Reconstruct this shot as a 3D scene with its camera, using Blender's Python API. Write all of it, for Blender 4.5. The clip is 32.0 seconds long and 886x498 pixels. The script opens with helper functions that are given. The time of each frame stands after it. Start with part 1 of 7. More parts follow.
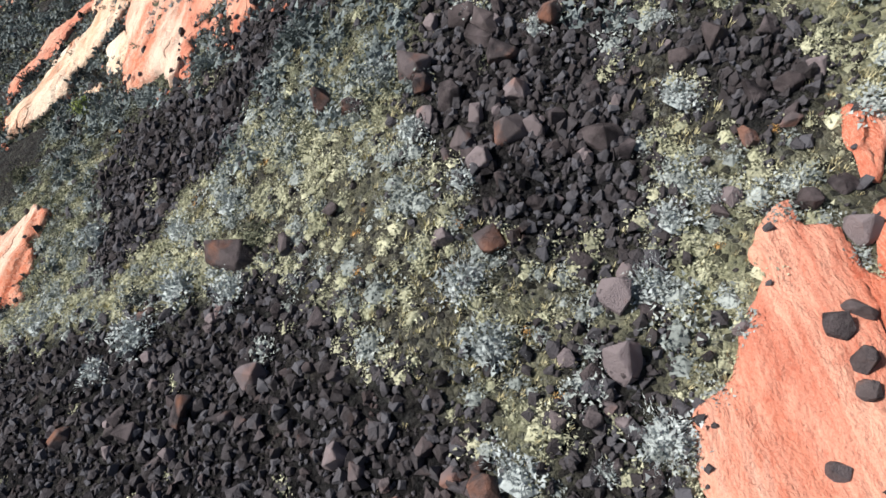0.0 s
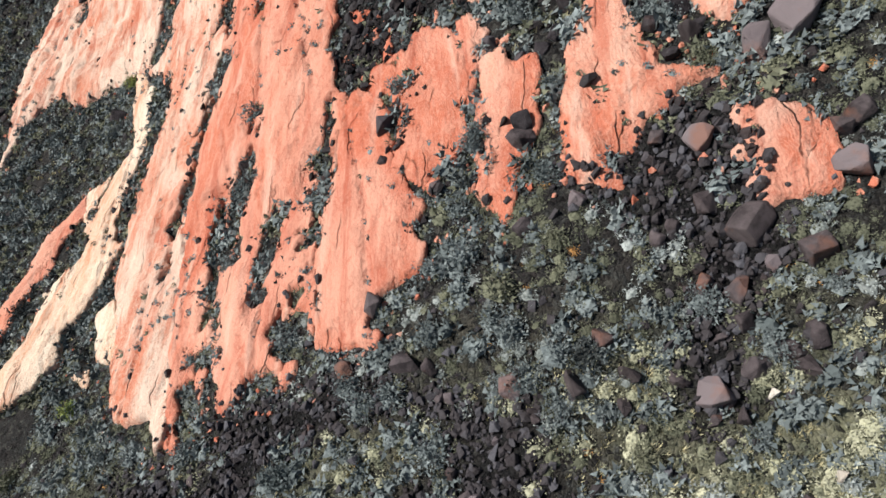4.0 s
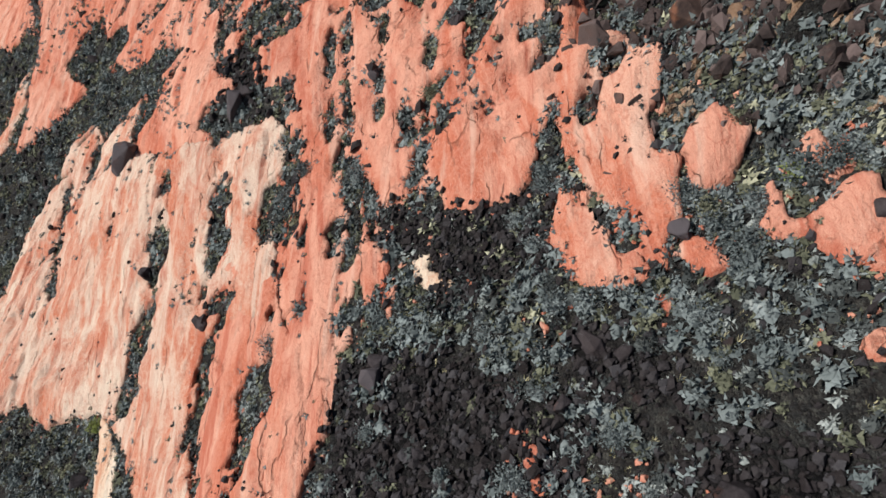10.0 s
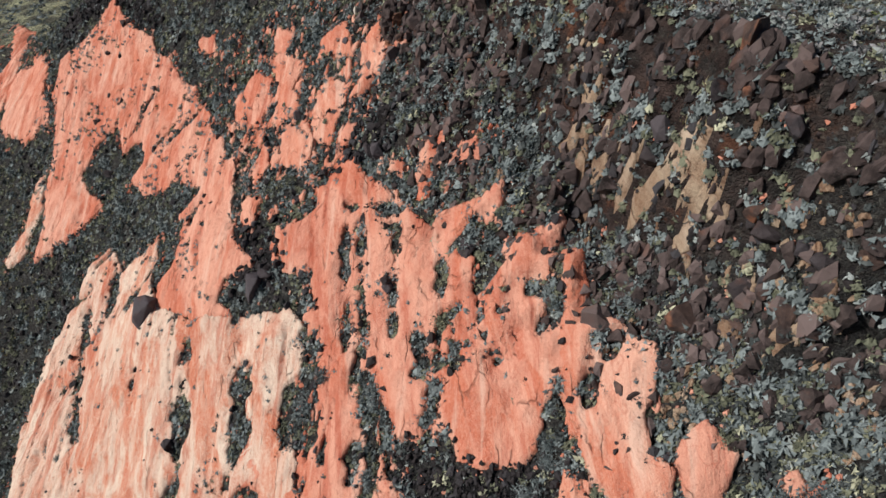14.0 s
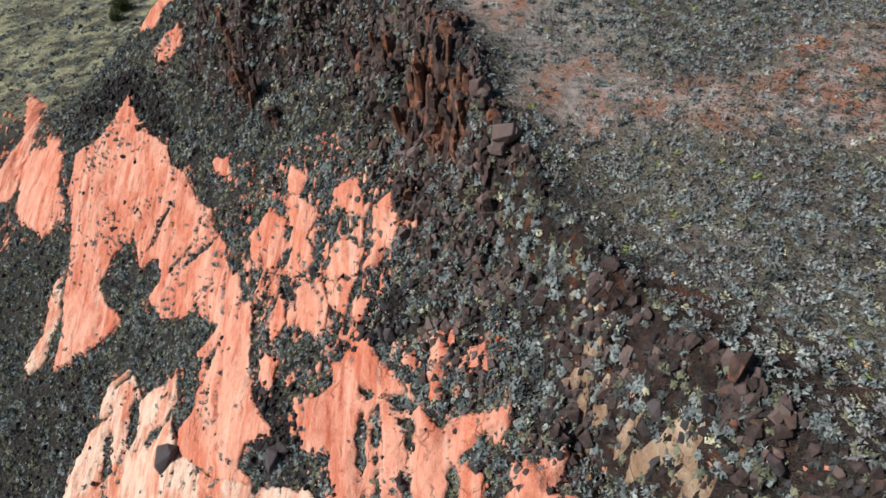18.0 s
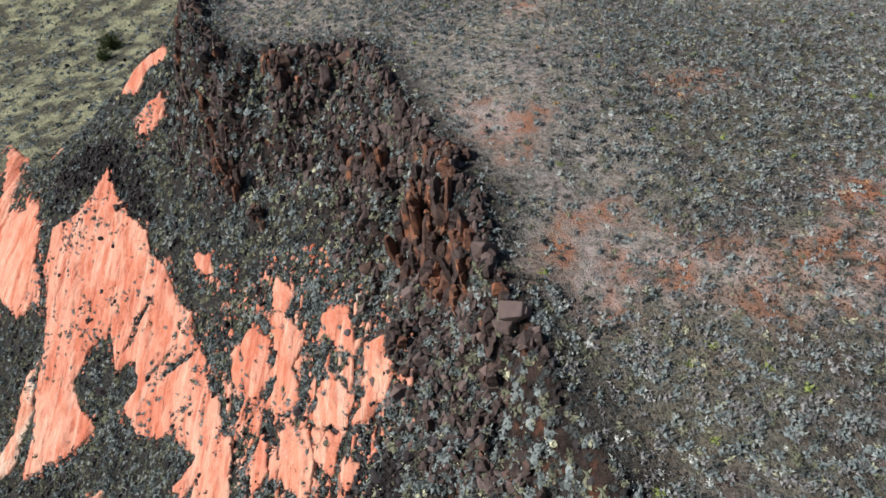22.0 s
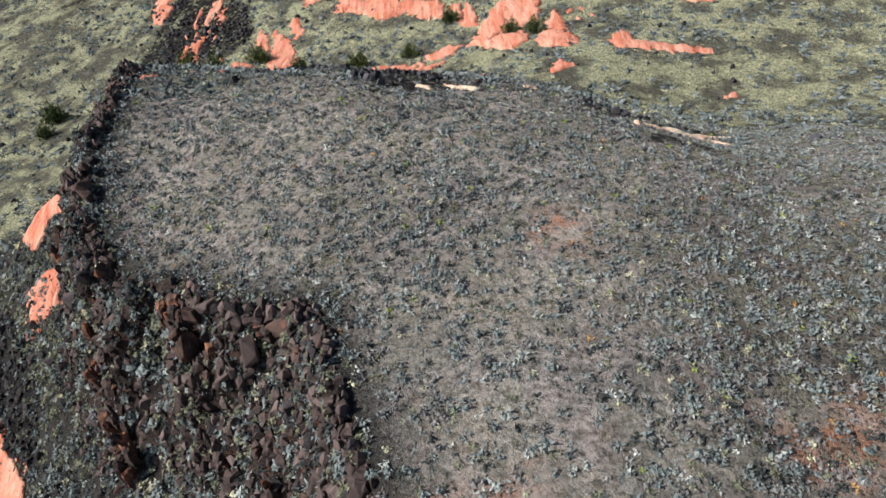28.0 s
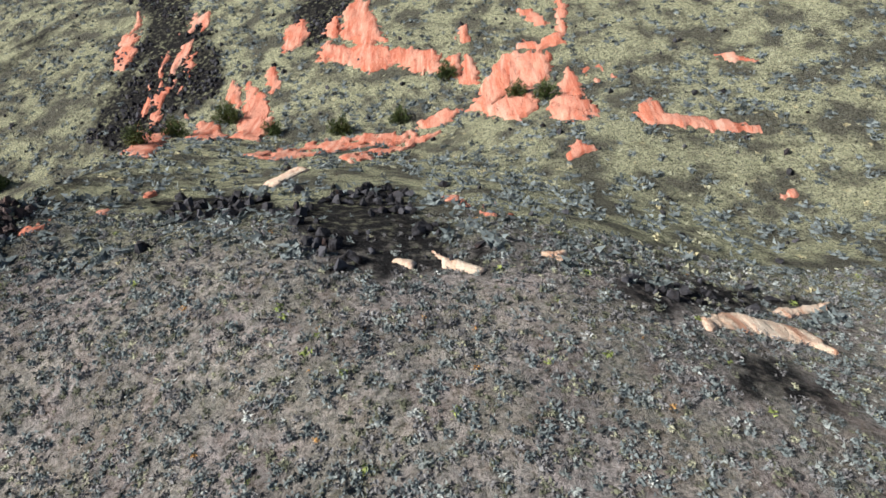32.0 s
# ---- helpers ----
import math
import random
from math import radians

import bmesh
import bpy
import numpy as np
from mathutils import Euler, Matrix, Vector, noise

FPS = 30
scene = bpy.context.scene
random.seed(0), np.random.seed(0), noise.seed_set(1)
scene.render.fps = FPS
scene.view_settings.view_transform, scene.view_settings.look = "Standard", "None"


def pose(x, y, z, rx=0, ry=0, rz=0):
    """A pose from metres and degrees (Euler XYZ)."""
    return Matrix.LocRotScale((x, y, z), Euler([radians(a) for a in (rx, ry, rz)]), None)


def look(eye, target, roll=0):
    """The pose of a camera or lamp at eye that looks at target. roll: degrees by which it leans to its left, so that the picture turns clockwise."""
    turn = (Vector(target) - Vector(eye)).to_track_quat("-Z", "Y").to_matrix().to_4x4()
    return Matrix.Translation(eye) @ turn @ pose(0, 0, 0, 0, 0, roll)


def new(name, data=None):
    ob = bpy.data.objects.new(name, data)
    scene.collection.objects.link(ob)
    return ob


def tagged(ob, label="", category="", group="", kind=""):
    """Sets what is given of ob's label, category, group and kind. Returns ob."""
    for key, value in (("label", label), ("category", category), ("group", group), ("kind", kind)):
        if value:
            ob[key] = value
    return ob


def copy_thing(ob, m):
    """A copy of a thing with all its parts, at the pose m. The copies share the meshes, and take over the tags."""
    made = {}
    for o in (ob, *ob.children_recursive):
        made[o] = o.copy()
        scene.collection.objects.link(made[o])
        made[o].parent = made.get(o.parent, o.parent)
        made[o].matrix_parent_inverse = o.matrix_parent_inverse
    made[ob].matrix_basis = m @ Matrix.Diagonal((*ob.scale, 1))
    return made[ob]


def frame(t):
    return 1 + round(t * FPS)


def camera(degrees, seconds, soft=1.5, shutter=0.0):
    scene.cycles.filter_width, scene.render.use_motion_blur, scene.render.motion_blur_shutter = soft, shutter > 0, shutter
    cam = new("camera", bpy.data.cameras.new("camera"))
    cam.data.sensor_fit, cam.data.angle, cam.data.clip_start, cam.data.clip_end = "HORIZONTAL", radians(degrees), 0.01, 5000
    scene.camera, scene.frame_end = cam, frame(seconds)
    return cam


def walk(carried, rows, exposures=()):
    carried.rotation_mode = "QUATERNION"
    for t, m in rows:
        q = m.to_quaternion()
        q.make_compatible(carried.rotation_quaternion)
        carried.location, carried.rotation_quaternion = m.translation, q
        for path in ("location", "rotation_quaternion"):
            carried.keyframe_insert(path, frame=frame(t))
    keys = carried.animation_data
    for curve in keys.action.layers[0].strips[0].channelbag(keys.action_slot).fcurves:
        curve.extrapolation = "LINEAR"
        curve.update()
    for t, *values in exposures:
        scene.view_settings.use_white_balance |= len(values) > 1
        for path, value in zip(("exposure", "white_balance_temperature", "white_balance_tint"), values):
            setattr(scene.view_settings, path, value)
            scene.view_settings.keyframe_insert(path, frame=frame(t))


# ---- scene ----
cam = camera(74.0, 32.0, soft=1.6)
METRES, EYE, TILT, LEAN, TURN = 90.0, 0.0, -45.0, 0.0, 0.0
ROWS = [
    (0.0, 0.0000, 0.0000, 0.0000, 0.00, 0.00, -0.00),
    (1.0, 0.0001, -0.0093, 0.0206, 0.03, 0.14, -0.03),
    (2.0, 0.0008, -0.0106, 0.0462, 0.04, 0.30, -0.07),
    (3.0, 0.0020, -0.0045, 0.0724, 0.02, 0.46, -0.11),
    (4.0, 0.0038, 0.0005, 0.1034, -0.02, 0.55, -0.11),
    (4.5, 0.0046, 0.0032, 0.1219, -0.05, 0.59, -0.11),
    (6.5, 0.0071, 0.0184, 0.1839, -0.08, 0.82, -0.10),
    (7.0, 0.0076, 0.0204, 0.1990, -0.08, 0.88, -0.10),
    (8.0, 0.0077, 0.0226, 0.2303, -0.11, 0.95, -0.07),
    (9.0, 0.0080, 0.0242, 0.2644, -0.11, 1.04, -0.09),
    (10.0, 0.0078, 0.0264, 0.2960, -0.09, 1.08, -0.07),
    (11.0, 0.0070, 0.0253, 0.3238, -0.10, 1.13, -0.08),
    (12.0, 0.0057, 0.0210, 0.3501, -0.14, 1.17, -0.07),
    (13.0, 0.0041, 0.0151, 0.3737, -0.15, 1.21, -0.04),
    (13.5, 0.0033, 0.0113, 0.3852, -0.16, 1.20, -0.01),
    (15.5, 0.0001, -0.0037, 0.4340, -0.13, 1.23, 0.00),
    (16.0, -0.0008, -0.0066, 0.4476, -0.14, 1.21, 0.02),
    (17.0, -0.0020, -0.0110, 0.4755, -0.12, 1.18, 0.07),
    (18.0, -0.0030, -0.0147, 0.5047, -0.14, 1.16, 0.08),
    (19.0, -0.0034, -0.0162, 0.5344, -0.14, 1.19, 0.10),
    (20.0, -0.0035, -0.0098, 0.5554, -0.16, 1.27, 0.11),
    (21.0, -0.0031, 0.0054, 0.5727, -0.17, 1.27, 0.14),
    (22.0, -0.0023, 0.0240, 0.5954, -0.18, 1.30, 0.12),
    (23.0, -0.0016, 0.0462, 0.6237, -0.20, 1.30, 0.14),
    (24.0, -0.0009, 0.0705, 0.6521, -0.20, 1.38, 0.14),
    (25.0, -0.0005, 0.0969, 0.6832, -0.22, 1.43, 0.16),
    (25.5, -0.0001, 0.1105, 0.6989, -0.23, 1.43, 0.16),
    (27.5, 0.0016, 0.1685, 0.7637, -0.27, 1.49, 0.15),
    (28.0, 0.0020, 0.1839, 0.7805, -0.28, 1.52, 0.12),
    (29.0, 0.0032, 0.2155, 0.8133, -0.29, 1.52, 0.13),
    (30.0, 0.0052, 0.2472, 0.8468, -0.26, 1.52, 0.14),
    (31.0, 0.0077, 0.2796, 0.8810, -0.23, 1.47, 0.14),
    (32.0, 0.0103, 0.3121, 0.9187, -0.19, 1.40, 0.13),
]
walk(cam, [(t, pose(0, 0, EYE, TILT, LEAN, TURN) @ pose(METRES * x, METRES * y, METRES * z, 90 + pitch, roll, yaw)) for t, x, y, z, yaw, pitch, roll in ROWS],
     exposures=[(0.0, 0.40), (4.0, 0.16), (7.0, -0.34), (9.0, -0.14), (12.0, -0.28), (16.0, -0.10), (20.0, 0.14), (25.0, 0.22), (28.0, 0.36), (32.0, 0.42)])


# ---- daylight: thin cloud, soft light from the open valley side ----
SUN_UP, SUN_ROUND = 38.0, 262.0
sky_world = bpy.data.worlds.new("sky")
scene.world = sky_world
sky_world.use_nodes = True
sky_nodes = sky_world.node_tree
sky_tex = sky_nodes.nodes.new("ShaderNodeTexSky")
sky_tex.sky_type, sky_tex.sun_disc = "NISHITA", False
sky_tex.sun_elevation, sky_tex.sun_rotation = radians(SUN_UP), radians(SUN_ROUND)
sky_tex.air_density, sky_tex.dust_density, sky_tex.ozone_density = 1.0, 1.5, 1.5
sky_nodes.nodes["Background"].inputs["Strength"].default_value = 0.050
sky_nodes.links.new(sky_tex.outputs[0], sky_nodes.nodes["Background"].inputs["Color"])
sun = new("sun", bpy.data.lights.new("sun", "SUN"))
sun.data.energy, sun.data.angle, sun.data.color = 5.0, radians(6), (1.0, 0.95, 0.89)
sun_from = Vector((math.sin(radians(SUN_ROUND)) * math.cos(radians(SUN_UP)), math.cos(radians(SUN_ROUND)) * math.cos(radians(SUN_UP)), math.sin(radians(SUN_UP))))
sun.matrix_world = look(sun_from * 200, (0, 0, 0))


# ---- materials ----
class Nodes:
    """A short way to write node materials."""

    def __init__(self, name, rough_value=0.9, spec=0.2):
        self.mat = bpy.data.materials.new(name)
        self.mat.use_nodes = True
        self.tree = self.mat.node_tree
        self.bsdf = self.tree.nodes["Principled BSDF"]
        self.bsdf.inputs["Roughness"].default_value = rough_value
        self.bsdf.inputs["Specular IOR Level"].default_value = spec
        geo = self.tree.nodes.new("ShaderNodeNewGeometry")
        self.place, self.island = geo.outputs["Position"], geo.outputs["Random Per Island"]
        self.own = self.tree.nodes.new("ShaderNodeObjectInfo").outputs["Random"]

    def put(self, socket, value):
        if isinstance(value, bpy.types.NodeSocket):
            self.tree.links.new(value, socket)
        else:
            socket.default_value = value if not isinstance(value, tuple) or len(value) != 3 or socket.type != "RGBA" else (*value, 1)

    def noise(self, scale, detail=4.0, at=None, rough_value=0.55, distortion=0.0):
        n = self.tree.nodes.new("ShaderNodeTexNoise")
        n.inputs["Scale"].default_value, n.inputs["Detail"].default_value = scale, detail
        n.inputs["Roughness"].default_value, n.inputs["Distortion"].default_value = rough_value, distortion
        self.tree.links.new(at or self.place, n.inputs["Vector"])
        return n.outputs["Fac"]

    def cells(self, scale, feature="F1", out="Distance", at=None):
        n = self.tree.nodes.new("ShaderNodeTexVoronoi")
        n.feature = feature
        n.inputs["Scale"].default_value = scale
        self.tree.links.new(at or self.place, n.inputs["Vector"])
        return n.outputs[out]

    def bands(self, scale, distortion, at, detail=3.0, detail_scale=1.0, direction="X"):
        n = self.tree.nodes.new("ShaderNodeTexWave")
        n.bands_direction = direction
        n.inputs["Scale"].default_value, n.inputs["Distortion"].default_value = scale, distortion
        n.inputs["Detail"].default_value, n.inputs["Detail Scale"].default_value = detail, detail_scale
        self.tree.links.new(at, n.inputs["Vector"])
        return n.outputs["Fac"]

    def turned(self, angles, scale=(1, 1, 1)):
        n = self.tree.nodes.new("ShaderNodeMapping")
        n.inputs["Rotation"].default_value, n.inputs["Scale"].default_value = [radians(a) for a in angles], scale
        self.tree.links.new(self.place, n.inputs["Vector"])
        return n.outputs[0]

    def span(self, value, low, high, to_low=0.0, to_high=1.0):
        n = self.tree.nodes.new("ShaderNodeMapRange")
        for k, v in enumerate((value, low, high, to_low, to_high)):
            self.put(n.inputs[k], v)
        return n.outputs[0]

    def mix(self, fac, a, b, blend="MIX"):
        n = self.tree.nodes.new("ShaderNodeMix")
        n.data_type, n.blend_type = "RGBA", blend
        self.put(n.inputs["Factor"], fac)
        self.put(n.inputs[6], a)
        self.put(n.inputs[7], b)
        return n.outputs[2]

    def times(self, a, b, op="MULTIPLY"):
        n = self.tree.nodes.new("ShaderNodeMath")
        n.operation = op
        self.put(n.inputs[0], a)
        self.put(n.inputs[1], b)
        return n.outputs[0]

    def attribute(self, name):
        n = self.tree.nodes.new("ShaderNodeAttribute")
        n.attribute_name = name
        s = self.tree.nodes.new("ShaderNodeSeparateColor")
        self.tree.links.new(n.outputs["Color"], s.inputs[0])
        return s.outputs[0], s.outputs[1], s.outputs[2]

    def done(self, colour, height=None, strength=0.5, depth=0.05):
        self.put(self.bsdf.inputs["Base Color"], colour)
        if height is not None:
            b = self.tree.nodes.new("ShaderNodeBump")
            b.inputs["Strength"].default_value, b.inputs["Distance"].default_value = strength, depth
            self.tree.links.new(height, b.inputs["Height"])
            self.tree.links.new(b.outputs[0], self.bsdf.inputs["Normal"])
        return self.mat


def sandstone(name, main, light, deep, pale=0.35, line=0.35, tilt=(0, 35, 8), bed=3.0, shift=0.0):
    """Cross-bedded rock: broad swirling colour, fine bedding streaks, dark cracks, chips and dust."""
    n = Nodes(name, 0.92, 0.12)
    slant = n.turned(tilt, (1.0, 0.25, 1.0))
    swirl = n.noise(0.28, 4, slant, 0.55, 1.6)
    colour = n.mix(n.span(swirl, 0.46 - shift, 0.58 - shift), main, light)
    colour = n.mix(n.span(n.noise(0.6, 5, slant, 0.6, 0.8), 0.50, 0.70, 0, 0.8), colour, deep)
    streak = n.noise(bed * 0.5, 7, n.turned(tilt, (1.0, 0.38, 0.8)), 0.65, 1.4)
    colour = n.mix(n.times(n.span(streak, 0.50, 0.64), pale), colour, light)
    beds = n.bands(4.0, 40.0, n.turned(tilt, (1, 0.6, 1)), 6, 0.45)
    colour = n.mix(n.times(n.span(beds, 0.28, 0.0), line), colour, deep)
    colour = n.mix(n.times(n.span(beds, 0.75, 1.0), n.times(n.span(n.noise(0.35, 3), 0.45, 0.6), pale)), colour, light)
    grain = n.noise(7, 6, None, 0.65)
    colour = n.mix(n.span(grain, 0.45, 0.72, 0, 0.45), colour, light)
    colour = n.mix(n.span(n.noise(3.2, 6, None, 0.7), 0.56, 0.70, 0, 0.55), colour, deep)
    colour = n.mix(n.span(n.own, 0.0, 1.0, 0.0, 0.18), colour, deep)
    warped = n.tree.nodes.new("ShaderNodeVectorMath")
    warped.operation = "ADD"
    bend = n.tree.nodes.new("ShaderNodeTexNoise")
    bend.inputs["Scale"].default_value, bend.inputs["Detail"].default_value = 0.8, 5
    n.tree.links.new(n.turned((0, 0, 8), (1.6, 0.22, 0.4)), warped.inputs[0])
    n.tree.links.new(bend.outputs["Color"], warped.inputs[1])
    n.tree.links.new(n.place, bend.inputs["Vector"])
    crack = n.times(n.span(n.cells(0.5, "DISTANCE_TO_EDGE", at=warped.outputs[0]), 0.0, 0.02, 1.0, 0.0), n.span(n.noise(0.6, 4), 0.49, 0.58))
    fine = n.times(n.span(n.cells(1.5, "DISTANCE_TO_EDGE", at=warped.outputs[0]), 0.0, 0.035, 1.0, 0.0), n.span(n.noise(0.9, 4), 0.47, 0.56))
    colour = n.mix(n.times(fine, 0.5), colour, deep)
    colour = n.mix(n.times(crack, 0.6), colour, (0.16, 0.055, 0.035))
    lines = n.bands(11.0, 26.0, n.turned((tilt[0] + 6, tilt[1] - 8, tilt[2] + 5), (1, 0.5, 1)), 5, 0.8)
    patchy = n.span(n.noise(0.45, 4), 0.42, 0.58)
    colour = n.mix(n.times(n.span(lines, 0.30, 0.0), n.times(patchy, 0.45)), colour, deep)
    colour = n.mix(n.times(n.span(lines, 0.80, 1.0), n.times(patchy, 0.4)), colour, light)
    run = n.noise(1.0, 5, n.turned((0, 0, 8), (1.5, 0.13, 0.35)), 0.6, 0.5)
    colour = n.mix(n.times(n.span(run, 0.55, 0.66), pale), colour, n.mix(0.5, light, (0.74, 0.62, 0.52)))
    colour = n.mix(n.span(run, 0.45, 0.35, 0, 0.65), colour, deep)
    specks = n.noise(22, 5, None, 0.75)
    colour = n.mix(n.span(specks, 0.56, 0.68, 0, 0.5), colour, deep)
    colour = n.mix(n.span(specks, 0.44, 0.34, 0, 0.45), colour, light)
    colour = n.mix(n.span(n.noise(9, 5, None, 0.8), 0.66, 0.72, 0, 0.7), colour, (0.10, 0.05, 0.035))
    height = n.times(n.times(streak, 0.9), n.times(n.times(grain, 0.8), n.times(crack, -0.8), "ADD"), "ADD")
    height = n.times(height, n.times(n.noise(1.6, 6, n.turned((0, 0, 8), (1.6, 0.5, 1)), 0.7), 1.4), "ADD")
    return n.done(colour, height, 0.9, 0.10)


def basalt(name, dark, light, rust, rust_amount):
    n = Nodes(name, 0.85, 0.14)
    colour = n.mix(n.span(n.noise(2.2, 6, None, 0.65), 0.38, 0.64), dark, light)
    colour = n.mix(n.span(n.own, 0.0, 1.0, 0.0, 0.5), colour, n.mix(0.5, light, (0.10, 0.075, 0.072)))
    colour = n.mix(n.span(n.island, 0.5, 1.0, 0.0, 0.8), colour, n.mix(1.0, light, light, "ADD"))
    colour = n.mix(n.times(n.span(n.noise(0.9, 5), 0.62 - 0.10 * rust_amount, 0.72 - 0.10 * rust_amount), rust_amount), colour, rust)
    colour = n.mix(n.span(n.noise(14, 5, None, 0.7), 0.58, 0.74, 0, 0.4), colour, (0.15, 0.148, 0.145))
    return n.done(colour, n.times(n.noise(7, 7, None, 0.65), n.noise(45, 3), "ADD"), 0.7, 0.05)


def plant(name, main, light, dark):
    n = Nodes(name, 0.85, 0.1)
    colour = n.mix(n.span(n.noise(1.1, 3), 0.38, 0.62), main, light)
    colour = n.mix(n.span(n.island, 0.25, 1.0, 0.0, 0.62), colour, dark)
    colour = n.mix(n.span(n.noise(18, 3, None, 0.7), 0.52, 0.68, 0.0, 0.35), colour, dark)
    colour = n.mix(n.span(n.own, 0.0, 1.0, 0.0, 0.35), colour, light)
    return n.done(colour)


M_RED = sandstone("red_sandstone", (0.571, 0.185, 0.111), (0.717, 0.379, 0.278), (0.420, 0.092, 0.052), 0.55, 0.24, shift=0.03)
M_BANDED = sandstone("banded_sandstone", (0.591, 0.209, 0.120), (0.744, 0.636, 0.520), (0.448, 0.108, 0.056), 0.55, 0.35, (0, 40, -14), 3.0, 0.01)
M_CREAM = sandstone("cream_sandstone", (0.693, 0.489, 0.346), (0.795, 0.724, 0.591), (0.561, 0.214, 0.112), 0.8, 0.3, (0, 30, 4))
M_PINK = sandstone("cross_bedded_sandstone", (0.603, 0.211, 0.130), (0.739, 0.437, 0.330), (0.470, 0.120, 0.069), 0.6, 0.3, (20, 40, 42), 4.0)
M_TUFF = sandstone("tan_tuff", (0.27, 0.165, 0.105), (0.44, 0.345, 0.25), (0.10, 0.052, 0.035), 0.5, 0.15, (30, 10, 60))
M_BASALT = basalt("basalt", (0.005, 0.005, 0.006), (0.062, 0.063, 0.073), (0.20, 0.09, 0.055), 0.15)
M_BOULDER = basalt("weathered_basalt", (0.018, 0.016, 0.019), (0.118, 0.100, 0.106), (0.27, 0.12, 0.075), 0.6)
M_BLACK = basalt("black_basalt", (0.004, 0.004, 0.005), (0.036, 0.035, 0.039), (0.14, 0.06, 0.04), 0.12)
M_DARKROCK = basalt("dark_basalt", (0.010, 0.009, 0.011), (0.058, 0.052, 0.058), (0.16, 0.07, 0.045), 0.3)
M_CLIFF = basalt("rusty_cliff_basalt", (0.030, 0.022, 0.022), (0.120, 0.076, 0.062), (0.40, 0.165, 0.09), 0.65)
M_CRAG = basalt("brown_crag_basalt", (0.012, 0.010, 0.010), (0.100, 0.076, 0.073), (0.24, 0.105, 0.068), 0.3)
M_ORANGE = basalt("orange_stained_basalt", (0.048, 0.027, 0.022), (0.22, 0.105, 0.068), (0.42, 0.19, 0.11), 0.75)
M_STONE = basalt("pale_limestone", (0.5, 0.46, 0.40), (0.68, 0.64, 0.57), (0.40, 0.30, 0.22), 0.4)
M_SAGE = plant("grey_sage", (0.240, 0.272, 0.262), (0.42, 0.465, 0.455), (0.050, 0.060, 0.058))
M_SILVER = plant("silver_sage", (0.34, 0.385, 0.390), (0.54, 0.595, 0.60), (0.07, 0.082, 0.084))
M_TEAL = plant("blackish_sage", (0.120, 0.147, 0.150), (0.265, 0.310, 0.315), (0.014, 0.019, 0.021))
M_GREY = plant("grey_brush", (0.19, 0.188, 0.192), (0.33, 0.330, 0.336), (0.030, 0.030, 0.032))
M_OLIVE = plant("olive_scrub", (0.36, 0.370, 0.255), (0.56, 0.562, 0.41), (0.06, 0.064, 0.046))
M_MOSS = plant("dark_olive_scrub", (0.112, 0.122, 0.088), (0.225, 0.235, 0.165), (0.020, 0.023, 0.017))
M_DARK = plant("dark_scrub", (0.046, 0.054, 0.055), (0.098, 0.112, 0.112), (0.010, 0.012, 0.013))
M_PALE = plant("pale_bloom", (0.42, 0.46, 0.44), (0.60, 0.63, 0.61), (0.16, 0.17, 0.16))
M_STRAW = plant("straw_grass", (0.46, 0.42, 0.25), (0.60, 0.57, 0.37), (0.22, 0.18, 0.10))
M_GREEN = plant("green_scrub", (0.20, 0.26, 0.08), (0.36, 0.42, 0.14), (0.07, 0.09, 0.035))
M_JUNIPER = plant("juniper_green", (0.075, 0.105, 0.045), (0.125, 0.165, 0.065), (0.025, 0.036, 0.017))
M_RUST = plant("rusty_scrub", (0.46, 0.24, 0.09), (0.60, 0.36, 0.13), (0.20, 0.10, 0.045))
M_WOOD = plant("grey_twigs", (0.24, 0.22, 0.20), (0.36, 0.34, 0.32), (0.10, 0.09, 0.08))


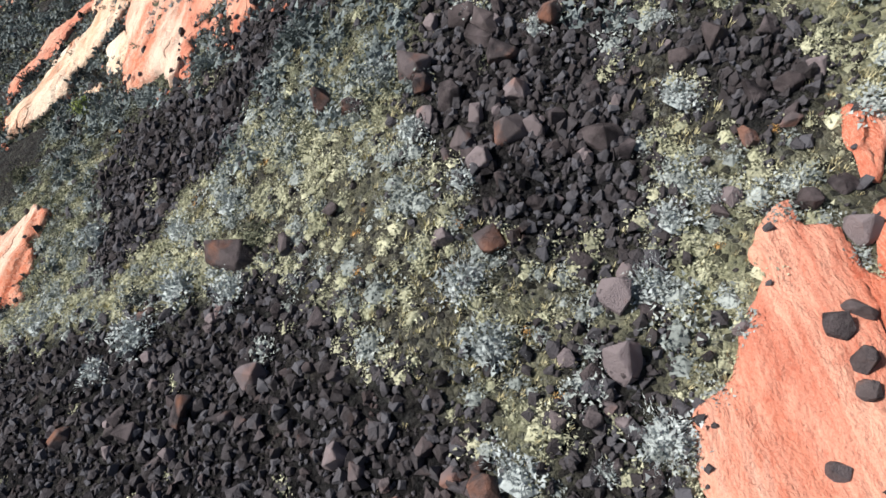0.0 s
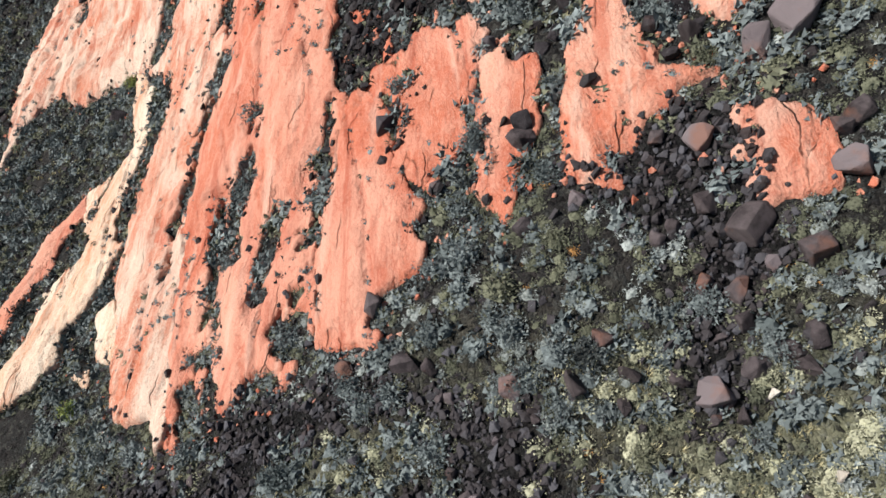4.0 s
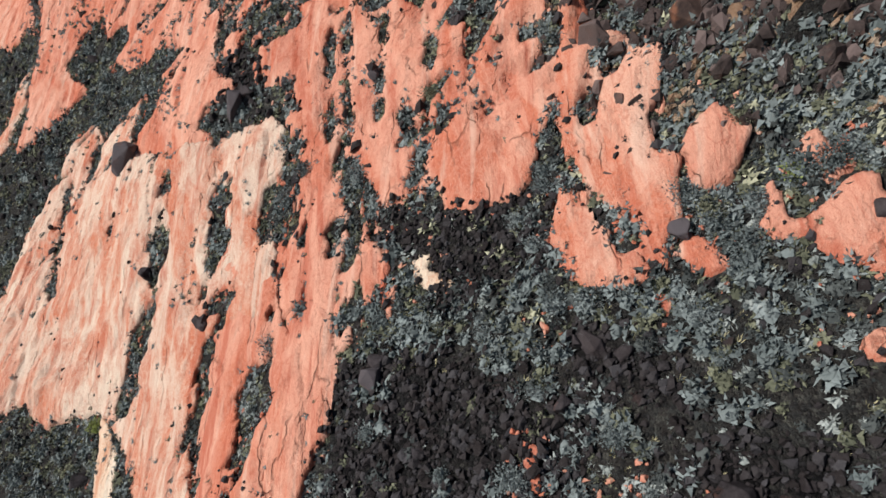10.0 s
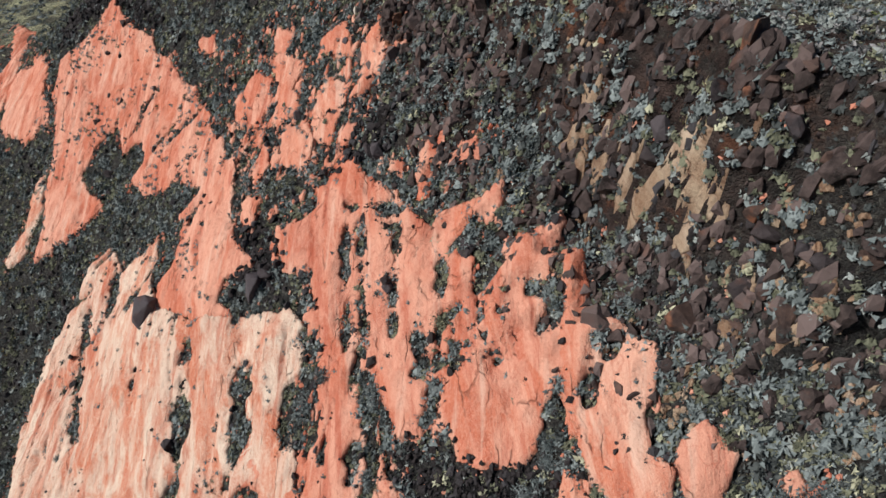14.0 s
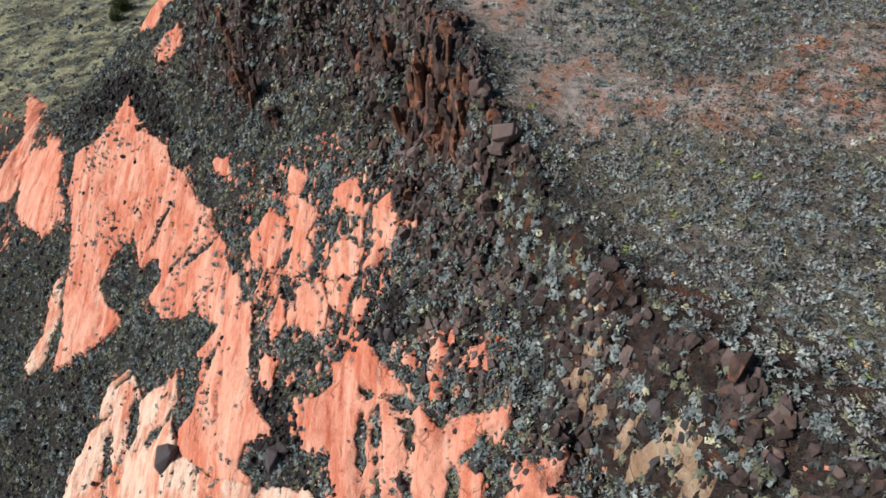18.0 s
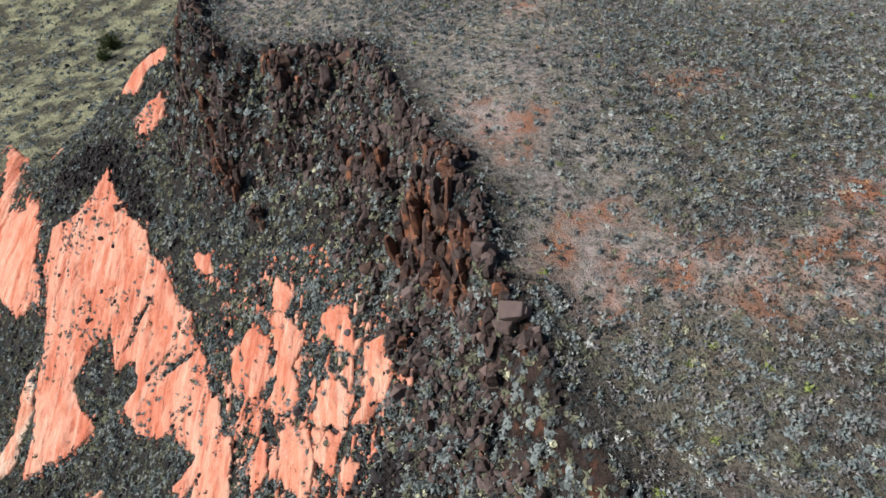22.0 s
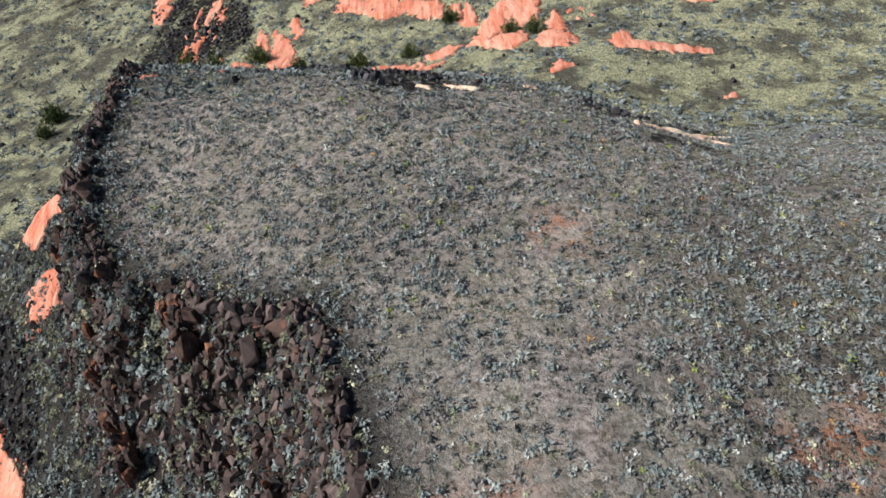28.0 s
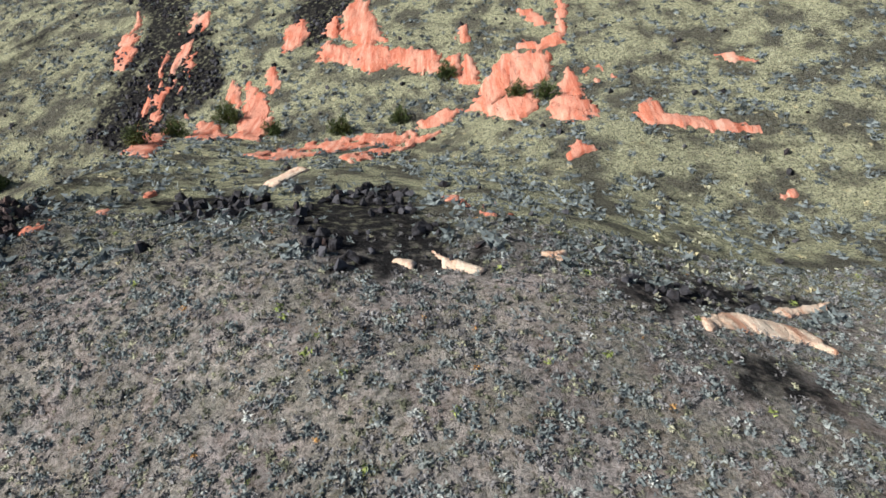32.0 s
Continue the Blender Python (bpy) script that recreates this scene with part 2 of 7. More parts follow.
def ground_material():
    """Soil whose cover (dark scree, red sand, dry grass) comes from the plan."""
    n = Nodes("ground", 0.95, 0.08)
    scree, red, grass = n.attribute("cover")
    soil = n.mix(n.span(n.noise(0.8, 6, None, 0.65), 0.40, 0.60), (0.026, 0.024, 0.024), (0.070, 0.063, 0.058))
    soil = n.mix(n.span(n.noise(6.5, 6, None, 0.75), 0.49, 0.57, 0, 0.7), soil, (0.060, 0.057, 0.054))
    soil = n.mix(n.span(n.noise(5.0, 6, n.turned((0, 0, 40)), 0.75), 0.52, 0.62, 0, 0.75), soil, (0.20, 0.20, 0.175))
    upland, bare, _ = n.attribute("upland")
    pale = n.mix(n.span(n.noise(0.35, 5, None, 0.6), 0.42, 0.58), (0.255, 0.240, 0.236), (0.43, 0.395, 0.386))
    soil = n.mix(n.times(n.span(n.noise(3.0, 6, None, 0.7), 0.36, 0.54), upland), soil, pale)
    straw = n.mix(n.span(n.noise(2.2, 6, None, 0.7), 0.42, 0.60), (0.33, 0.345, 0.215), (0.56, 0.56, 0.37))
    soil = n.mix(n.times(n.span(n.noise(0.25, 5), 0.42, 0.58, 0.15, 1.0), grass), soil, straw)
    sand = n.mix(n.span(n.noise(0.5, 5), 0.42, 0.6), (0.43, 0.205, 0.130), (0.50, 0.42, 0.395))
    soil = n.mix(n.times(n.span(n.noise(1.1, 6, None, 0.7), 0.36, 0.56), red), soil, sand)
    grit, tone = n.cells(9.0, "DISTANCE_TO_EDGE"), n.tree.nodes.new("ShaderNodeSeparateColor")
    n.tree.links.new(n.cells(9.0, "F1", "Color"), tone.inputs[0])
    pebble = n.mix(n.span(tone.outputs[0], 0.0, 1.0), (0.006, 0.006, 0.007), (0.030, 0.028, 0.030))
    pebble = n.mix(n.span(grit, 0.10, 0.02), pebble, (0.008, 0.008, 0.009))
    soil = n.mix(n.times(n.span(n.noise(1.4, 4), 0.25, 0.5), scree), soil, pebble)
    soil = n.mix(n.times(n.span(tone.outputs[2], 0.70, 0.74), n.times(n.span(grit, 0.02, 0.05, 0, 0.85), n.span(upland, 0.0, 1.0, 1.0, 0.25))), soil, pebble)
    turf = n.noise(3.6, 8, None, 0.78)
    tips = n.noise(5.5, 8, n.turned((0, 0, 70)), 0.8)
    growing = n.span(n.noise(0.5, 5), 0.36, 0.52, 0.35, 1.0)
    growing = n.times(growing, n.times(n.times(n.span(red, 0.0, 0.8, 1.0, 0.15), n.span(grass, 0.3, 1.0, 1.0, 0.55)), n.span(scree, 0.0, 1.0, 1.0, 0.3)))
    soil = n.mix(n.times(n.span(turf, 0.47, 0.56), n.times(growing, 0.62)), soil, (0.060, 0.066, 0.066))
    soil = n.mix(n.times(n.span(tips, 0.54, 0.64), n.times(growing, 0.85)), soil, n.mix(n.span(n.times(upland, grass, "ADD"), 0.1, 0.6), (0.12, 0.128, 0.122), (0.30, 0.315, 0.305)))
    crag = n.mix(n.span(n.noise(1.3, 6, None, 0.7), 0.38, 0.62), (0.016, 0.013, 0.013), (0.085, 0.060, 0.054))
    crag = n.mix(n.span(n.noise(0.5, 5, None, 0.65), 0.56, 0.66, 0.0, 0.7), crag, (0.20, 0.085, 0.05))
    soil = n.mix(n.times(n.span(n.noise(0.9, 6, None, 0.7), 0.32, 0.50), bare), soil, crag)
    flecks = n.span(n.noise(16, 4, None, 0.7), 0.58, 0.72, 0, 0.5)
    soil = n.mix(flecks, soil, (0.055, 0.047, 0.042))
    return n.done(soil, n.times(n.times(turf, 2.2), n.times(n.times(n.span(grit, 0.0, 0.25), 0.5), n.span(upland, 0.0, 1.0, 1.0, 0.1)), "ADD"), 0.9, 0.12)


M_GROUND = ground_material()


# ---- the lie of the land ----
def lattice(ix, iy, seed):
    """Repeatable random numbers on whole-number grid corners."""
    h = (ix.astype(np.int64) * 374761393 + iy.astype(np.int64) * 668265263 + seed * 974634541) & 0xFFFFFFFF
    h = ((h ^ (h >> 13)) * 1274126177) & 0xFFFFFFFF
    return ((h ^ (h >> 16)) & 0xFFFF) / 65535.0


def rough(x, y, size, seed=0, octaves=3):
    """Fractal noise of about -1 to 1, with features of that size in metres."""
    x, y = np.asarray(x, float) / size, np.asarray(y, float) / size
    total, amp, norm = 0.0, 1.0, 0.0
    for k in range(octaves):
        ix, iy = np.floor(x), np.floor(y)
        fx, fy = x - ix, y - iy
        fx, fy = fx * fx * (3 - 2 * fx), fy * fy * (3 - 2 * fy)
        a, b = lattice(ix, iy, seed + k), lattice(ix + 1, iy, seed + k)
        c, d = lattice(ix, iy + 1, seed + k), lattice(ix + 1, iy + 1, seed + k)
        total = total + amp * ((a + (b - a) * fx) * (1 - fy) + (c + (d - c) * fx) * fy - 0.5) * 2
        norm += amp
        x, y, amp = x * 2.03 + 17.3, y * 2.03 + 5.7, amp * 0.5
    return total / norm


def ease(a, b, v):
    s = np.clip((v - a) / (b - a), 0, 1)
    return s * s * (3 - 2 * s)


def edge_distance(x, y, outline, closed=True):
    """Distance to an outline in plan; positive inside it (closed), or to its right along the way (open)."""
    x, y = np.asarray(x, float), np.asarray(y, float)
    best, sign = np.full(x.shape, 1e9), np.full(x.shape, -1.0)
    n = len(outline)
    for k in range(n if closed else n - 1):
        (ax, ay), (bx, by) = outline[k], outline[(k + 1) % n]
        dx, dy = bx - ax, by - ay
        s = np.clip(((x - ax) * dx + (y - ay) * dy) / (dx * dx + dy * dy), 0, 1)
        dist = np.hypot(x - ax - s * dx, y - ay - s * dy)
        if closed:
            cross = ((ay > y) != (by > y)) & (x < (bx - ax) * (y - ay) / ((by - ay) if by != ay else 1e-9) + ax)
            sign = np.where(cross, -sign, sign)
        else:
            side = np.where((x - ax) * dy - (y - ay) * dx > 0, 1.0, -1.0)
            sign = np.where(dist < best - 1e-9, side, sign)
        best = np.minimum(best, dist)
    return best * sign


# the rim of the mesa, with the open slope on the low side
RIM = [(60, 8), (30, 27), (18, 34), (11.6, 36.7), (9.3, 40.9), (7.1, 44.6), (5.9, 47.7), (4.3, 50.7), (3.7, 54.1), (1.6, 57.5), (1.6, 60.8),
       (0.5, 63.0), (-0.4, 65.0), (-1.6, 68.3), (-4.0, 73.9), (-5.2, 77.6), (-9.5, 78.3), (-12.5, 80.9), (-15.3, 81.2), (-17.0, 83.1), (-19.6, 86.0), (-21.5, 92),
       (-23, 101), (-25, 112), (-40, 150)]
# swells and hollows: y, reach, then (x, height) along that line
SLOPE_SWELLS = ((6, 6, ((-6, 0.35), (0, 0.3), (6, -1.21))), (13, 6.5, ((-13, 0.07), (-5, 0.29), (2, 0.86), (8, -0.92))),
                (21, 7, ((-12, -0.42), (-4, 0.69), (4, 0.2), (9, 0.73))), (30, 8, ((-20, -1.15), (-12, -0.73), (-4, 1.66), (4, 0.79), (10, -1.24))),
                (39, 8, ((-18, -0.83), (-9, 0.31), (-1, -0.3), (6, -0.07))), (49, 9, ((-28, -1.7), (-17, 1.12), (-8, 1.2), (0, -0.23))),
                (61, 10, ((-36, -0.26), (-25, -0.29), (-14, -0.11), (-5, -1.41))), (74, 10, ((-38, 0.43), (-28, 0.21), (-18, -0.62), (-9, -0.6))),
                (88, 11, ((-38, 2.55), (-28, -0.3))))
MESA_SWELLS = ((50, 7, ((5, -1.34),)), (60, 7, ((7, -1.28),)), (54, 8, ((14, -0.38),)), (72, 7, ((-5, -0.73),)), (84, 8, ((-14, -1.0),)), (97, 8, ((20, -1.89),)), (100, 9, ((-12, 0.65),)))
VALLEY_SWELLS = ((125, 14, ((13, 3.58),)), (146, 16, ((-2, -1.79),)), (152, 16, ((-28, -1.59),)), (146, 18, ((-56, -2.14),)))


def swells(x, y, table):
    z = 0.0
    for cy, reach, row in table:
        for cx, h in row:
            z = z + h * np.exp(-((x - cx) ** 2 + (y - cy) ** 2) / reach ** 2)
    return z


def mesa_top(x, y):
    brow = 97.5 - 0.42 * np.clip(x - 4, 0, 22) + 0.25 * np.clip(-x, 0, 25)
    over = y - brow
    fall = 0.52 * np.log1p(np.exp(np.clip(over / 3.0, -30, 30))) * 3.0
    return 19.4 + 0.03 * np.clip(x, -10, 10) - 1.6 * ease(62, 44, y) - 1.8 * ease(-6, -18, x) - fall + 0.35 * rough(x, y, 9, 3, 2) + swells(x, y, MESA_SWELLS)


def open_slope(x, y):
    u, v = x / 20, (np.minimum(y, 112) - 40) / 40
    u = np.maximum(u, -3.2 - 0 * u)
    return 4.7 + 17.06 * v + 4.24 * v * v + 15.27 * u + 5.68 * u * v + 1.91 * u * u + swells(x, y, SLOPE_SWELLS) - 0.7 * np.clip(y - 100, 0, 40) * ease(-18, -32, x)


def valley_floor(x, y):
    """The gully behind the mesa and the hillside that climbs beyond it."""
    far = 0.6 + 0.183 * np.clip(x, -110, 130) + 0.10 * np.clip(y - 135, -12, 70) + 0.24 * np.clip(y - 205, 0, 500)
    far = far + 0.10 * np.clip(x - 60, 0, 400)
    return far - 0.30 * np.clip(105 - y, 0, 60) + 0.9 * rough(x, y, 40, 11, 3) + swells(x, y, VALLEY_SWELLS)


def smooth_max(a, b, k):
    m = np.maximum(a, b)
    return m + k * np.log(np.exp((a - m) / k) + np.exp((b - m) / k))


def land(x, y, fine=True):
    """Height of the bare ground."""
    x, y = np.asarray(x, float), np.asarray(y, float)
    top, slope = mesa_top(x, y), open_slope(x, y)
    d = edge_distance(x, y, RIM, closed=False) + 0.7 * rough(x, y, 2.4, 21, 3)
    slope = np.minimum(slope, top - 1.4)
    w = ease(-1.9 - 3.2 * ease(-8, -14, x), 0.3, d)
    z = slope + (top - slope) * w
    z = smooth_max(z, valley_floor(x, y), 1.2)
    if fine:
        z = z + 0.10 * rough(x, y, 1.1, 31, 3) * ease(150, 60, y)
        z = z + 0.30 * rough(x, y, 3.2, 37, 2) * ease(0.3, -2.0, d) * ease(140, 60, y)
        wall = ease(0.5, -0.6, d) * ease(-9, -3, d) * ease(34, 42, y) * ease(120, 100, y)
        z = z + wall * (2.0 * (0.30 - np.abs(rough(x, y, 3.4, 43, 3))) + 0.8 * rough(x, y, 1.2, 47, 2))
    return z


# ---- building helpers ----
def fast_mesh(name, verts, faces, material):
    """A mesh from arrays; faces all have the same number of corners."""
    me = bpy.data.meshes.new(name)
    verts, faces = np.asarray(verts, np.float32), np.asarray(faces, np.int32)
    n, k = faces.shape
    me.vertices.add(len(verts))
    me.vertices.foreach_set("co", verts.ravel())
    me.loops.add(n * k)
    me.loops.foreach_set("vertex_index", faces.ravel())
    me.polygons.add(n)
    me.polygons.foreach_set("loop_start", np.arange(0, n * k, k, dtype=np.int32))
    me.polygons.foreach_set("use_smooth", np.zeros(n, bool))
    me.update(calc_edges=True)
    me.materials.append(material)
    return me


def smooth(me):
    me.polygons.foreach_set("use_smooth", np.ones(len(me.polygons), bool))
    return me


def part(name, me, parent, label=""):
    ob = new(name, me)
    ob.parent = parent
    return tagged(ob, label) if label else ob


def spread(shapes, place, size, turn, pick, squash=None, slant=None):
    """Vertices and faces of many copies of a few small triangle shapes, joined."""
    all_v, all_f, base = [], [], 0
    for k, (v, f) in enumerate(shapes):
        sel = np.nonzero(pick == k)[0]
        if not len(sel):
            continue
        c, s = np.cos(turn[sel])[:, None], np.sin(turn[sel])[:, None]
        vz = v[None, :, 2] * (squash[sel][:, None] if squash is not None else 1.0)
        px = (v[None, :, 0] * c - v[None, :, 1] * s) * size[sel][:, None]
        py = (v[None, :, 0] * s + v[None, :, 1] * c) * size[sel][:, None]
        pz = vz * size[sel][:, None]
        if slant is not None:
            pz = pz + px * slant[sel, 0][:, None] * 0.5 + py * slant[sel, 1][:, None] * 0.5
        w = np.stack([px + place[sel, 0][:, None], py + place[sel, 1][:, None], pz + place[sel, 2][:, None]], 2)
        all_v.append(w.reshape(-1, 3))
        all_f.append((f[None] + (np.arange(len(sel)) * len(v))[:, None, None] + base).reshape(-1, f.shape[1]))
        base += len(sel) * len(v)
    return np.concatenate(all_v), np.concatenate(all_f)


def gradient(x, y):
    e = 0.6
    g = np.stack([(land(x + e, y, False) - land(x - e, y, False)) / (2 * e), (land(x, y + e, False) - land(x, y - e, False)) / (2 * e)], 1)
    return np.clip(g, -0.9, 0.9)


def rock_shape(seed, points=13, bevel=0.0, stretch=(1.0, 0.8, 0.66)):
    """An angular broken stone: the hull of a few scattered points, about 1 in radius."""
    rnd = random.Random(seed)
    bm = bmesh.new()
    spin = Euler((rnd.uniform(0, 6.28), rnd.uniform(0, 6.28), rnd.uniform(0, 6.28))).to_matrix()
    corners = rnd.sample(range(8), 4)
    for k in range(points):
        if k < 4:
            b = corners[k]
            d = Vector([(1 if b >> a & 1 else -1) * rnd.uniform(0.36, 0.78) for a in range(3)])
        else:
            d = Vector((rnd.gauss(0, 1), rnd.gauss(0, 1), rnd.gauss(0, 1))).normalized() * rnd.uniform(0.72, 1.0)
        d = spin @ Vector((d.x * stretch[0], d.y * stretch[1], d.z * stretch[2]))
        bm.verts.new(d)
    hull = bmesh.ops.convex_hull(bm, input=bm.verts)
    loose = [v for v in bm.verts if not v.link_faces]
    bmesh.ops.delete(bm, geom=loose, context="VERTS")
    if bevel:
        bmesh.ops.dissolve_limit(bm, angle_limit=radians(14), verts=bm.verts, edges=bm.edges)
        bmesh.ops.bevel(bm, geom=list(bm.edges), offset=bevel, segments=2, profile=0.6, affect="EDGES", clamp_overlap=True)
    bmesh.ops.triangulate(bm, faces=bm.faces)
    bmesh.ops.recalc_face_normals(bm, faces=bm.faces)
    bm.verts.index_update()
    v = np.array([p.co[:] for p in bm.verts])
    f = np.array([[q.index for q in p.verts] for p in bm.faces])
    bm.free()
    return v, f


def bush_shape(seed, tufts, leaves, leaf=0.16, width=0.05, low=0.0, high=0.85, spike=0.5):
    """A loose round clump: short leafy sprays that point outwards from many twig ends, with gaps between."""
    rnd = np.random.RandomState(seed)
    d = rnd.normal(size=(tufts, 3))
    d[:, 2] = np.abs(d[:, 2]) * 0.9 + low
    d /= np.linalg.norm(d, axis=1)[:, None]
    reach = rnd.uniform(0.45, 1.0, tufts) * (0.8 + 0.35 * np.sin(3 * np.arctan2(d[:, 1], d[:, 0]) + seed))
    tip = d * reach[:, None] * np.array([1, 1, high])
    n = tufts * leaves
    root = np.repeat(tip, leaves, 0) + rnd.normal(scale=0.07, size=(n, 3))
    way = np.repeat(d, leaves, 0) * spike + rnd.normal(scale=0.45, size=(n, 3))
    way /= np.linalg.norm(way, axis=1)[:, None]
    side = np.cross(way, rnd.normal(size=(n, 3)))
    side /= np.linalg.norm(side, axis=1)[:, None] + 1e-6
    long = leaf * rnd.uniform(0.6, 1.4, n)[:, None]
    v = np.stack([root - side * width, root + side * width, root + way * long], 1).reshape(-1, 3)
    v[:, 2] = np.maximum(v[:, 2], -0.05)
    return v, np.arange(3 * n).reshape(n, 3)


def twig_shape(seed, count, thick=0.022):
    """Thin tapered stems that fork from the root."""
    rnd = np.random.RandomState(seed)
    vs, fs = [], []
    for k in range(count):
        d = rnd.normal(size=3)
        d[2] = abs(d[2]) * 0.9 + 0.15
        d /= np.linalg.norm(d)
        a, b = rnd.normal(scale=0.05, size=3) * (1, 1, 0), d * rnd.uniform(0.65, 0.95)
        side = np.cross(d, rnd.normal(size=3))
        side /= np.linalg.norm(side)
        other = np.cross(d, side)
        i = len(vs)
        vs += [a + side * thick, a - side * thick * 0.5 + other * thick * 0.8, a - side * thick * 0.5 - other * thick * 0.8, b]
        fs += [(i, i + 1, i + 3), (i + 1, i + 2, i + 3), (i + 2, i, i + 3)]
    return np.array(vs), np.array(fs)


def tuft_shape(seed, blades=9, lean=0.5):
    """A tuft of dry grass: narrow blades that bend outwards."""
    rnd = np.random.RandomState(seed)
    a = rnd.uniform(0, 2 * np.pi, blades)
    r0, r1, h = rnd.uniform(0, 0.35, blades), rnd.uniform(0.4, 1.0, blades), rnd.uniform(0.5, 1.0, blades)
    p = np.stack([np.cos(a), np.sin(a), 0 * a], 1)
    side = np.stack([-np.sin(a), np.cos(a), 0 * a], 1) * 0.10
    root, tip = p * r0[:, None], p * (r1 * lean + r0)[:, None] + np.stack([0 * a, 0 * a, h], 1)
    v = np.stack([root - side, root + side, tip], 1).reshape(-1, 3)
    return v, np.arange(3 * blades).reshape(blades, 3)


def fuzz_shape(seed, leaves, leaf, flat=0.8, lobes=5):
    """A rounded bush: leaf specks in every direction over a few lobes, round a dark heart."""
    rnd = np.random.RandomState(seed)
    a, q = rnd.uniform(0, 2 * np.pi, lobes), rnd.uniform(0.0, 0.42, lobes)
    hub = np.stack([np.cos(a) * q, np.sin(a) * q, rnd.uniform(0.0, 0.25, lobes)], 1)
    own = rnd.randint(0, lobes, leaves)
    d = rnd.normal(size=(leaves, 3))
    d[:, 2] = np.abs(d[:, 2]) * 1.1 - 0.15
    d /= np.linalg.norm(d, axis=1)[:, None]
    root = hub[own] + d * (rnd.uniform(0.35, 1.0, leaves) ** 0.6 * rnd.uniform(0.45, 0.65, lobes)[own])[:, None]
    way = d * 0.6 + rnd.normal(scale=0.6, size=(leaves, 3))
    way /= np.linalg.norm(way, axis=1)[:, None]
    side = np.cross(way, rnd.normal(size=(leaves, 3)))
    side /= np.linalg.norm(side, axis=1)[:, None]
    grow = leaf * rnd.uniform(0.6, 1.4, leaves)[:, None]
    v = np.stack([root - side * grow * 0.42, root + side * grow * 0.42, root + way * grow * 1.2], 1).reshape(-1, 3)
    f = np.arange(3 * leaves).reshape(leaves, 3)
    turn = np.arange(6) * np.pi / 3
    skirt = np.stack([np.cos(turn) * 0.52, np.sin(turn) * 0.52, 0 * turn - 0.05], 1) * rnd.uniform(0.7, 1.15, 6)[:, None]
    heart = np.concatenate([skirt, [[rnd.uniform(-0.1, 0.1), rnd.uniform(-0.1, 0.1), 0.42]]])
    f = np.concatenate([f, np.array([(k, (k + 1) % 6, 6) for k in range(6)]) + len(v)])
    v = np.concatenate([v, heart])
    v[:, 2] = np.maximum(v[:, 2] * flat, -0.06)
    return v, f


# ---- the plan: where scree, red sand and rock lie ----
SCREE, RED_SAND, JOINTS = [], [], []
SCREE.append([(-0.15, 11.17), (2.97, 9.85), (2.87, 8.93), (3.01, 8), (2.91, 7.26), (2.87, 6.01), (2.53, 5.66), (1.96, 5.86), (0.96, 6.07), (0.4, 6.74), (0.15, 7.58), (-0.23, 8.21), (-0.43, 9.06), (-0.65, 9.75), (-0.46, 10.54)])
SCREE.append([(-10.63, 7.5), (-9.54, 7.41), (-6.58, 6.67), (-3.96, 6.66), (-3.09, 7.31), (-2.67, 6.65), (-1.98, 5.88), (-1.19, 5.17), (-1.16, 4.68), (-0.34, 4.3), (0.47, 3.67), (0.58, 2.86), (0.61, 2.18), (-7.91, 3.19)])
SCREE.append([(-8.68, 11.6), (-8.2, 13.2), (-7.07, 13.16), (-5.03, 11.84), (-5.21, 14.01), (-4.04, 13.75), (-3.76, 13.88), (-2.79, 13.03), (-3.76, 12.09), (-4.1, 10.89), (-4.44, 9.91), (-5.42, 9.88), (-5.75, 9.06), (-6.4, 8.42), (-6.8, 7.95), (-7.76, 8.75)])
SCREE.append([(1.61, 4.63), (2.11, 4.7), (2.61, 4.45), (2.58, 3.88), (2.28, 3.27), (2.57, 2.62), (2.48, 2.2), (1.36, 2.32), (1.36, 3.6)])
SCREE.append([(3.64, 9.63), (5.29, 9), (5.41, 7.87), (5.02, 7.09), (4.53, 7.08), (4.21, 7.65), (3.98, 8.59), (3.69, 8.79)])
SCREE.append([(-5.1, 14.08), (-3.45, 13.75), (-2.63, 14.1), (-1.51, 13.81), (0, 13.19), (1.12, 12.67), (2.05, 12.46), (2.21, 11.75), (2.47, 11.33), (2.35, 9.8), (0.65, 9.99), (0.46, 12.31), (-0.46, 12.76), (-1.7, 12.9), (-2.74, 12.75), (-3.69, 12.56), (-4.27, 11.77), (-4.06, 10.81), (-7.04, 11.46), (-6.3, 12.31), (-5.1, 12.74)])
SCREE.append([(2.89, 16.62), (3.96, 16.27), (4.5, 17.3), (5.33, 17.37), (6.08, 17.09), (6.38, 16.01), (6.1, 15.37), (6.31, 13.96), (5.52, 13.33), (5.73, 12), (4.85, 11.83), (4.73, 12.96), (5.1, 14.25), (3.88, 15.57)])
SCREE.append([(-1.07, 31.76), (1.74, 29.67), (2.45, 28.02), (2.1, 26.74), (1.91, 25.49), (1.33, 24.81), (0.9, 23.81), (1.02, 22.64), (0.2, 22.96), (-0.67, 22.87), (-1.4, 22.45), (-1.98, 21.98), (-2.71, 22.81), (-2.86, 24.22), (-2.23, 24.87), (-3.14, 26.89), (-2.48, 27.8), (-1.89, 29.68)])
SCREE.append([(-2.64, 31.57), (-0.74, 31.83), (1.51, 30.64), (2.53, 29.24), (3.93, 28.79), (4.68, 28.24), (4.3, 27.22), (3.56, 26.22), (2.39, 26.39), (1.67, 25.41), (0.98, 24.71), (-0.48, 25.53), (-2.23, 27.4), (-2.72, 28.67)])
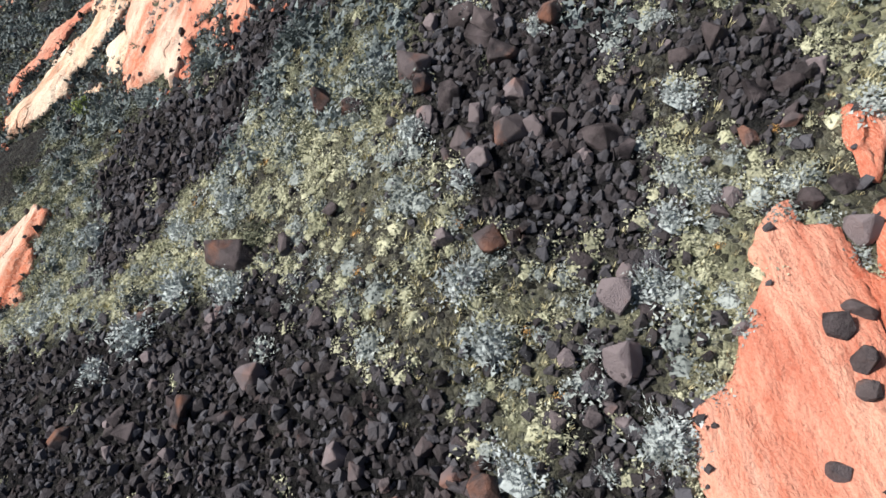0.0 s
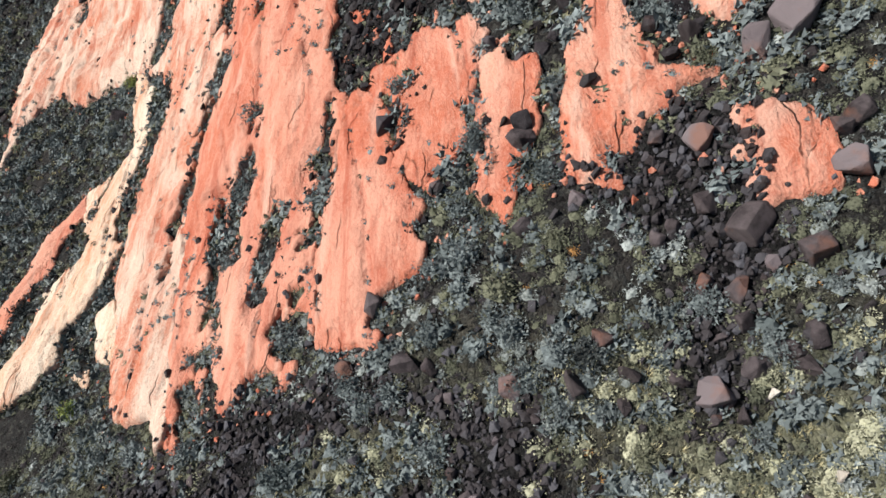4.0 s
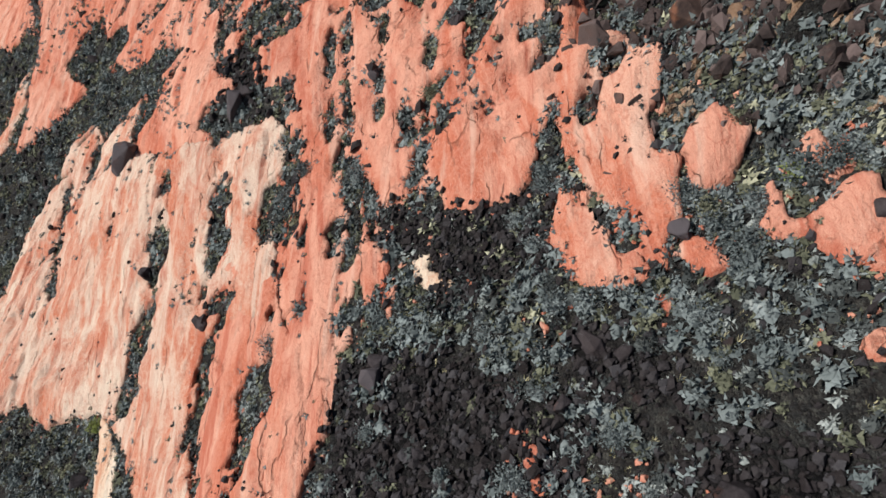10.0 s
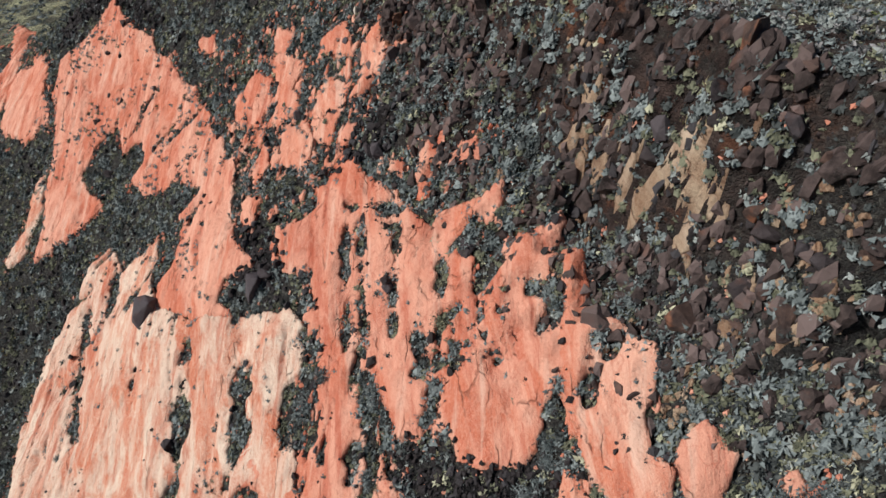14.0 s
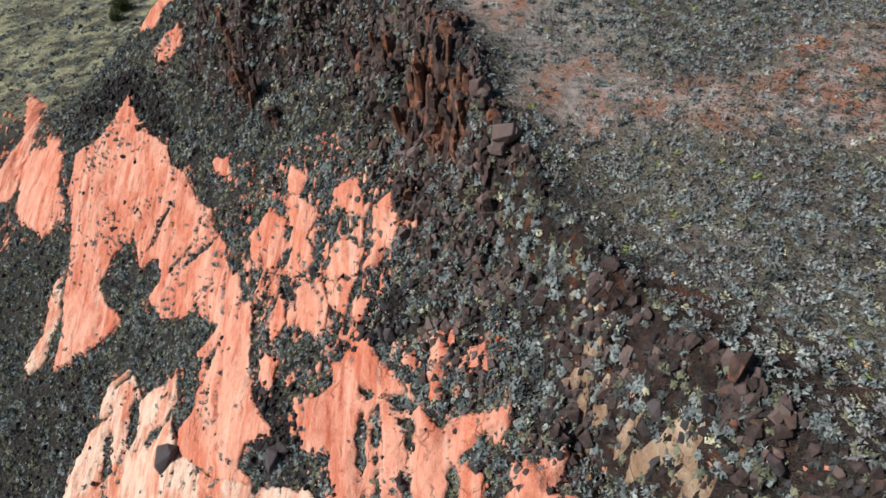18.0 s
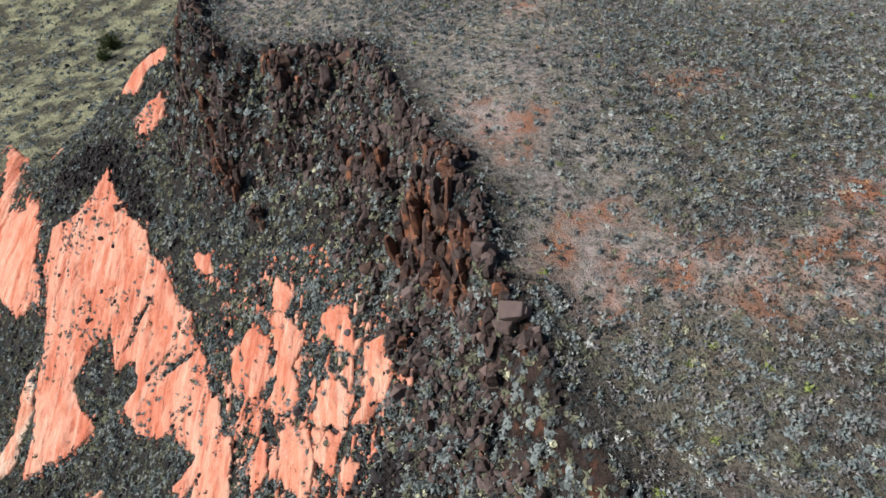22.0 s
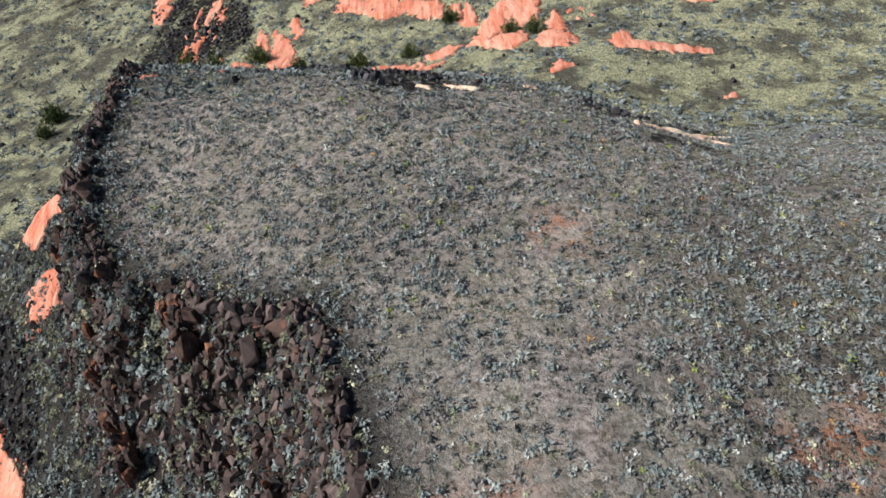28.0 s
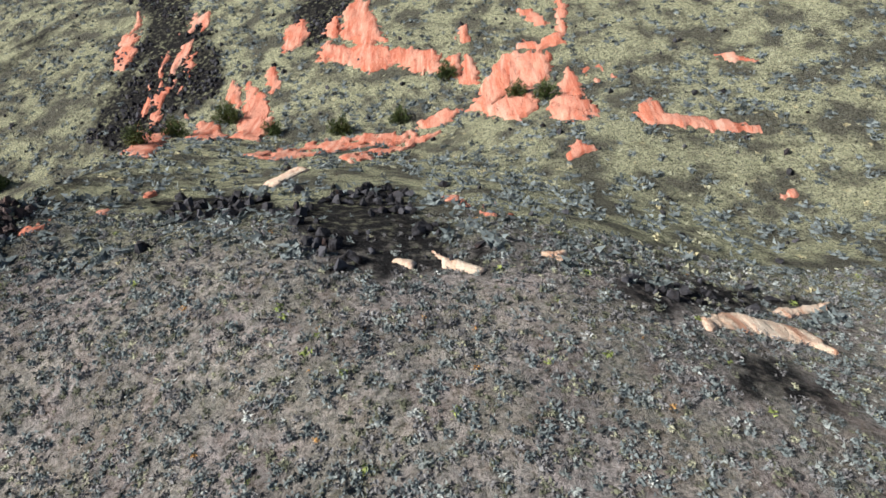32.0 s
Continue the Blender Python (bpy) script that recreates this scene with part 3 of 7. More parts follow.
SCREE.append([(-1.44, 37.22), (0.09, 35.31), (1.06, 35.93), (3.81, 34.33), (3.7, 32.92), (2.05, 32.53), (1.36, 31.84), (0.33, 32.56), (1.04, 33.5), (-0.49, 34.93)])
SCREE.append([(4.08, 30.35), (6.35, 29.16), (6.21, 28.31), (4.96, 28.45), (3.97, 29.24)])
SCREE.append([(6.22, 27.04), (7.37, 27.18), (8.98, 26.41), (9.33, 24.97), (8.91, 22.8), (6.35, 23.37), (5.74, 24.36), (5.73, 25.52)])
SCREE.append([(-12.16, 51.97), (-9.34, 51.21), (-8.68, 47.41), (-8.81, 46.03), (-11.43, 48.89)])
SCREE.append([(-5.13, 52.98), (-3.91, 53.99), (-1.98, 52.98), (-2.16, 50.3), (-4.31, 51.17)])
SCREE.append([(-1.56, 36.28), (0.75, 35.93), (3.32, 35.12), (3.76, 34.13), (3.48, 32.75), (1.61, 32.81), (0.54, 34.46), (-1.29, 35.18)])
SCREE.append([(-45.5, 92.7), (-42.4, 95), (-34.6, 91.9), (-27.4, 84.6), (-26.3, 79.4), (-31.7, 84.6), (-35.3, 86.6), (-39.3, 85.8)])
SCREE.append([(-57.2, 193.2), (-45.6, 188.6), (-38.2, 173.2), (-31.5, 169.6), (-32.5, 157.5), (-37.8, 152.1), (-40.8, 140.7), (-52.4, 160.2), (-49.2, 167.3)])
SCREE.append([(-8.2, 104.2), (-6.8, 114.4), (-2.7, 116.5), (1.6, 103.7), (2.9, 98.7), (-1.3, 98.7), (-3.9, 97.8), (-6.1, 100.7)])
SCREE.append([(10.4, 98), (16.1, 101.3), (21.8, 101.8), (22.4, 100.6), (13.9, 97.5), (10.4, 95.5)])
SCREE.append([(13, 94.5), (16.5, 93.8), (16.9, 90.7), (15.6, 90.5), (12.3, 91)])
SCREE.append([(-19.8, 178.9), (-13.5, 173.9), (-18.2, 167.4), (-24.4, 171.8)])
SCREE.append([(-74.8, 176.4), (-75.6, 187.5), (-71.7, 189), (-69, 180.5)])
SCREE.append([(-17.8, 106.7), (-15.8, 114.9), (-10.1, 110.8), (-8.2, 104.2), (-13.2, 104.5)])
RED_SAND.append([(18, 62), (25, 64.6), (24.9, 61.5), (19.87, 52.16), (17.09, 53.24), (15.37, 55.09), (12.82, 54.21), (9.54, 55), (8.27, 57.94), (5.83, 56.74), (6.8, 57.62), (9.59, 59.06), (12.59, 56.87), (14.93, 56.02)])
RED_SAND.append([(6.63, 57.15), (7.96, 57.09), (8.76, 55.07), (6.65, 54.96)])
RED_SAND.append([(14.04, 58.55), (18.15, 59.4), (18.08, 57.11), (16.16, 55.3), (14.46, 54.5), (13.2, 55.27), (10.7, 54.85), (9.99, 55.87)])
RED_SAND.append([(12, 72.3), (17.4, 72.9), (17.1, 71.4), (13.7, 69.6), (12.1, 70.3)])
RED_SAND.append([(-0.1, 68.7), (3.5, 69.9), (6.3, 68.4), (4.7, 64.7), (3, 63.8), (1.5, 65.8)])
RED_SAND.append([(5.18, 59.86), (8.4, 62.9), (8.2, 60.4), (6.83, 58.21), (3.71, 57.57)])
RED_SAND.append([(4.5, 83), (5.8, 83.6), (7.6, 82.9), (7.1, 80.7), (4.9, 81.1)])


def scree_amount(x, y):
    best = np.full(np.shape(x), -9.0)
    for outline in SCREE:
        best = np.maximum(best, edge_distance(x, y, outline))
    wobble = 0.6 * rough(x, y, 1.6, 51, 3) * np.clip(np.asarray(y) / 30, 0.5, 3) + 0.15
    wobble = wobble + 6.0 * rough(x, y, 9.0, 53, 2) * ease(98, 125, np.asarray(y, float))
    return ease(-0.5, 0.6, best + wobble)


def red_amount(x, y):
    best = np.full(np.shape(x), -9.0)
    for outline in RED_SAND:
        best = np.maximum(best, edge_distance(x, y, outline))
    return ease(-1.6, 1.2, best + 1.3 * rough(x, y, 2.5, 57, 3))


def axis(pieces):
    out = [pieces[0][0]]
    for start, stop, step in pieces:
        count = max(1, round((stop - start) / step))
        out += [start + (stop - start) * (k + 1) / count for k in range(count)]
    return np.array(out)


gx = axis([(-1600, -400, 300), (-400, -120, 28), (-120, -60, 3.0), (-60, -30, 0.6), (-30, 16, 0.3), (16, 40, 0.8), (40, 120, 4), (120, 400, 28), (400, 1600, 300)])
gy = axis([(-1200, -100, 220), (-100, -10, 10), (-10, -1, 1.0), (-1, 60, 0.3), (60, 106, 0.4), (106, 150, 1.0), (150, 230, 2.5), (230, 500, 27), (500, 2000, 250)])
GX, GY = np.meshgrid(gx, gy)
ground_x, ground_y = GX.ravel(), GY.ravel()
ground_z = land(ground_x, ground_y)
cols, lines = len(gx), len(gy)
corner = (np.arange(lines - 1)[:, None] * cols + np.arange(cols - 1)[None]).ravel()
ground_mesh = smooth(fast_mesh("ground", np.stack([ground_x, ground_y, ground_z], 1), np.stack([corner, corner + 1, corner + cols + 1, corner + cols], 1), M_GROUND))
rim_side = edge_distance(ground_x, ground_y, RIM, closed=False)
cover = np.zeros((len(ground_x), 4), np.float32)
cover[:, 0] = np.maximum(scree_amount(ground_x, ground_y), 0.75 * ease(-9, -1, rim_side) * ease(1.5, -0.5, rim_side) * ease(30, 50, ground_y))
cover[:, 0] = np.maximum(cover[:, 0], 0.42 * ease(0, -1, rim_side) * ease(7, 14, ground_y) * ease(110, 95, ground_y))
cover[:, 1] = np.maximum(red_amount(ground_x, ground_y), 0.10 * ease(0.5, 3, rim_side) * ease(104, 96, ground_y))
cover[:, 2] = np.maximum(0.8 * ease(15, 10, ground_y) * (1 - scree_amount(ground_x, ground_y)), ease(98, 112, ground_y)) + 0.2 * ease(0, 4, rim_side)
cover[:, 3] = 1
upland = np.zeros((len(ground_x), 4), np.float32)
upland[:, 0] = ease(0.5, 3, rim_side) * ease(108, 96, ground_y) * np.maximum(0.25 + 0.75 * ease(14, 6, ground_x) * ease(52, 60, ground_y), 0.8 * ease(76, 86, ground_y))
upland[:, 1] = ease(0.8, -0.3, rim_side - 3.0 * ease(50, 42, ground_y)) * ease(-7.5, -2.5, rim_side + 1.6 * rough(ground_x, ground_y, 4, 63, 2)) * ease(36, 42, ground_y) * ease(112, 104, ground_y)
upland[:, 3] = 1
ground_mesh.color_attributes.new("upland", "FLOAT_COLOR", "POINT").data.foreach_set("color", upland.ravel())
ground_mesh.color_attributes.new("cover", "FLOAT_COLOR", "POINT").data.foreach_set("color", cover.ravel())
tagged(new("ground", ground_mesh), "desert hillside of stony soil and dry scrub below a flat mesa", "ground", kind="structure")


# ---- sandstone outcrops ----
OUTCROPS, LIFTS = [], []


def sandstone_relief(x, y, seed):
    """Fins, joints and bedding steps that run up the slope."""
    across = x + 0.17 * y
    fins = 1 - 2 * np.abs(rough(across * 1.7, y * 0.30, 2.4, seed, 2))
    warp = across + 0.5 * rough(x, y, 3.0, 9, 2)
    joint = np.abs((warp / 1.5) % 1.0 - 0.5) * 2
    steps = rough(across, y * 0.7, 1.7, seed + 9, 4)
    return 0.09 * fins + 0.09 * rough(x, y * 0.6, 0.8, 29, 2) + 0.22 * rough(x, y * 0.5, 5.0, 17, 2) - 0.16 * ease(0.84, 1.0, joint) * ease(-0.25, 0.2, rough(x, y * 0.5, 2.5, 11, 2)) + 0.16 * steps + 0.08 * rough(x, y, 0.35, seed + 2, 2) - 0.10


def connected(quads, group):
    """Splits quads into pieces that hang together and share a group; leaves out crumbs."""
    owner = {}
    for k, (q, g) in enumerate(zip(quads.tolist(), group.tolist())):
        for a, b in ((q[0], q[1]), (q[1], q[2]), (q[2], q[3]), (q[3], q[0])):
            owner.setdefault((min(a, b), max(a, b), g), []).append(k)
    links = [[] for _ in range(len(quads))]
    for pair in owner.values():
        if len(pair) == 2:
            links[pair[0]].append(pair[1])
            links[pair[1]].append(pair[0])
    seen, pieces = [False] * len(quads), []
    for k in range(len(quads)):
        if seen[k]:
            continue
        seen[k], stack, found = True, [k], []
        while stack:
            j = stack.pop()
            found.append(j)
            for i in links[j]:
                if not seen[i]:
                    seen[i] = True
                    stack.append(i)
        if len(found) > 14:
            pieces.append(quads[found])
    return pieces


# soil-filled joints between the fins: half width, way
JOINTS.append((0.43, [(-13.19, 31.95), (-12.24, 28.63), (-12.45, 27.05), (-12.53, 25.41), (-12.34, 23.8)]))
JOINTS.append((0.12, [(-8.35, 26.36), (-8.47, 24.63), (-8.56, 22.97), (-8.78, 21.49), (-8.7, 19.67)]))
JOINTS.append((0.24, [(-5.91, 24.62), (-5.89, 22.57), (-5.79, 21.42), (-5.99, 19.75), (-5.95, 18.57)]))
JOINTS.append((0.12, [(-6.78, 21.33), (-6.28, 17.85), (-6.44, 16.86)]))
JOINTS.append((0.07, [(-2.98, 21.92), (-3.03, 20.6), (-3.04, 18.95), (-3, 17.89)]))
JOINTS.append((0.07, [(-3.45, 18.16), (-3.65, 17.09), (-3.37, 16.3)]))
JOINTS.append((0.07, [(-4.35, 19.42), (-4.47, 17.88), (-4.57, 16.92)]))
JOINTS.append((0.12, [(-8.13, 28.69), (-8.26, 25.99)]))
JOINTS.append((0.18, [(-5.45, 15.57), (-5.82, 16.72)]))
JOINTS.append((0.17, [(-3.45, 15.73), (-3.5, 15.01)]))
JOINTS.append((0.16, [(-6.57, 15.91), (-6.87, 16.47)]))
JOINTS.append((0.40, [(-13.58, 42.39), (-13.38, 39.3), (-13.89, 38.23), (-14.07, 36.04), (-14.32, 35.35)]))
JOINTS.append((0.36, [(-12.49, 30.85), (-12.24, 28.9)]))
JOINTS.append((0.26, [(-10.12, 38.51), (-9.16, 35.63), (-8.93, 33.42), (-9.17, 32)]))
JOINTS.append((0.37, [(-6.1, 32.97), (-5.77, 31.27), (-6.01, 30), (-6.08, 29.14)]))
JOINTS.append((0.25, [(-6, 24.28), (-5.54, 23.08), (-5.88, 21.84), (-5.92, 21.11)]))
JOINTS.append((0.16, [(-8.38, 26.33), (-8.84, 25.6)]))
JOINTS.append((0.06, [(-3.1, 21.15), (-3.21, 20.14), (-3.26, 19.41)]))
JOINTS.append((0.14, [(-8.34, 29.1), (-8.4, 27.8), (-8.81, 26.39)]))
JOINTS.append((0.16, [(-9.13, 39.76), (-9.77, 41.18), (-9.37, 41.75)]))
JOINTS.append((0.23, [(-15.05, 29.1), (-15.19, 27.85), (-15.22, 26.35)]))
JOINTS.append((0.32, [(-13.74, 43.25), (-13.85, 41.93), (-13.58, 39.91), (-13.75, 36.87), (-13.97, 35.71)]))
JOINTS.append((0.27, [(-9.78, 42.44), (-9.65, 40.76), (-9.74, 39.5)]))
JOINTS.append((0.30, [(-9.62, 37.36), (-8.24, 36.75), (-9.13, 35.3), (-9.21, 34.38)]))
JOINTS.append((0.23, [(-5.97, 35.27), (-5.5, 33.49), (-5.91, 32.37)]))
JOINTS.append((0.25, [(-6.49, 43.44), (-5.88, 41.94), (-6, 40.64), (-6.77, 40.04), (-6.86, 38.75)]))
JOINTS.append((0.16, [(-3.32, 37.74), (-3.41, 36.43)]))
JOINTS.append((0.12, [(-0.82, 41.21), (-0.54, 39.6)]))
JOINTS.append((0.12, [(-9, 31.96), (-8.25, 29.9), (-8.38, 28.44), (-8.32, 27.34)]))
JOINTS.append((0.26, [(-13.32, 32.72), (-12.67, 30.18), (-12.12, 28.51)]))
JOINTS.append((0.33, [(-6.38, 32.21), (-5.97, 30.33), (-6.34, 29.75)]))
JOINTS.append((0.24, [(-25.86, 54.01), (-25.2, 49.96), (-23.16, 44.43)]))
JOINTS.append((0.33, [(-23.97, 56.77), (-23.27, 52.89)]))
JOINTS.append((0.27, [(-5.95, 43), (-5.91, 41.28), (-6.36, 40.26), (-6.02, 38.74)]))
JOINTS.append((0.15, [(-0.59, 41.24), (-0.67, 39.67)]))
JOINTS.append((0.09, [(-0.09, 38.76), (-0.41, 37.79)]))
JOINTS.append((0.04, [(0.09, 44.96), (0.29, 42.21), (0.08, 39.57)]))
JOINTS.append((0.04, [(-2, 46.36), (-1.86, 44.23), (-1.87, 41.81)]))
JOINTS.append((0.04, [(-3.68, 47.54), (-3.53, 44.5), (-3.26, 41.92)]))
JOINTS.append((0.04, [(-4.45, 47.37), (-4.14, 43.25), (-4.16, 41.8)]))
JOINTS.append((0.09, [(4.48, 41.02), (4.46, 39.4), (4.35, 38.08)]))
JOINTS.append((0.09, [(2.85, 39.59), (3.17, 38.21), (3.4, 37.52)]))
JOINTS.append((0.13, [(2.11, 41.5), (2.49, 40.42)]))
JOINTS.append((0.20, [(-9.97, 42.61), (-9.71, 41.04)]))
JOINTS.append((0.22, [(-14, 45.94), (-14.05, 42.73), (-13.7, 41.08), (-13.46, 38.34)]))
JOINTS.append((0.29, [(-11.14, 47.45), (-11.56, 46.77), (-10.51, 45.98)]))
JOINTS.append((0.19, [(-3, 40.39), (-3.16, 39.06)]))
JOINTS.append((0.04, [(4.55, 35.43), (5.18, 33.77), (5.78, 32.43)]))
JOINTS.append((0.17, [(-2.9, 38.96), (-2.52, 37.04), (-2.62, 35.38)]))
JOINTS.append((0.26, [(0.81, 44.19), (2.37, 43.16)]))
JOINTS.append((0.05, [(1.68, 41.5), (1.85, 40.08), (2.52, 38.91)]))
JOINTS.append((0.09, [(3.71, 40.84), (4.34, 40.27), (4, 39.43)]))
JOINTS.append((0.06, [(5.66, 38.22), (6.18, 37.7)]))
JOINTS.append((0.06, [(5.38, 37.07), (5.33, 36.55)]))
JOINTS.append((0.17, [(-6.22, 51.03), (-6.68, 49.53)]))
JOINTS.append((0.10, [(-4.71, 48.71), (-1.75, 47.05)]))
JOINTS.append((0.23, [(-25.15, 51.39), (-24.71, 49.2), (-26.25, 48.75)]))
JOINTS.append((0.48, [(-20.62, 51.85), (-19.39, 52.21), (-18.69, 52.74)]))
JOINTS.append((0.12, [(-18.52, 46.35), (-18.15, 44.38)]))
JOINTS.append((0.08, [(0.78, 39.27), (0.79, 41.5)]))
JOINTS.append((0.17, [(-26.1, 68.8), (-25, 70.8), (-24.5, 71.6)]))
JOINTS.append((0.19, [(-17.9, 65.6), (-20.6, 65.2)]))
JOINTS.append((0.16, [(-23, 65.4), (-21, 66.8)]))
JOINTS.append((0.15, [(-18.66, 59.7), (-19.5, 61.9)]))


def gully(x, y):
    """Distance in metres from the soil-filled joints that part the fins; negative within one."""
    best = np.full(len(x), 9.0)
    for half, way in JOINTS:
        px, py = [p[0] for p in way], [p[1] for p in way]
        near = np.nonzero((x > min(px) - 1.5) & (x < max(px) + 1.5) & (y > min(py) - 1.5) & (y < max(py) + 1.5))[0]
        if len(near):
            best[near] = np.minimum(best[near], np.abs(edge_distance(x[near], y[near], way, closed=False)) - half)
    return best + 0.20 * rough(x, y, 1.2, 13, 2) + 0.34 * rough(x, y, 0.4, 14, 3) + 0.35 * ease(0.0, 0.5, rough(x, y, 2.0, 15, 2))


def rock_depth(x, y, spec):
    """How far inside bare rock places lie, in metres."""
    outline, ragged, gaps, seed, fine = spec
    inside = edge_distance(x, y, outline) + 0.16 + 0.1 * ragged + ragged * (0.55 * rough(x, y, 1.5, seed, 3) + 1.1 * rough(x, y, 0.5, seed + 1, 4))
    if gaps:
        inside = np.minimum(inside, 1.2 * (rough(x * 1.5 / fine, y * 0.6 / fine, 1.7, seed + 3, 3) * fine ** 0.5 + (1.0 - 1.3 * gaps) * fine ** 0.5))
    inside = np.minimum(inside, gully(x, y))
    pits = rough(x * 1.25 + 0.2 * y, y * 0.5, 1.3, seed + 5, 3) + 1.02 - 0.7 * gaps + 0.45 * rough(x, y, 5.0, 19, 2)
    return np.minimum(inside, 0.8 * pits)


def rock_top(x, y, spec, inside, lift):
    body = ease(-0.03, 0.16, inside)
    return land(x, y) - 0.5 + body * (0.62 + 0.7 * lift * (0.3 + 0.7 * ease(0, 1.2, inside))) + sandstone_relief(x, y, 5) * body * min(1.0, lift * 1.6)


def outcrop(material, outline, ragged=0.35, lift=0.35, step=0.12, gaps=0.0, label="bare orange sandstone slab", fine=1.0):
    """A sheet of bedrock that stands a little out of the slope, with worn, broken edges."""
    spec = (outline, ragged, gaps, 100 + 7 * len(OUTCROPS), fine)
    ox, oy = [p[0] for p in outline], [p[1] for p in outline]
    pad = ragged + 0.6
    ax, ay = np.arange(min(ox) - pad, max(ox) + pad, step), np.arange(min(oy) - pad, max(oy) + pad, step)
    X, Y = np.meshgrid(ax, ay)
    x, y = X.ravel(), Y.ravel()
    inside = rock_depth(x, y, spec)
    z = rock_top(x, y, spec, inside, lift)
    LIFTS.append(lift)
    w = len(ax)
    c = (np.arange(len(ay) - 1)[:, None] * w + np.arange(w - 1)[None]).ravel()
    quads = np.stack([c, c + 1, c + w + 1, c + w], 1)
    quads = quads[(inside[quads] > -0.25).any(1)]
    spots = np.stack([x, y, z], 1)
    warp = x + 0.17 * y + 0.7 * rough(x, y, 4.0, 9, 3)
    rib = np.floor(warp[quads[:, 0]] / 2.2).astype(int)
    OUTCROPS.append(spec)
    thing = tagged(new("sandstone_outcrop"), label, "rock outcrop", "sandstone outcrops")
    for piece in connected(quads, rib):
        used, flat = np.unique(piece, return_inverse=True)
        part("rib", smooth(fast_mesh("rib", spots[used], flat.reshape(-1, 4), material)), thing)
    return thing


def on_rock(x, y, margin=0.1):
    """Whether places lie on bare bedrock."""
    hit = np.zeros(len(x), bool)
    for spec in OUTCROPS:
        ox, oy = [p[0] for p in spec[0]], [p[1] for p in spec[0]]
        near = np.nonzero((x > min(ox) - 1) & (x < max(ox) + 1) & (y > min(oy) - 1) & (y < max(oy) + 1))[0]
        if len(near):
            hit[near[rock_depth(x[near], y[near], spec) > margin]] = True
    return hit


def surface(x, y):
    """Height of whatever lies uppermost, soil or bedrock."""
    z = land(x, y)
    for spec, lift in zip(OUTCROPS, LIFTS):
        ox, oy = [p[0] for p in spec[0]], [p[1] for p in spec[0]]
        near = np.nonzero((x > min(ox) - 1) & (x < max(ox) + 1) & (y > min(oy) - 1) & (y < max(oy) + 1))[0]
        if len(near):
            inside = rock_depth(x[near], y[near], spec)
            z[near] = np.where(inside > 0, np.maximum(z[near], rock_top(x[near], y[near], spec, inside, lift)), z[near])
    return z


ORANGE = "bare orange sandstone slab with fine bedding lines"
FIN = "long narrow orange sandstone fin along the slope"
BANDED = "sandstone slab with swirling cream and salmon bands"
CREAM = "pale cream sandstone rib streaked with orange"
BROKEN = "broken orange sandstone ledges with scrub between"
TUFF = "crumbling tan tuff ledge under the basalt rim"
FAR = "red sandstone outcrop on the grassy far hillside"
outcrop(M_PINK, [(3.65, 24.35), (4.26, 24.35), (4.88, 23.81), (5.26, 24.19), (5.7, 23.58), (6.12, 23.07), (6.42, 22.58), (6.78, 22.08), (7.21, 21.63), (7.59, 21.11), (7.69, 20.85), (8.28, 20.49), (8.46, 20.12), (8.32, 19.54), (7.96, 19.07), (7.48, 19.15), (6.88, 19.17), (6.59, 18.9), (6.22, 18.61), (5.86, 18.93), (5.69, 19.44), (5.22, 19.88), (4.98, 20.17), (4.73, 20.46), (4.53, 21.2), (4.43, 22.08), (4.37, 22.48), (3.83, 22.59), (4.12, 21.24), (3.78, 21.02), (3.69, 21.17), (3.65, 21.91), (3.57, 22.84)], 0.22, 0.350, 0.1, 0, ORANGE)
outcrop(M_PINK, [(3.37, 20.05), (3.58, 20.53), (3.85, 20.66), (4.23, 20.37), (4.47, 19.92), (4.67, 19.26), (4.67, 18.88), (5.02, 18.52), (4.89, 18.2), (5.3, 18.06), (5.77, 17.84), (5.94, 17.64), (5.33, 17.66), (4.63, 17.57), (5.23, 17.29), (4.48, 17.34), (4.29, 16.63), (3.98, 16.58), (3.82, 16.58), (3.97, 16.05), (3.31, 16.3), (2.92, 16.77), (3.01, 17.87), (3.21, 19.2), (3.43, 20.32)], 0.15, 0.304, 0.09, 0, ORANGE)
outcrop(M_RED, [(6.07, 16.82), (6.4, 16.56), (6.89, 16.6), (7.23, 16.38), (7.48, 15.9), (7.41, 15.54), (7.46, 14.94), (7.15, 14.97), (6.6, 15.14), (6.32, 14.99), (6.19, 15.24), (6.35, 15.69), (6.08, 15.95), (6.33, 16.11), (6.21, 16.49)], 0.2, 0.288, 0.09, 0, ORANGE)
outcrop(M_RED, [(1.23, 19.57), (1.26, 20.01), (1.18, 20.43), (1.72, 20.39), (2.11, 19.88), (2.55, 19.76), (2.44, 18.65), (2.49, 18.87), (2.57, 18.24), (2.22, 17.42), (1.87, 16.5), (1.67, 15.81), (1.49, 16.33), (1.26, 16.5), (1.18, 17.22), (1.22, 18.82)], 0.15, 0.312, 0.08, 0.1, ORANGE)
outcrop(M_RED, [(-1.63, 21.97), (-0.98, 22.09), (0.12, 21.89), (1.01, 21.83), (1.28, 21.1), (1.19, 19.97), (0.96, 18.97), (0.82, 17.98), (0.42, 16.73), (0.29, 17.5), (-0.26, 18.08), (-0.84, 18.55), (-0.91, 20.42), (-1.1, 21.07)], 0.3, 0.266, 0.1, 0.45, BROKEN)
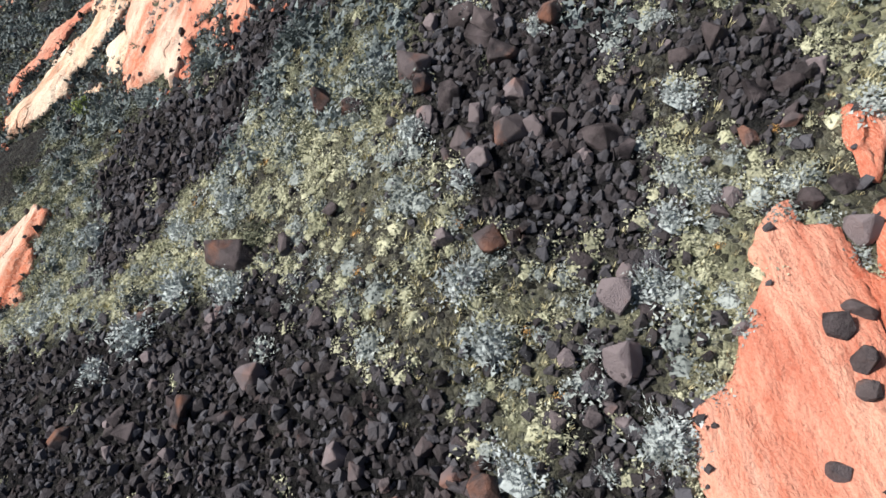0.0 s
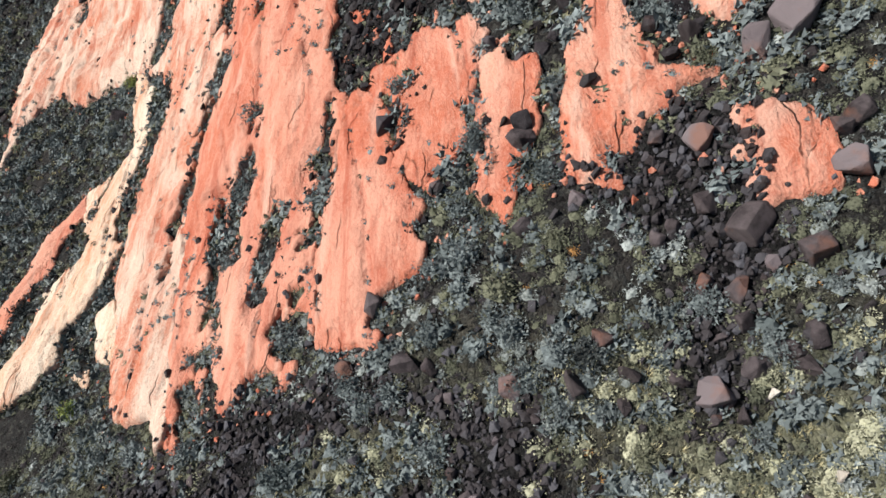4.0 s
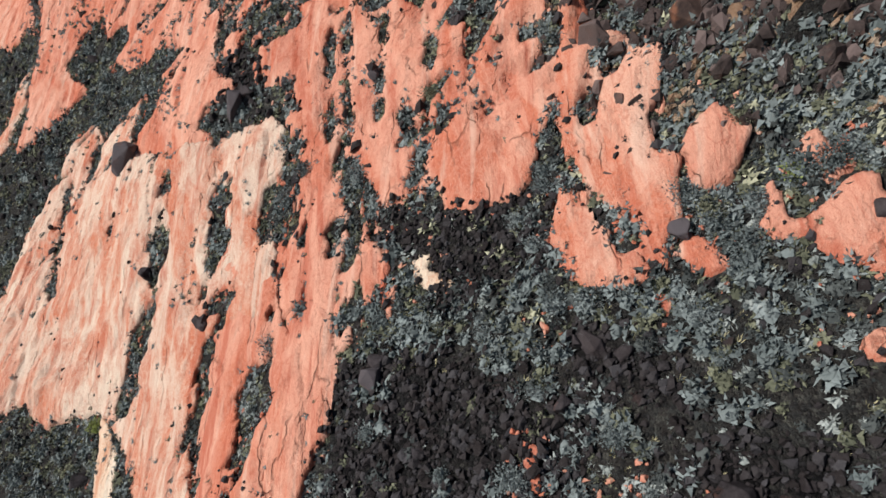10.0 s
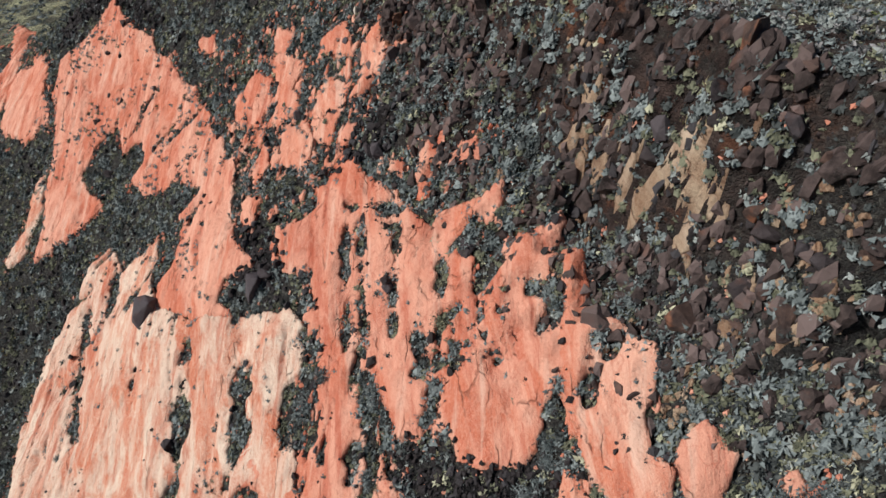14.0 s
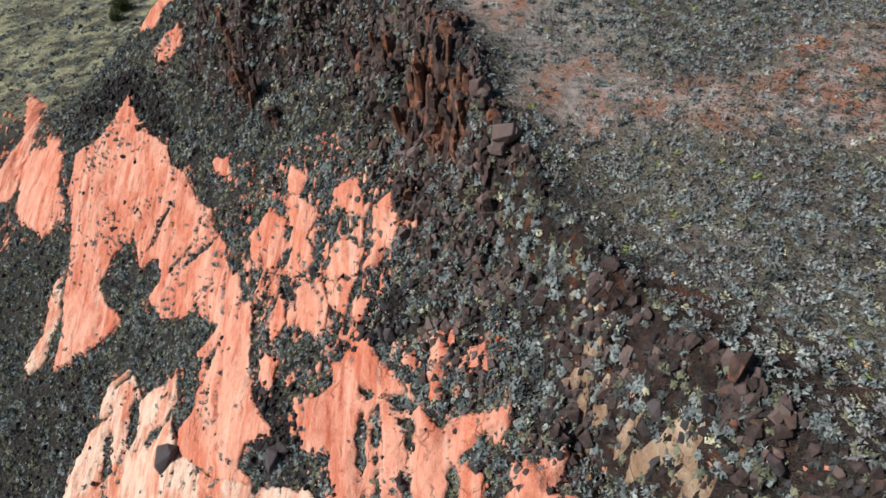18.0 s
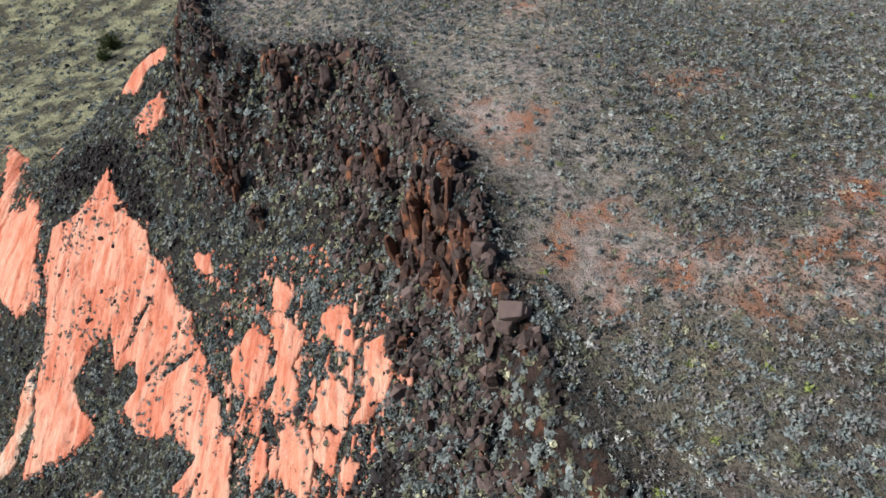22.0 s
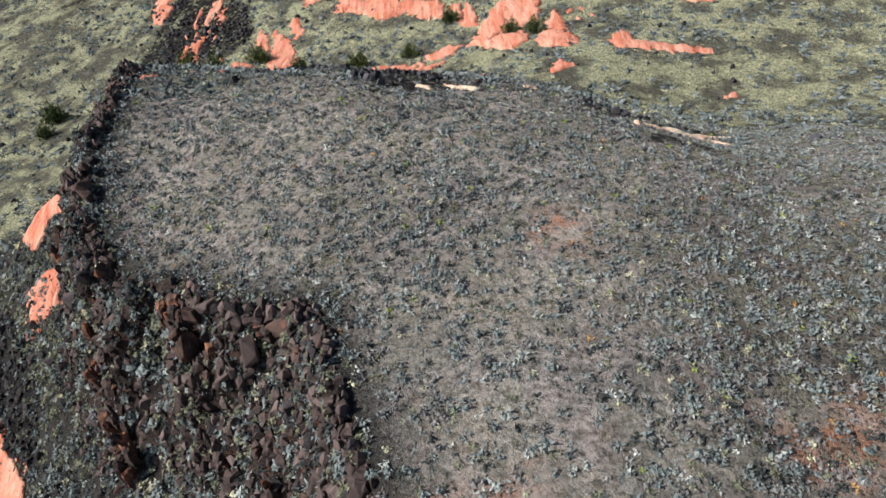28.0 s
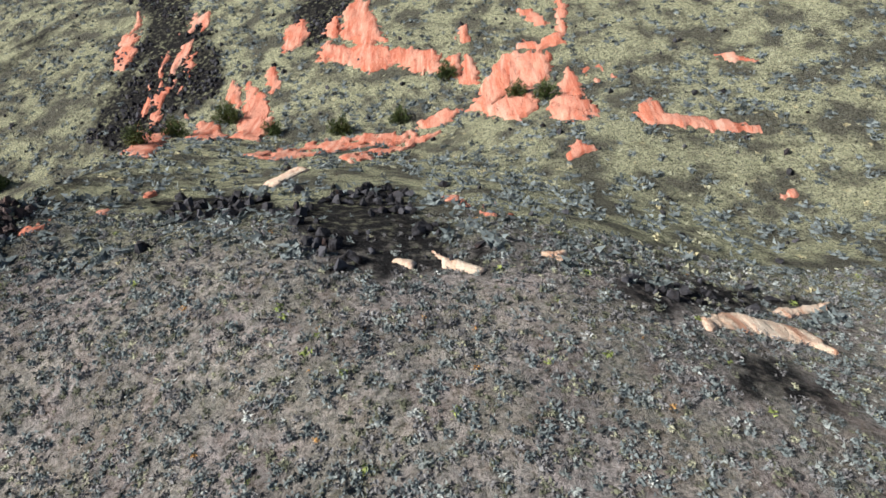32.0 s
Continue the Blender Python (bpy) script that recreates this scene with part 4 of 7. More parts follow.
outcrop(M_RED, [(-2.85, 20.23), (-2.59, 21.14), (-2.26, 21.29), (-1.77, 21.51), (-1.07, 20.35), (-1, 18.8), (-0.54, 18.07), (-0.1, 17.11), (-0.49, 16.72), (-0.15, 16.01), (-0.2, 15.64), (-0.72, 15.58), (-1.24, 15.39), (-1.46, 14.83), (-1.02, 14.45), (-1.17, 14.32), (-2.51, 14.96), (-2.87, 16.65), (-2.8, 18.17)], 0.16, 0.420, 0.08, 0, ORANGE)
outcrop(M_RED, [(4.65, 6.09), (4.74, 5.72), (4.97, 5.69), (5.1, 5.52), (5.11, 4.95), (5.33, 4.72), (5.69, 5.75), (5.77, 5.12), (5.54, 4.33), (4.58, 2.27), (4.43, 1.91), (3.08, 2.08), (3.09, 2.49), (3.1, 2.95), (3.14, 3.57), (3.51, 3.9), (3.9, 4.68), (4.19, 5.07), (4.12, 5.41), (4.31, 5.77)], 0.12, 0.274, 0.07, 0, ORANGE)
outcrop(M_RED, [(5.7, 7.2), (5.92, 7.14), (6.01, 6.77), (5.74, 6.1), (5.63, 6.14), (5.56, 6.45), (5.56, 6.8)], 0.12, 0.278, 0.07, 0, ORANGE)
outcrop(M_BANDED, [(-14.2, 12.71), (-12.12, 11.87), (-11.2, 12.1), (-10.5, 11.64), (-10.55, 11.12), (-10.76, 10.95), (-10.11, 9.82), (-10.49, 9.66), (-9.99, 8.97), (-10.35, 8.96), (-11.86, 9.25)], 0.15, 0.332, 0.08, 0, CREAM)
outcrop(M_CREAM, [(-14.98, 16.98), (-15.95, 18.51), (-15.44, 20.42), (-15.52, 22.09), (-14.51, 23.63), (-14.53, 24.5), (-16.3, 27.3), (-16.81, 28.79), (-14.96, 28.9), (-14.17, 29.64), (-14.72, 32.16), (-15.05, 34.38), (-13.99, 33.25), (-13.49, 31.03), (-12.54, 28.03), (-12.63, 26.26), (-12.48, 24.33), (-12.12, 22.9), (-12.44, 21.51), (-12.95, 20.51), (-13.7, 19.91), (-13.13, 18.5), (-14.05, 17.57)], 0.18, 0.436, 0.08, 0.05, CREAM)
outcrop(M_CREAM, [(-11.92, 19.81), (-11.25, 20.11), (-10.14, 18.25), (-10.08, 17.47), (-11.03, 17.9)], 0.12, 0.340, 0.07, 0, CREAM)
outcrop(M_CREAM, [(-12.03, 17.63), (-11.26, 17.61), (-10.9, 16.86)], 0.1, 0.250, 0.06, 0, CREAM)
outcrop(M_RED, [(-17.19, 20.46), (-18.5, 22.49), (-18.04, 24.8), (-17.66, 27.1), (-16.87, 28.68), (-15.73, 26.93), (-16.55, 25.8), (-16.51, 23.94), (-17.05, 23.24), (-17.07, 21.66)], 0.2, 0.404, 0.09, 0.1, FIN)
outcrop(M_BANDED, [(-12.93, 32.55), (-11.88, 28.1), (-12, 25.72), (-12.24, 24.74), (-11.39, 22.21), (-11.51, 21.03), (-10.04, 17.4), (-9.12, 15.33), (-8.43, 14.78), (-7.58, 14.78), (-7.01, 13.72), (-6.87, 13.92), (-6.98, 14.71), (-7.76, 17.8), (-8, 19.94), (-8.18, 22.27), (-8.16, 24.18), (-8.31, 26.96), (-8.97, 30.88), (-13.59, 36.32)], 0.18, 0.508, 0.09, 0, BANDED)
outcrop(M_RED, [(-8.97, 30.88), (-8.39, 27.05), (-8.24, 22.33), (-7.87, 17.86), (-7.06, 14.74), (-6.32, 13.66), (-6.76, 15.25), (-6.33, 15.46), (-6.66, 16.44), (-6.06, 16.15), (-5.63, 15.39), (-5.25, 14.78), (-5.29, 14.21), (-5, 14), (-4.55, 14.18), (-4.48, 14.63), (-4.07, 14.87), (-3.57, 14.68), (-3.73, 15.15), (-4.25, 15.84), (-3.82, 16.26), (-3.07, 16.04), (-2.74, 15.43), (-2.5, 15.01), (-2.9, 16.57), (-2.84, 18.17), (-2.77, 19.89), (-2.75, 21.58), (-3.16, 24.18)], 0.22, 0.472, 0.09, 0.12, FIN)
outcrop(M_CREAM, [(-16.02, 35.63), (-14.72, 34.12), (-13.94, 32.19), (-13.8, 30.48), (-12.61, 28.52), (-12.97, 27.44), (-12.7, 25.52), (-13.72, 24.12), (-14.93, 22.19), (-15.92, 22.4), (-14.41, 23.73), (-14.11, 25.86), (-14.55, 27.99), (-13.93, 29.24), (-14.92, 31.93)], 0.15, 0.436, 0.09, 0, CREAM)
outcrop(M_BANDED, [(-15.04, 34.82), (-13.95, 35.27), (-14.14, 36.54), (-13.37, 38.73), (-13.32, 41.46), (-13.79, 45.23), (-10.06, 42.15), (-9.3, 39.14), (-8.93, 35.26), (-8.64, 32.2), (-8.4, 28.79), (-8.62, 25.39), (-9.33, 23.49), (-10.12, 20.98), (-11.39, 21.33), (-11.45, 24.37), (-11.76, 26.65), (-11.47, 27.86), (-12.19, 30.54), (-13.34, 33.18)], 0.15, 0.500, 0.1, 0, BANDED)
outcrop(M_RED, [(-10.06, 42.15), (-9.38, 39.2), (-9.01, 35.33), (-8.72, 32.27), (-8.47, 28.85), (-8.72, 25.44), (-9.4, 23.52), (-10.18, 20.99), (-1.4, 18.65), (-1.76, 19.68), (-1.5, 20.33), (-1.87, 20.94), (-1.82, 21.57), (-2.6, 21.95), (-3.19, 22.74), (-2.96, 23.26), (-3.34, 24.04), (-2.99, 24.97), (-3.16, 25.89), (-3.73, 27.12), (-3.53, 27.96), (-3.4, 29.32), (-2.85, 29.79), (-2.79, 31.21), (-3.04, 33.5), (-4.11, 34.68), (-4.86, 33.27), (-5.94, 36.66), (-8.37, 38.95), (-8.73, 41.06)], 0.2, 0.524, 0.1, 0.08, FIN)
outcrop(M_RED, [(-1.87, 20.94), (-1.88, 21.59), (-1.57, 21.89), (-1.37, 22.22), (-0.62, 21.95), (-0.29, 22.7), (0.35, 22.4), (0.88, 22.07), (1.01, 21.64), (1.27, 21.68), (1.5, 21.1), (1.15, 20.62), (0.87, 19.78), (0.5, 19.77), (0.11, 20.34), (0.1, 21.07), (-0.45, 21.25), (-1.16, 21.2), (-1.54, 20.84)], 0.3, 0.348, 0.09, 0.22, BROKEN)
outcrop(M_RED, [(-3.18, 21.37), (-1.89, 21.07), (-1.53, 20.34), (-1.76, 19.68), (-1.14, 18.83), (-0.34, 18.44), (-1.68, 18.71), (-2.86, 18.99)], 0.3, 0.312, 0.09, 0.3, BROKEN)
outcrop(M_BANDED, [(-24.95, 33.51), (-25.66, 36.96), (-26.98, 40.26), (-29.41, 46.65), (-29.74, 51.34), (-29.77, 52.14), (-28.61, 54.93), (-26, 55.96), (-27.78, 56.04), (-27.4, 58.16), (-25.49, 58.67), (-26.95, 57.62), (-24.71, 58.03), (-23.05, 55.64), (-21.47, 55.9), (-19.43, 55.73), (-18.82, 53.56), (-18.49, 51.47), (-17.48, 49.66), (-15.2, 47.97), (-13.96, 46.4), (-13.6, 45.1), (-13.43, 42.92), (-13.62, 40.98), (-13.35, 38.95), (-13.48, 39.74), (-13.63, 36.72), (-14, 34.89), (-14.38, 35.41), (-15.14, 35.11), (-16.04, 35.7), (-18.5, 36.43), (-20.28, 36.39), (-22.39, 38.01), (-23.79, 37.91), (-24.37, 37.02)], 0.2, 0.636, 0.12, 0, BANDED)
outcrop(M_BANDED, [(-17.3, 49.54), (-14.6, 47.33), (-10.07, 45.68), (-6.99, 44.59), (-6.31, 43.04), (-6.35, 41.6), (-7.26, 41.11), (-7.3, 40.29), (-6.54, 39.08), (-5.99, 37.75), (-6.14, 36.48), (-6.4, 34.85), (-12.64, 36.82), (-13.35, 38.95), (-13.53, 40.95), (-13.34, 42.88), (-13.6, 45.1)], 0.2, 0.590, 0.12, 0.03, BANDED)
outcrop(M_RED, [(-37.3, 84.2), (-34.9, 85.6), (-33.5, 87.5), (-31.5, 84.1), (-28.9, 80.7), (-26.3, 78.3), (-25.5, 76.1), (-23.6, 74.5), (-21.5, 70.9), (-19.3, 68.8), (-18.9, 67), (-17.1, 64.6), (-16.4, 62.4), (-15, 60.8), (-14.31, 58.73), (-13.3, 57.78), (-12.8, 54.19), (-12.22, 51.68), (-10.96, 49.37), (-9.79, 48.53), (-9.96, 47.94), (-11.94, 48.27), (-12.15, 47.24), (-11.19, 46.13), (-9.7, 45.51), (-10.02, 45.38), (-13.7, 47.01), (-17.4, 49.43), (-17.66, 51.28), (-16.47, 52.04), (-17.05, 55.11), (-15.82, 56.51), (-16.18, 53.4), (-16.49, 55.14), (-17.73, 56.57), (-16.34, 58.01), (-19, 60.2), (-21.8, 61), (-23.3, 62), (-25.1, 64.4), (-23.8, 65.2), (-24.7, 67.6), (-26.6, 67.4), (-28.5, 70.9), (-30.5, 70.6), (-31.1, 69.4), (-31.6, 68), (-30.5, 66.1), (-27.9, 63.7), (-29.6, 62.4), (-32.7, 62.1), (-35, 61.6), (-35.3, 65), (-36.3, 67.9), (-36.5, 70.6), (-38.1, 76.2), (-40.3, 81.4), (-40.3, 85.1)], 0.22, 0.500, 0.13, 0, ORANGE)
outcrop(M_RED, [(-8.72, 49.56), (-7.23, 49.04), (-6.33, 49.52), (-6.59, 51.5), (-5.1, 49.78), (-4.58, 50.91), (-3.58, 49.81), (-3.21, 48.63), (-2.05, 47.99), (-1.2, 46.6), (-0.16, 45.23), (0.09, 45.85), (0.82, 45.83), (2.65, 45.01), (2.67, 44.59), (2.22, 44.24), (1.51, 44.45), (0.81, 44.31), (1.48, 43.05), (1.51, 41.93), (1.88, 41.28), (2.54, 42.04), (3.37, 42.1), (3.61, 42.95), (4.2, 42.83), (4.17, 41.72), (4.57, 41.16), (4.8, 40.52), (4.52, 39.26), (4.55, 37.51), (4.3, 37.62), (3.81, 36.69), (3.55, 35.5), (2.96, 35.2), (1.89, 35.44), (0.75, 36), (-0.01, 36.67), (-0.08, 37.68), (-0.61, 37.09), (-1.38, 37.37), (-1.89, 38.38), (-2.46, 39.85), (-3.01, 40.72), (-3.31, 42.08), (-3.72, 41.53), (-4.36, 41.26), (-5.29, 42.39), (-5.74, 44.07), (-6.25, 46.14), (-7.92, 46.92)], 0.25, 0.504, 0.12, 0.06, ORANGE)
outcrop(M_PINK, [(4.57, 41.16), (5.4, 40.9), (5.51, 40.1), (5.26, 39.26), (5.66, 38.49), (6.44, 38.13), (7.14, 37.24), (7.04, 36.45), (6.64, 35.63), (6.64, 34.53), (7.25, 33.74), (7.01, 33.08), (7.04, 32.37), (6.67, 31.9), (6.75, 31.1), (6.25, 31.26), (5.84, 32.25), (5.13, 33.58), (4.54, 35.19), (4.45, 36.44), (4.41, 37.95), (4.51, 39.66)], 0.2, 0.508, 0.12, 0, ORANGE)
outcrop(M_PINK, [(4.28, 34.73), (4.67, 34.31), (5.32, 32.86), (6.03, 31.59), (6.26, 31.14), (5.68, 31.06), (5.02, 31.36), (4.23, 32.09), (4.1, 33.17)], 0.15, 0.462, 0.1, 0, ORANGE)
outcrop(M_RED, [(7.38, 33.31), (7.37, 34.07), (7.73, 34.54), (8.22, 34.75), (8.62, 34.06), (9.06, 34.15), (8.68, 33.5), (8.39, 32.83), (7.81, 32.86)], 0.25, 0.466, 0.1, 0, ORANGE)
outcrop(M_RED, [(8.8, 31.74), (9.04, 32.42), (9.35, 31.54), (10.07, 31.39), (10.46, 31.87), (10.84, 31.7), (11.01, 30.99), (11.12, 29.74), (10.89, 29.19), (10.62, 29.63), (10.11, 30.2), (9.64, 30.84), (9.05, 31.11)], 0.3, 0.420, 0.11, 0.12, BROKEN)
outcrop(M_RED, [(6.94, 31.86), (7.48, 31.65), (7.8, 31.31), (7.84, 30.75), (7.44, 30.65), (7.1, 31.23)], 0.25, 0.374, 0.1, 0, ORANGE)
outcrop(M_RED, [(9.59, 33.09), (9.97, 33.06), (10.03, 32.7)], 0.3, 0.328, 0.1, 0, ORANGE)
outcrop(M_RED, [(9.69, 28.51), (10.3, 28.44), (10.41, 27.82), (9.93, 28.03)], 0.35, 0.332, 0.1, 0.2, BROKEN)
outcrop(M_RED, [(-6.39, 44.08), (-5.83, 44.29), (-3.64, 41.43), (-4.5, 40.06), (-3.38, 39.01), (-2.24, 36.8), (-1.66, 35.52), (-2.09, 35.03), (-3.15, 36.3), (-4.47, 36.42), (-4.7, 35), (-5.31, 34.65), (-5.77, 37.36), (-4.95, 38.98), (-5.49, 41.26)], 0.25, 0.486, 0.12, 0.25, BROKEN)
outcrop(M_RED, [(-5.46, 42.1), (-4.09, 41.2), (-3.64, 39.62), (-2.55, 38.29), (-2.21, 36.85), (-1.44, 34.95), (-1.09, 33.33), (-4.07, 34.13), (-4.44, 35.08), (-5.08, 36.12), (-4.17, 36.24), (-4.79, 37.77), (-4.68, 39.55)], 0.3, 0.440, 0.12, 0.35, BROKEN)
outcrop(M_RED, [(-3.8, 34.19), (-3.06, 34), (-2.69, 32.55), (-2.69, 31.44), (-2.91, 30.04), (-3.36, 29.67), (-3.53, 28.71), (-3.98, 28.07), (-4.32, 28.04), (-4.28, 29.78), (-3.84, 31.08), (-3.84, 32.56)], 0.12, 0.350, 0.09, 0, FIN)
outcrop(M_RED, [(2.8, 27.85), (3.2, 27.66), (3, 27.36), (3.05, 26.87), (2.84, 27.43)], 0.12, 0.224, 0.07, 0, ORANGE)
outcrop(M_RED, [(2.41, 26.18), (3.17, 26.01), (3.27, 25.69), (2.61, 25.73)], 0.15, 0.228, 0.07, 0, ORANGE)
outcrop(M_RED, [(1.91, 25.54), (2.2, 25.35), (2.56, 24.54), (1.76, 24.82)], 0.15, 0.232, 0.07, 0, ORANGE)
outcrop(M_RED, [(2.66, 25.55), (3.18, 25.39), (3.15, 24.9), (2.81, 24.83)], 0.15, 0.236, 0.07, 0, ORANGE)
outcrop(M_RED, [(4.07, 25.3), (4.7, 25.26), (4.29, 24.96), (3.86, 24.71)], 0.15, 0.220, 0.07, 0.1, BROKEN)
outcrop(M_TUFF, [(5.78, 25.37), (6.34, 25.53), (6.36, 25.24), (5.98, 25.17)], 0.1, 0.274, 0.06, 0, ORANGE)
outcrop(M_RED, [(-1.47, 33.91), (-0.78, 33.65), (-1.02, 32.75)], 0.15, 0.278, 0.08, 0, ORANGE)
outcrop(M_CREAM, [(-0.17, 34.31), (0.4, 34.37), (0.16, 33.81), (1.07, 33), (0.54, 32.91), (-0.15, 33.53)], 0.15, 0.332, 0.08, 0, CREAM)
outcrop(M_RED, [(6.15, 30.75), (6.55, 30.49), (6.44, 30.15)], 0.15, 0.236, 0.08, 0, ORANGE)
outcrop(M_RED, [(3.45, 30.91), (3.68, 30.69), (3.51, 30.41)], 0.12, 0.240, 0.08, 0, ORANGE)
outcrop(M_RED, [(2.32, 26.13), (3.23, 25.78), (3.15, 24.72), (2.55, 24.86), (2.15, 24.35), (1.78, 24.91), (1.9, 25.39)], 0.25, 0.220, 0.08, 0.1, BROKEN)
outcrop(M_RED, [(2.67, 24.63), (3.07, 24.52), (2.93, 23.37), (2.56, 23.98)], 0.2, 0.224, 0.08, 0.1, BROKEN)
outcrop(M_RED, [(-2.39, 27.01), (-1.63, 26.3), (-1.93, 26.12)], 0.2, 0.228, 0.08, 0, BROKEN)
outcrop(M_RED, [(-0.99, 26.14), (-0.49, 25.61), (-1.13, 25.71)], 0.2, 0.232, 0.08, 0, BROKEN)
outcrop(M_RED, [(-1.21, 25.26), (-0.68, 24.75), (-0.96, 24.52)], 0.2, 0.236, 0.08, 0, BROKEN)
outcrop(M_RED, [(-2.6, 24.97), (-1.8, 24.41), (-2.16, 24.26)], 0.2, 0.240, 0.08, 0, BROKEN)
outcrop(M_RED, [(2.62, 22.84), (2.86, 22.5), (2.61, 22.04), (2.47, 22.38)], 0.2, 0.244, 0.08, 0, BROKEN)
outcrop(M_RED, [(0.89, 22.76), (1.35, 22.71), (1.31, 22.41)], 0.2, 0.248, 0.08, 0, BROKEN)
outcrop(M_RED, [(-3.41, 27.5), (-3.2, 27.35), (-3.24, 26.91), (-3.55, 27.09)], 0.2, 0.332, 0.09, 0, BROKEN)
outcrop(M_RED, [(-2.08, 26.84), (-1.72, 26.59), (-1.77, 26.12), (-2.06, 26.27)], 0.2, 0.336, 0.09, 0, BROKEN)
outcrop(M_RED, [(-1.04, 26.13), (-0.55, 25.61), (-0.77, 25.47)], 0.2, 0.340, 0.09, 0, BROKEN)
outcrop(M_RED, [(3.77, 24.47), (4.21, 24.49), (3.83, 24.18)], 0.2, 0.300, 0.09, 0.1, BROKEN)
outcrop(M_RED, [(-14.9, 63.9), (-13, 65.1), (-11.7, 63.4), (-11.2, 61.4), (-11.74, 59.91), (-13.9, 60.8)], 0.3, 0.404, 0.13, 0.1, BROKEN)
outcrop(M_RED, [(-11.6, 67.6), (-9.8, 65.6), (-10.5, 64.7), (-11.7, 65.4)], 0.3, 0.408, 0.13, 0, BROKEN)
outcrop(M_PINK, [(-11.8, 65.2), (-10.6, 64.7), (-8.9, 62.6), (-9, 61.4), (-9.6, 60.9), (-8.42, 58.58), (-9.28, 58.15), (-11.27, 59.23), (-10.5, 60.6)], 0.3, 0.462, 0.13, 0.08, BROKEN)
outcrop(M_PINK, [(-7.8, 63.1), (-6.9, 63.7), (-5.7, 62.4), (-5.32, 59.99), (-6.5, 60.6)], 0.2, 0.466, 0.13, 0, BROKEN)
outcrop(M_PINK, [(-4.5, 60.1), (-3.47, 59.78), (-2.78, 57.71), (-3.08, 56.38), (-4, 55.86), (-4.96, 55.6), (-4.46, 57.36)], 0.25, 0.470, 0.13, 0.05, BROKEN)
outcrop(M_PINK, [(-7.42, 59.23), (-5.89, 58.76), (-5.1, 57), (-5.55, 55.63), (-7.38, 57.08)], 0.25, 0.474, 0.13, 0, BROKEN)
outcrop(M_RED, [(-11.78, 56.07), (-10.88, 57.48), (-10.28, 54.92), (-11.07, 54.06)], 0.25, 0.428, 0.13, 0, BROKEN)
outcrop(M_PINK, [(-9.86, 57.28), (-7.77, 56.64), (-7.12, 54.63), (-7.26, 52.75), (-8.87, 53.66)], 0.2, 0.482, 0.13, 0, BROKEN)
outcrop(M_PINK, [(-7.42, 56.37), (-5.53, 55.39), (-5.92, 53.76), (-7.2, 54.59)], 0.25, 0.436, 0.13, 0, BROKEN)
outcrop(M_RED, [(-2.37, 57.06), (-1.55, 56.73), (-1.7, 55.99)], 0.25, 0.340, 0.13, 0, BROKEN)
outcrop(M_RED, [(-5.51, 51.72), (-4.16, 51.22), (-3.94, 50.24), (-4.64, 50.05)], 0.3, 0.400, 0.13, 0, BROKEN)
outcrop(M_RED, [(-4.96, 54.26), (-4.31, 53.56), (-5.1, 52.48), (-5.64, 53.08)], 0.25, 0.404, 0.13, 0, BROKEN)
outcrop(M_RED, [(-20.3, 73.5), (-18.5, 72.7), (-17.9, 71.4), (-19.3, 71.7)], 0.25, 0.408, 0.13, 0, BROKEN)
outcrop(M_RED, [(-6.95, 51.98), (-4.35, 50.61), (-2.92, 48.91), (-2.59, 47.93), (-4.54, 48.56), (-5.97, 49.32)], 0.4, 0.412, 0.13, 0.25, BROKEN)
outcrop(M_RED, [(-0.96, 49.83), (-0.32, 50.16), (0.3, 49.03), (-0.54, 48.58), (0.02, 47.85), (-0.6, 47.26), (-1.09, 48.26)], 0.3, 0.416, 0.13, 0.1, BROKEN)
outcrop(M_RED, [(1.01, 48.72), (1.92, 48.63), (2.01, 47.55), (1.09, 47.39), (0.46, 48.18)], 0.3, 0.420, 0.13, 0.1, BROKEN)
outcrop(M_RED, [(-2.29, 49.24), (-1.57, 49.16), (-1.71, 48.56)], 0.3, 0.374, 0.13, 0, BROKEN)
outcrop(M_RED, [(-11.84, 53.75), (-10.32, 52.33), (-10.61, 50.7), (-11.32, 51.66)], 0.3, 0.428, 0.13, 0.15, BROKEN)
outcrop(M_RED, [(2.74, 42.61), (3.35, 43.26), (4.1, 42.81), (4.94, 43.18), (4.83, 41.79), (3.91, 41.57), (2.82, 41.87)], 0.3, 0.432, 0.12, 0.15, BROKEN)
outcrop(M_RED, [(-58.9, 95), (-57.5, 100.1), (-61.3, 110.1), (-56.7, 106.5), (-55.2, 99.9), (-54, 93), (-54, 89.2), (-56.2, 89.3), (-60, 91.8)], 0.5, 0.536, 0.2, 0.25, BROKEN)
outcrop(M_RED, [(-51.6, 96.7), (-46.8, 92.6), (-43.9, 86.3), (-48.4, 90.7)], 0.35, 0.540, 0.18, 0, BROKEN)
outcrop(M_RED, [(-46.6, 84.2), (-43.5, 83.5), (-40.3, 80.5), (-39.6, 77.4), (-43.2, 79.3)], 0.4, 0.500, 0.18, 0.05, BROKEN)
outcrop(M_BANDED, [(-38.4, 70.8), (-37.5, 71.7), (-36.3, 66.8), (-36.6, 64.9), (-36.6, 62.9), (-38.1, 62), (-39.1, 63.2), (-38.1, 66.4), (-38.6, 68.8)], 0.3, 0.504, 0.18, 0, CREAM)
outcrop(M_RED, [(-53.9, 96.6), (-48.8, 93.1), (-43.4, 87.2), (-42.9, 83.5), (-40.1, 79), (-41.3, 77.5), (-43.3, 78.1), (-50.3, 83.8), (-55, 93.3)], 0.4, 0.508, 0.2, 0.12, BROKEN)
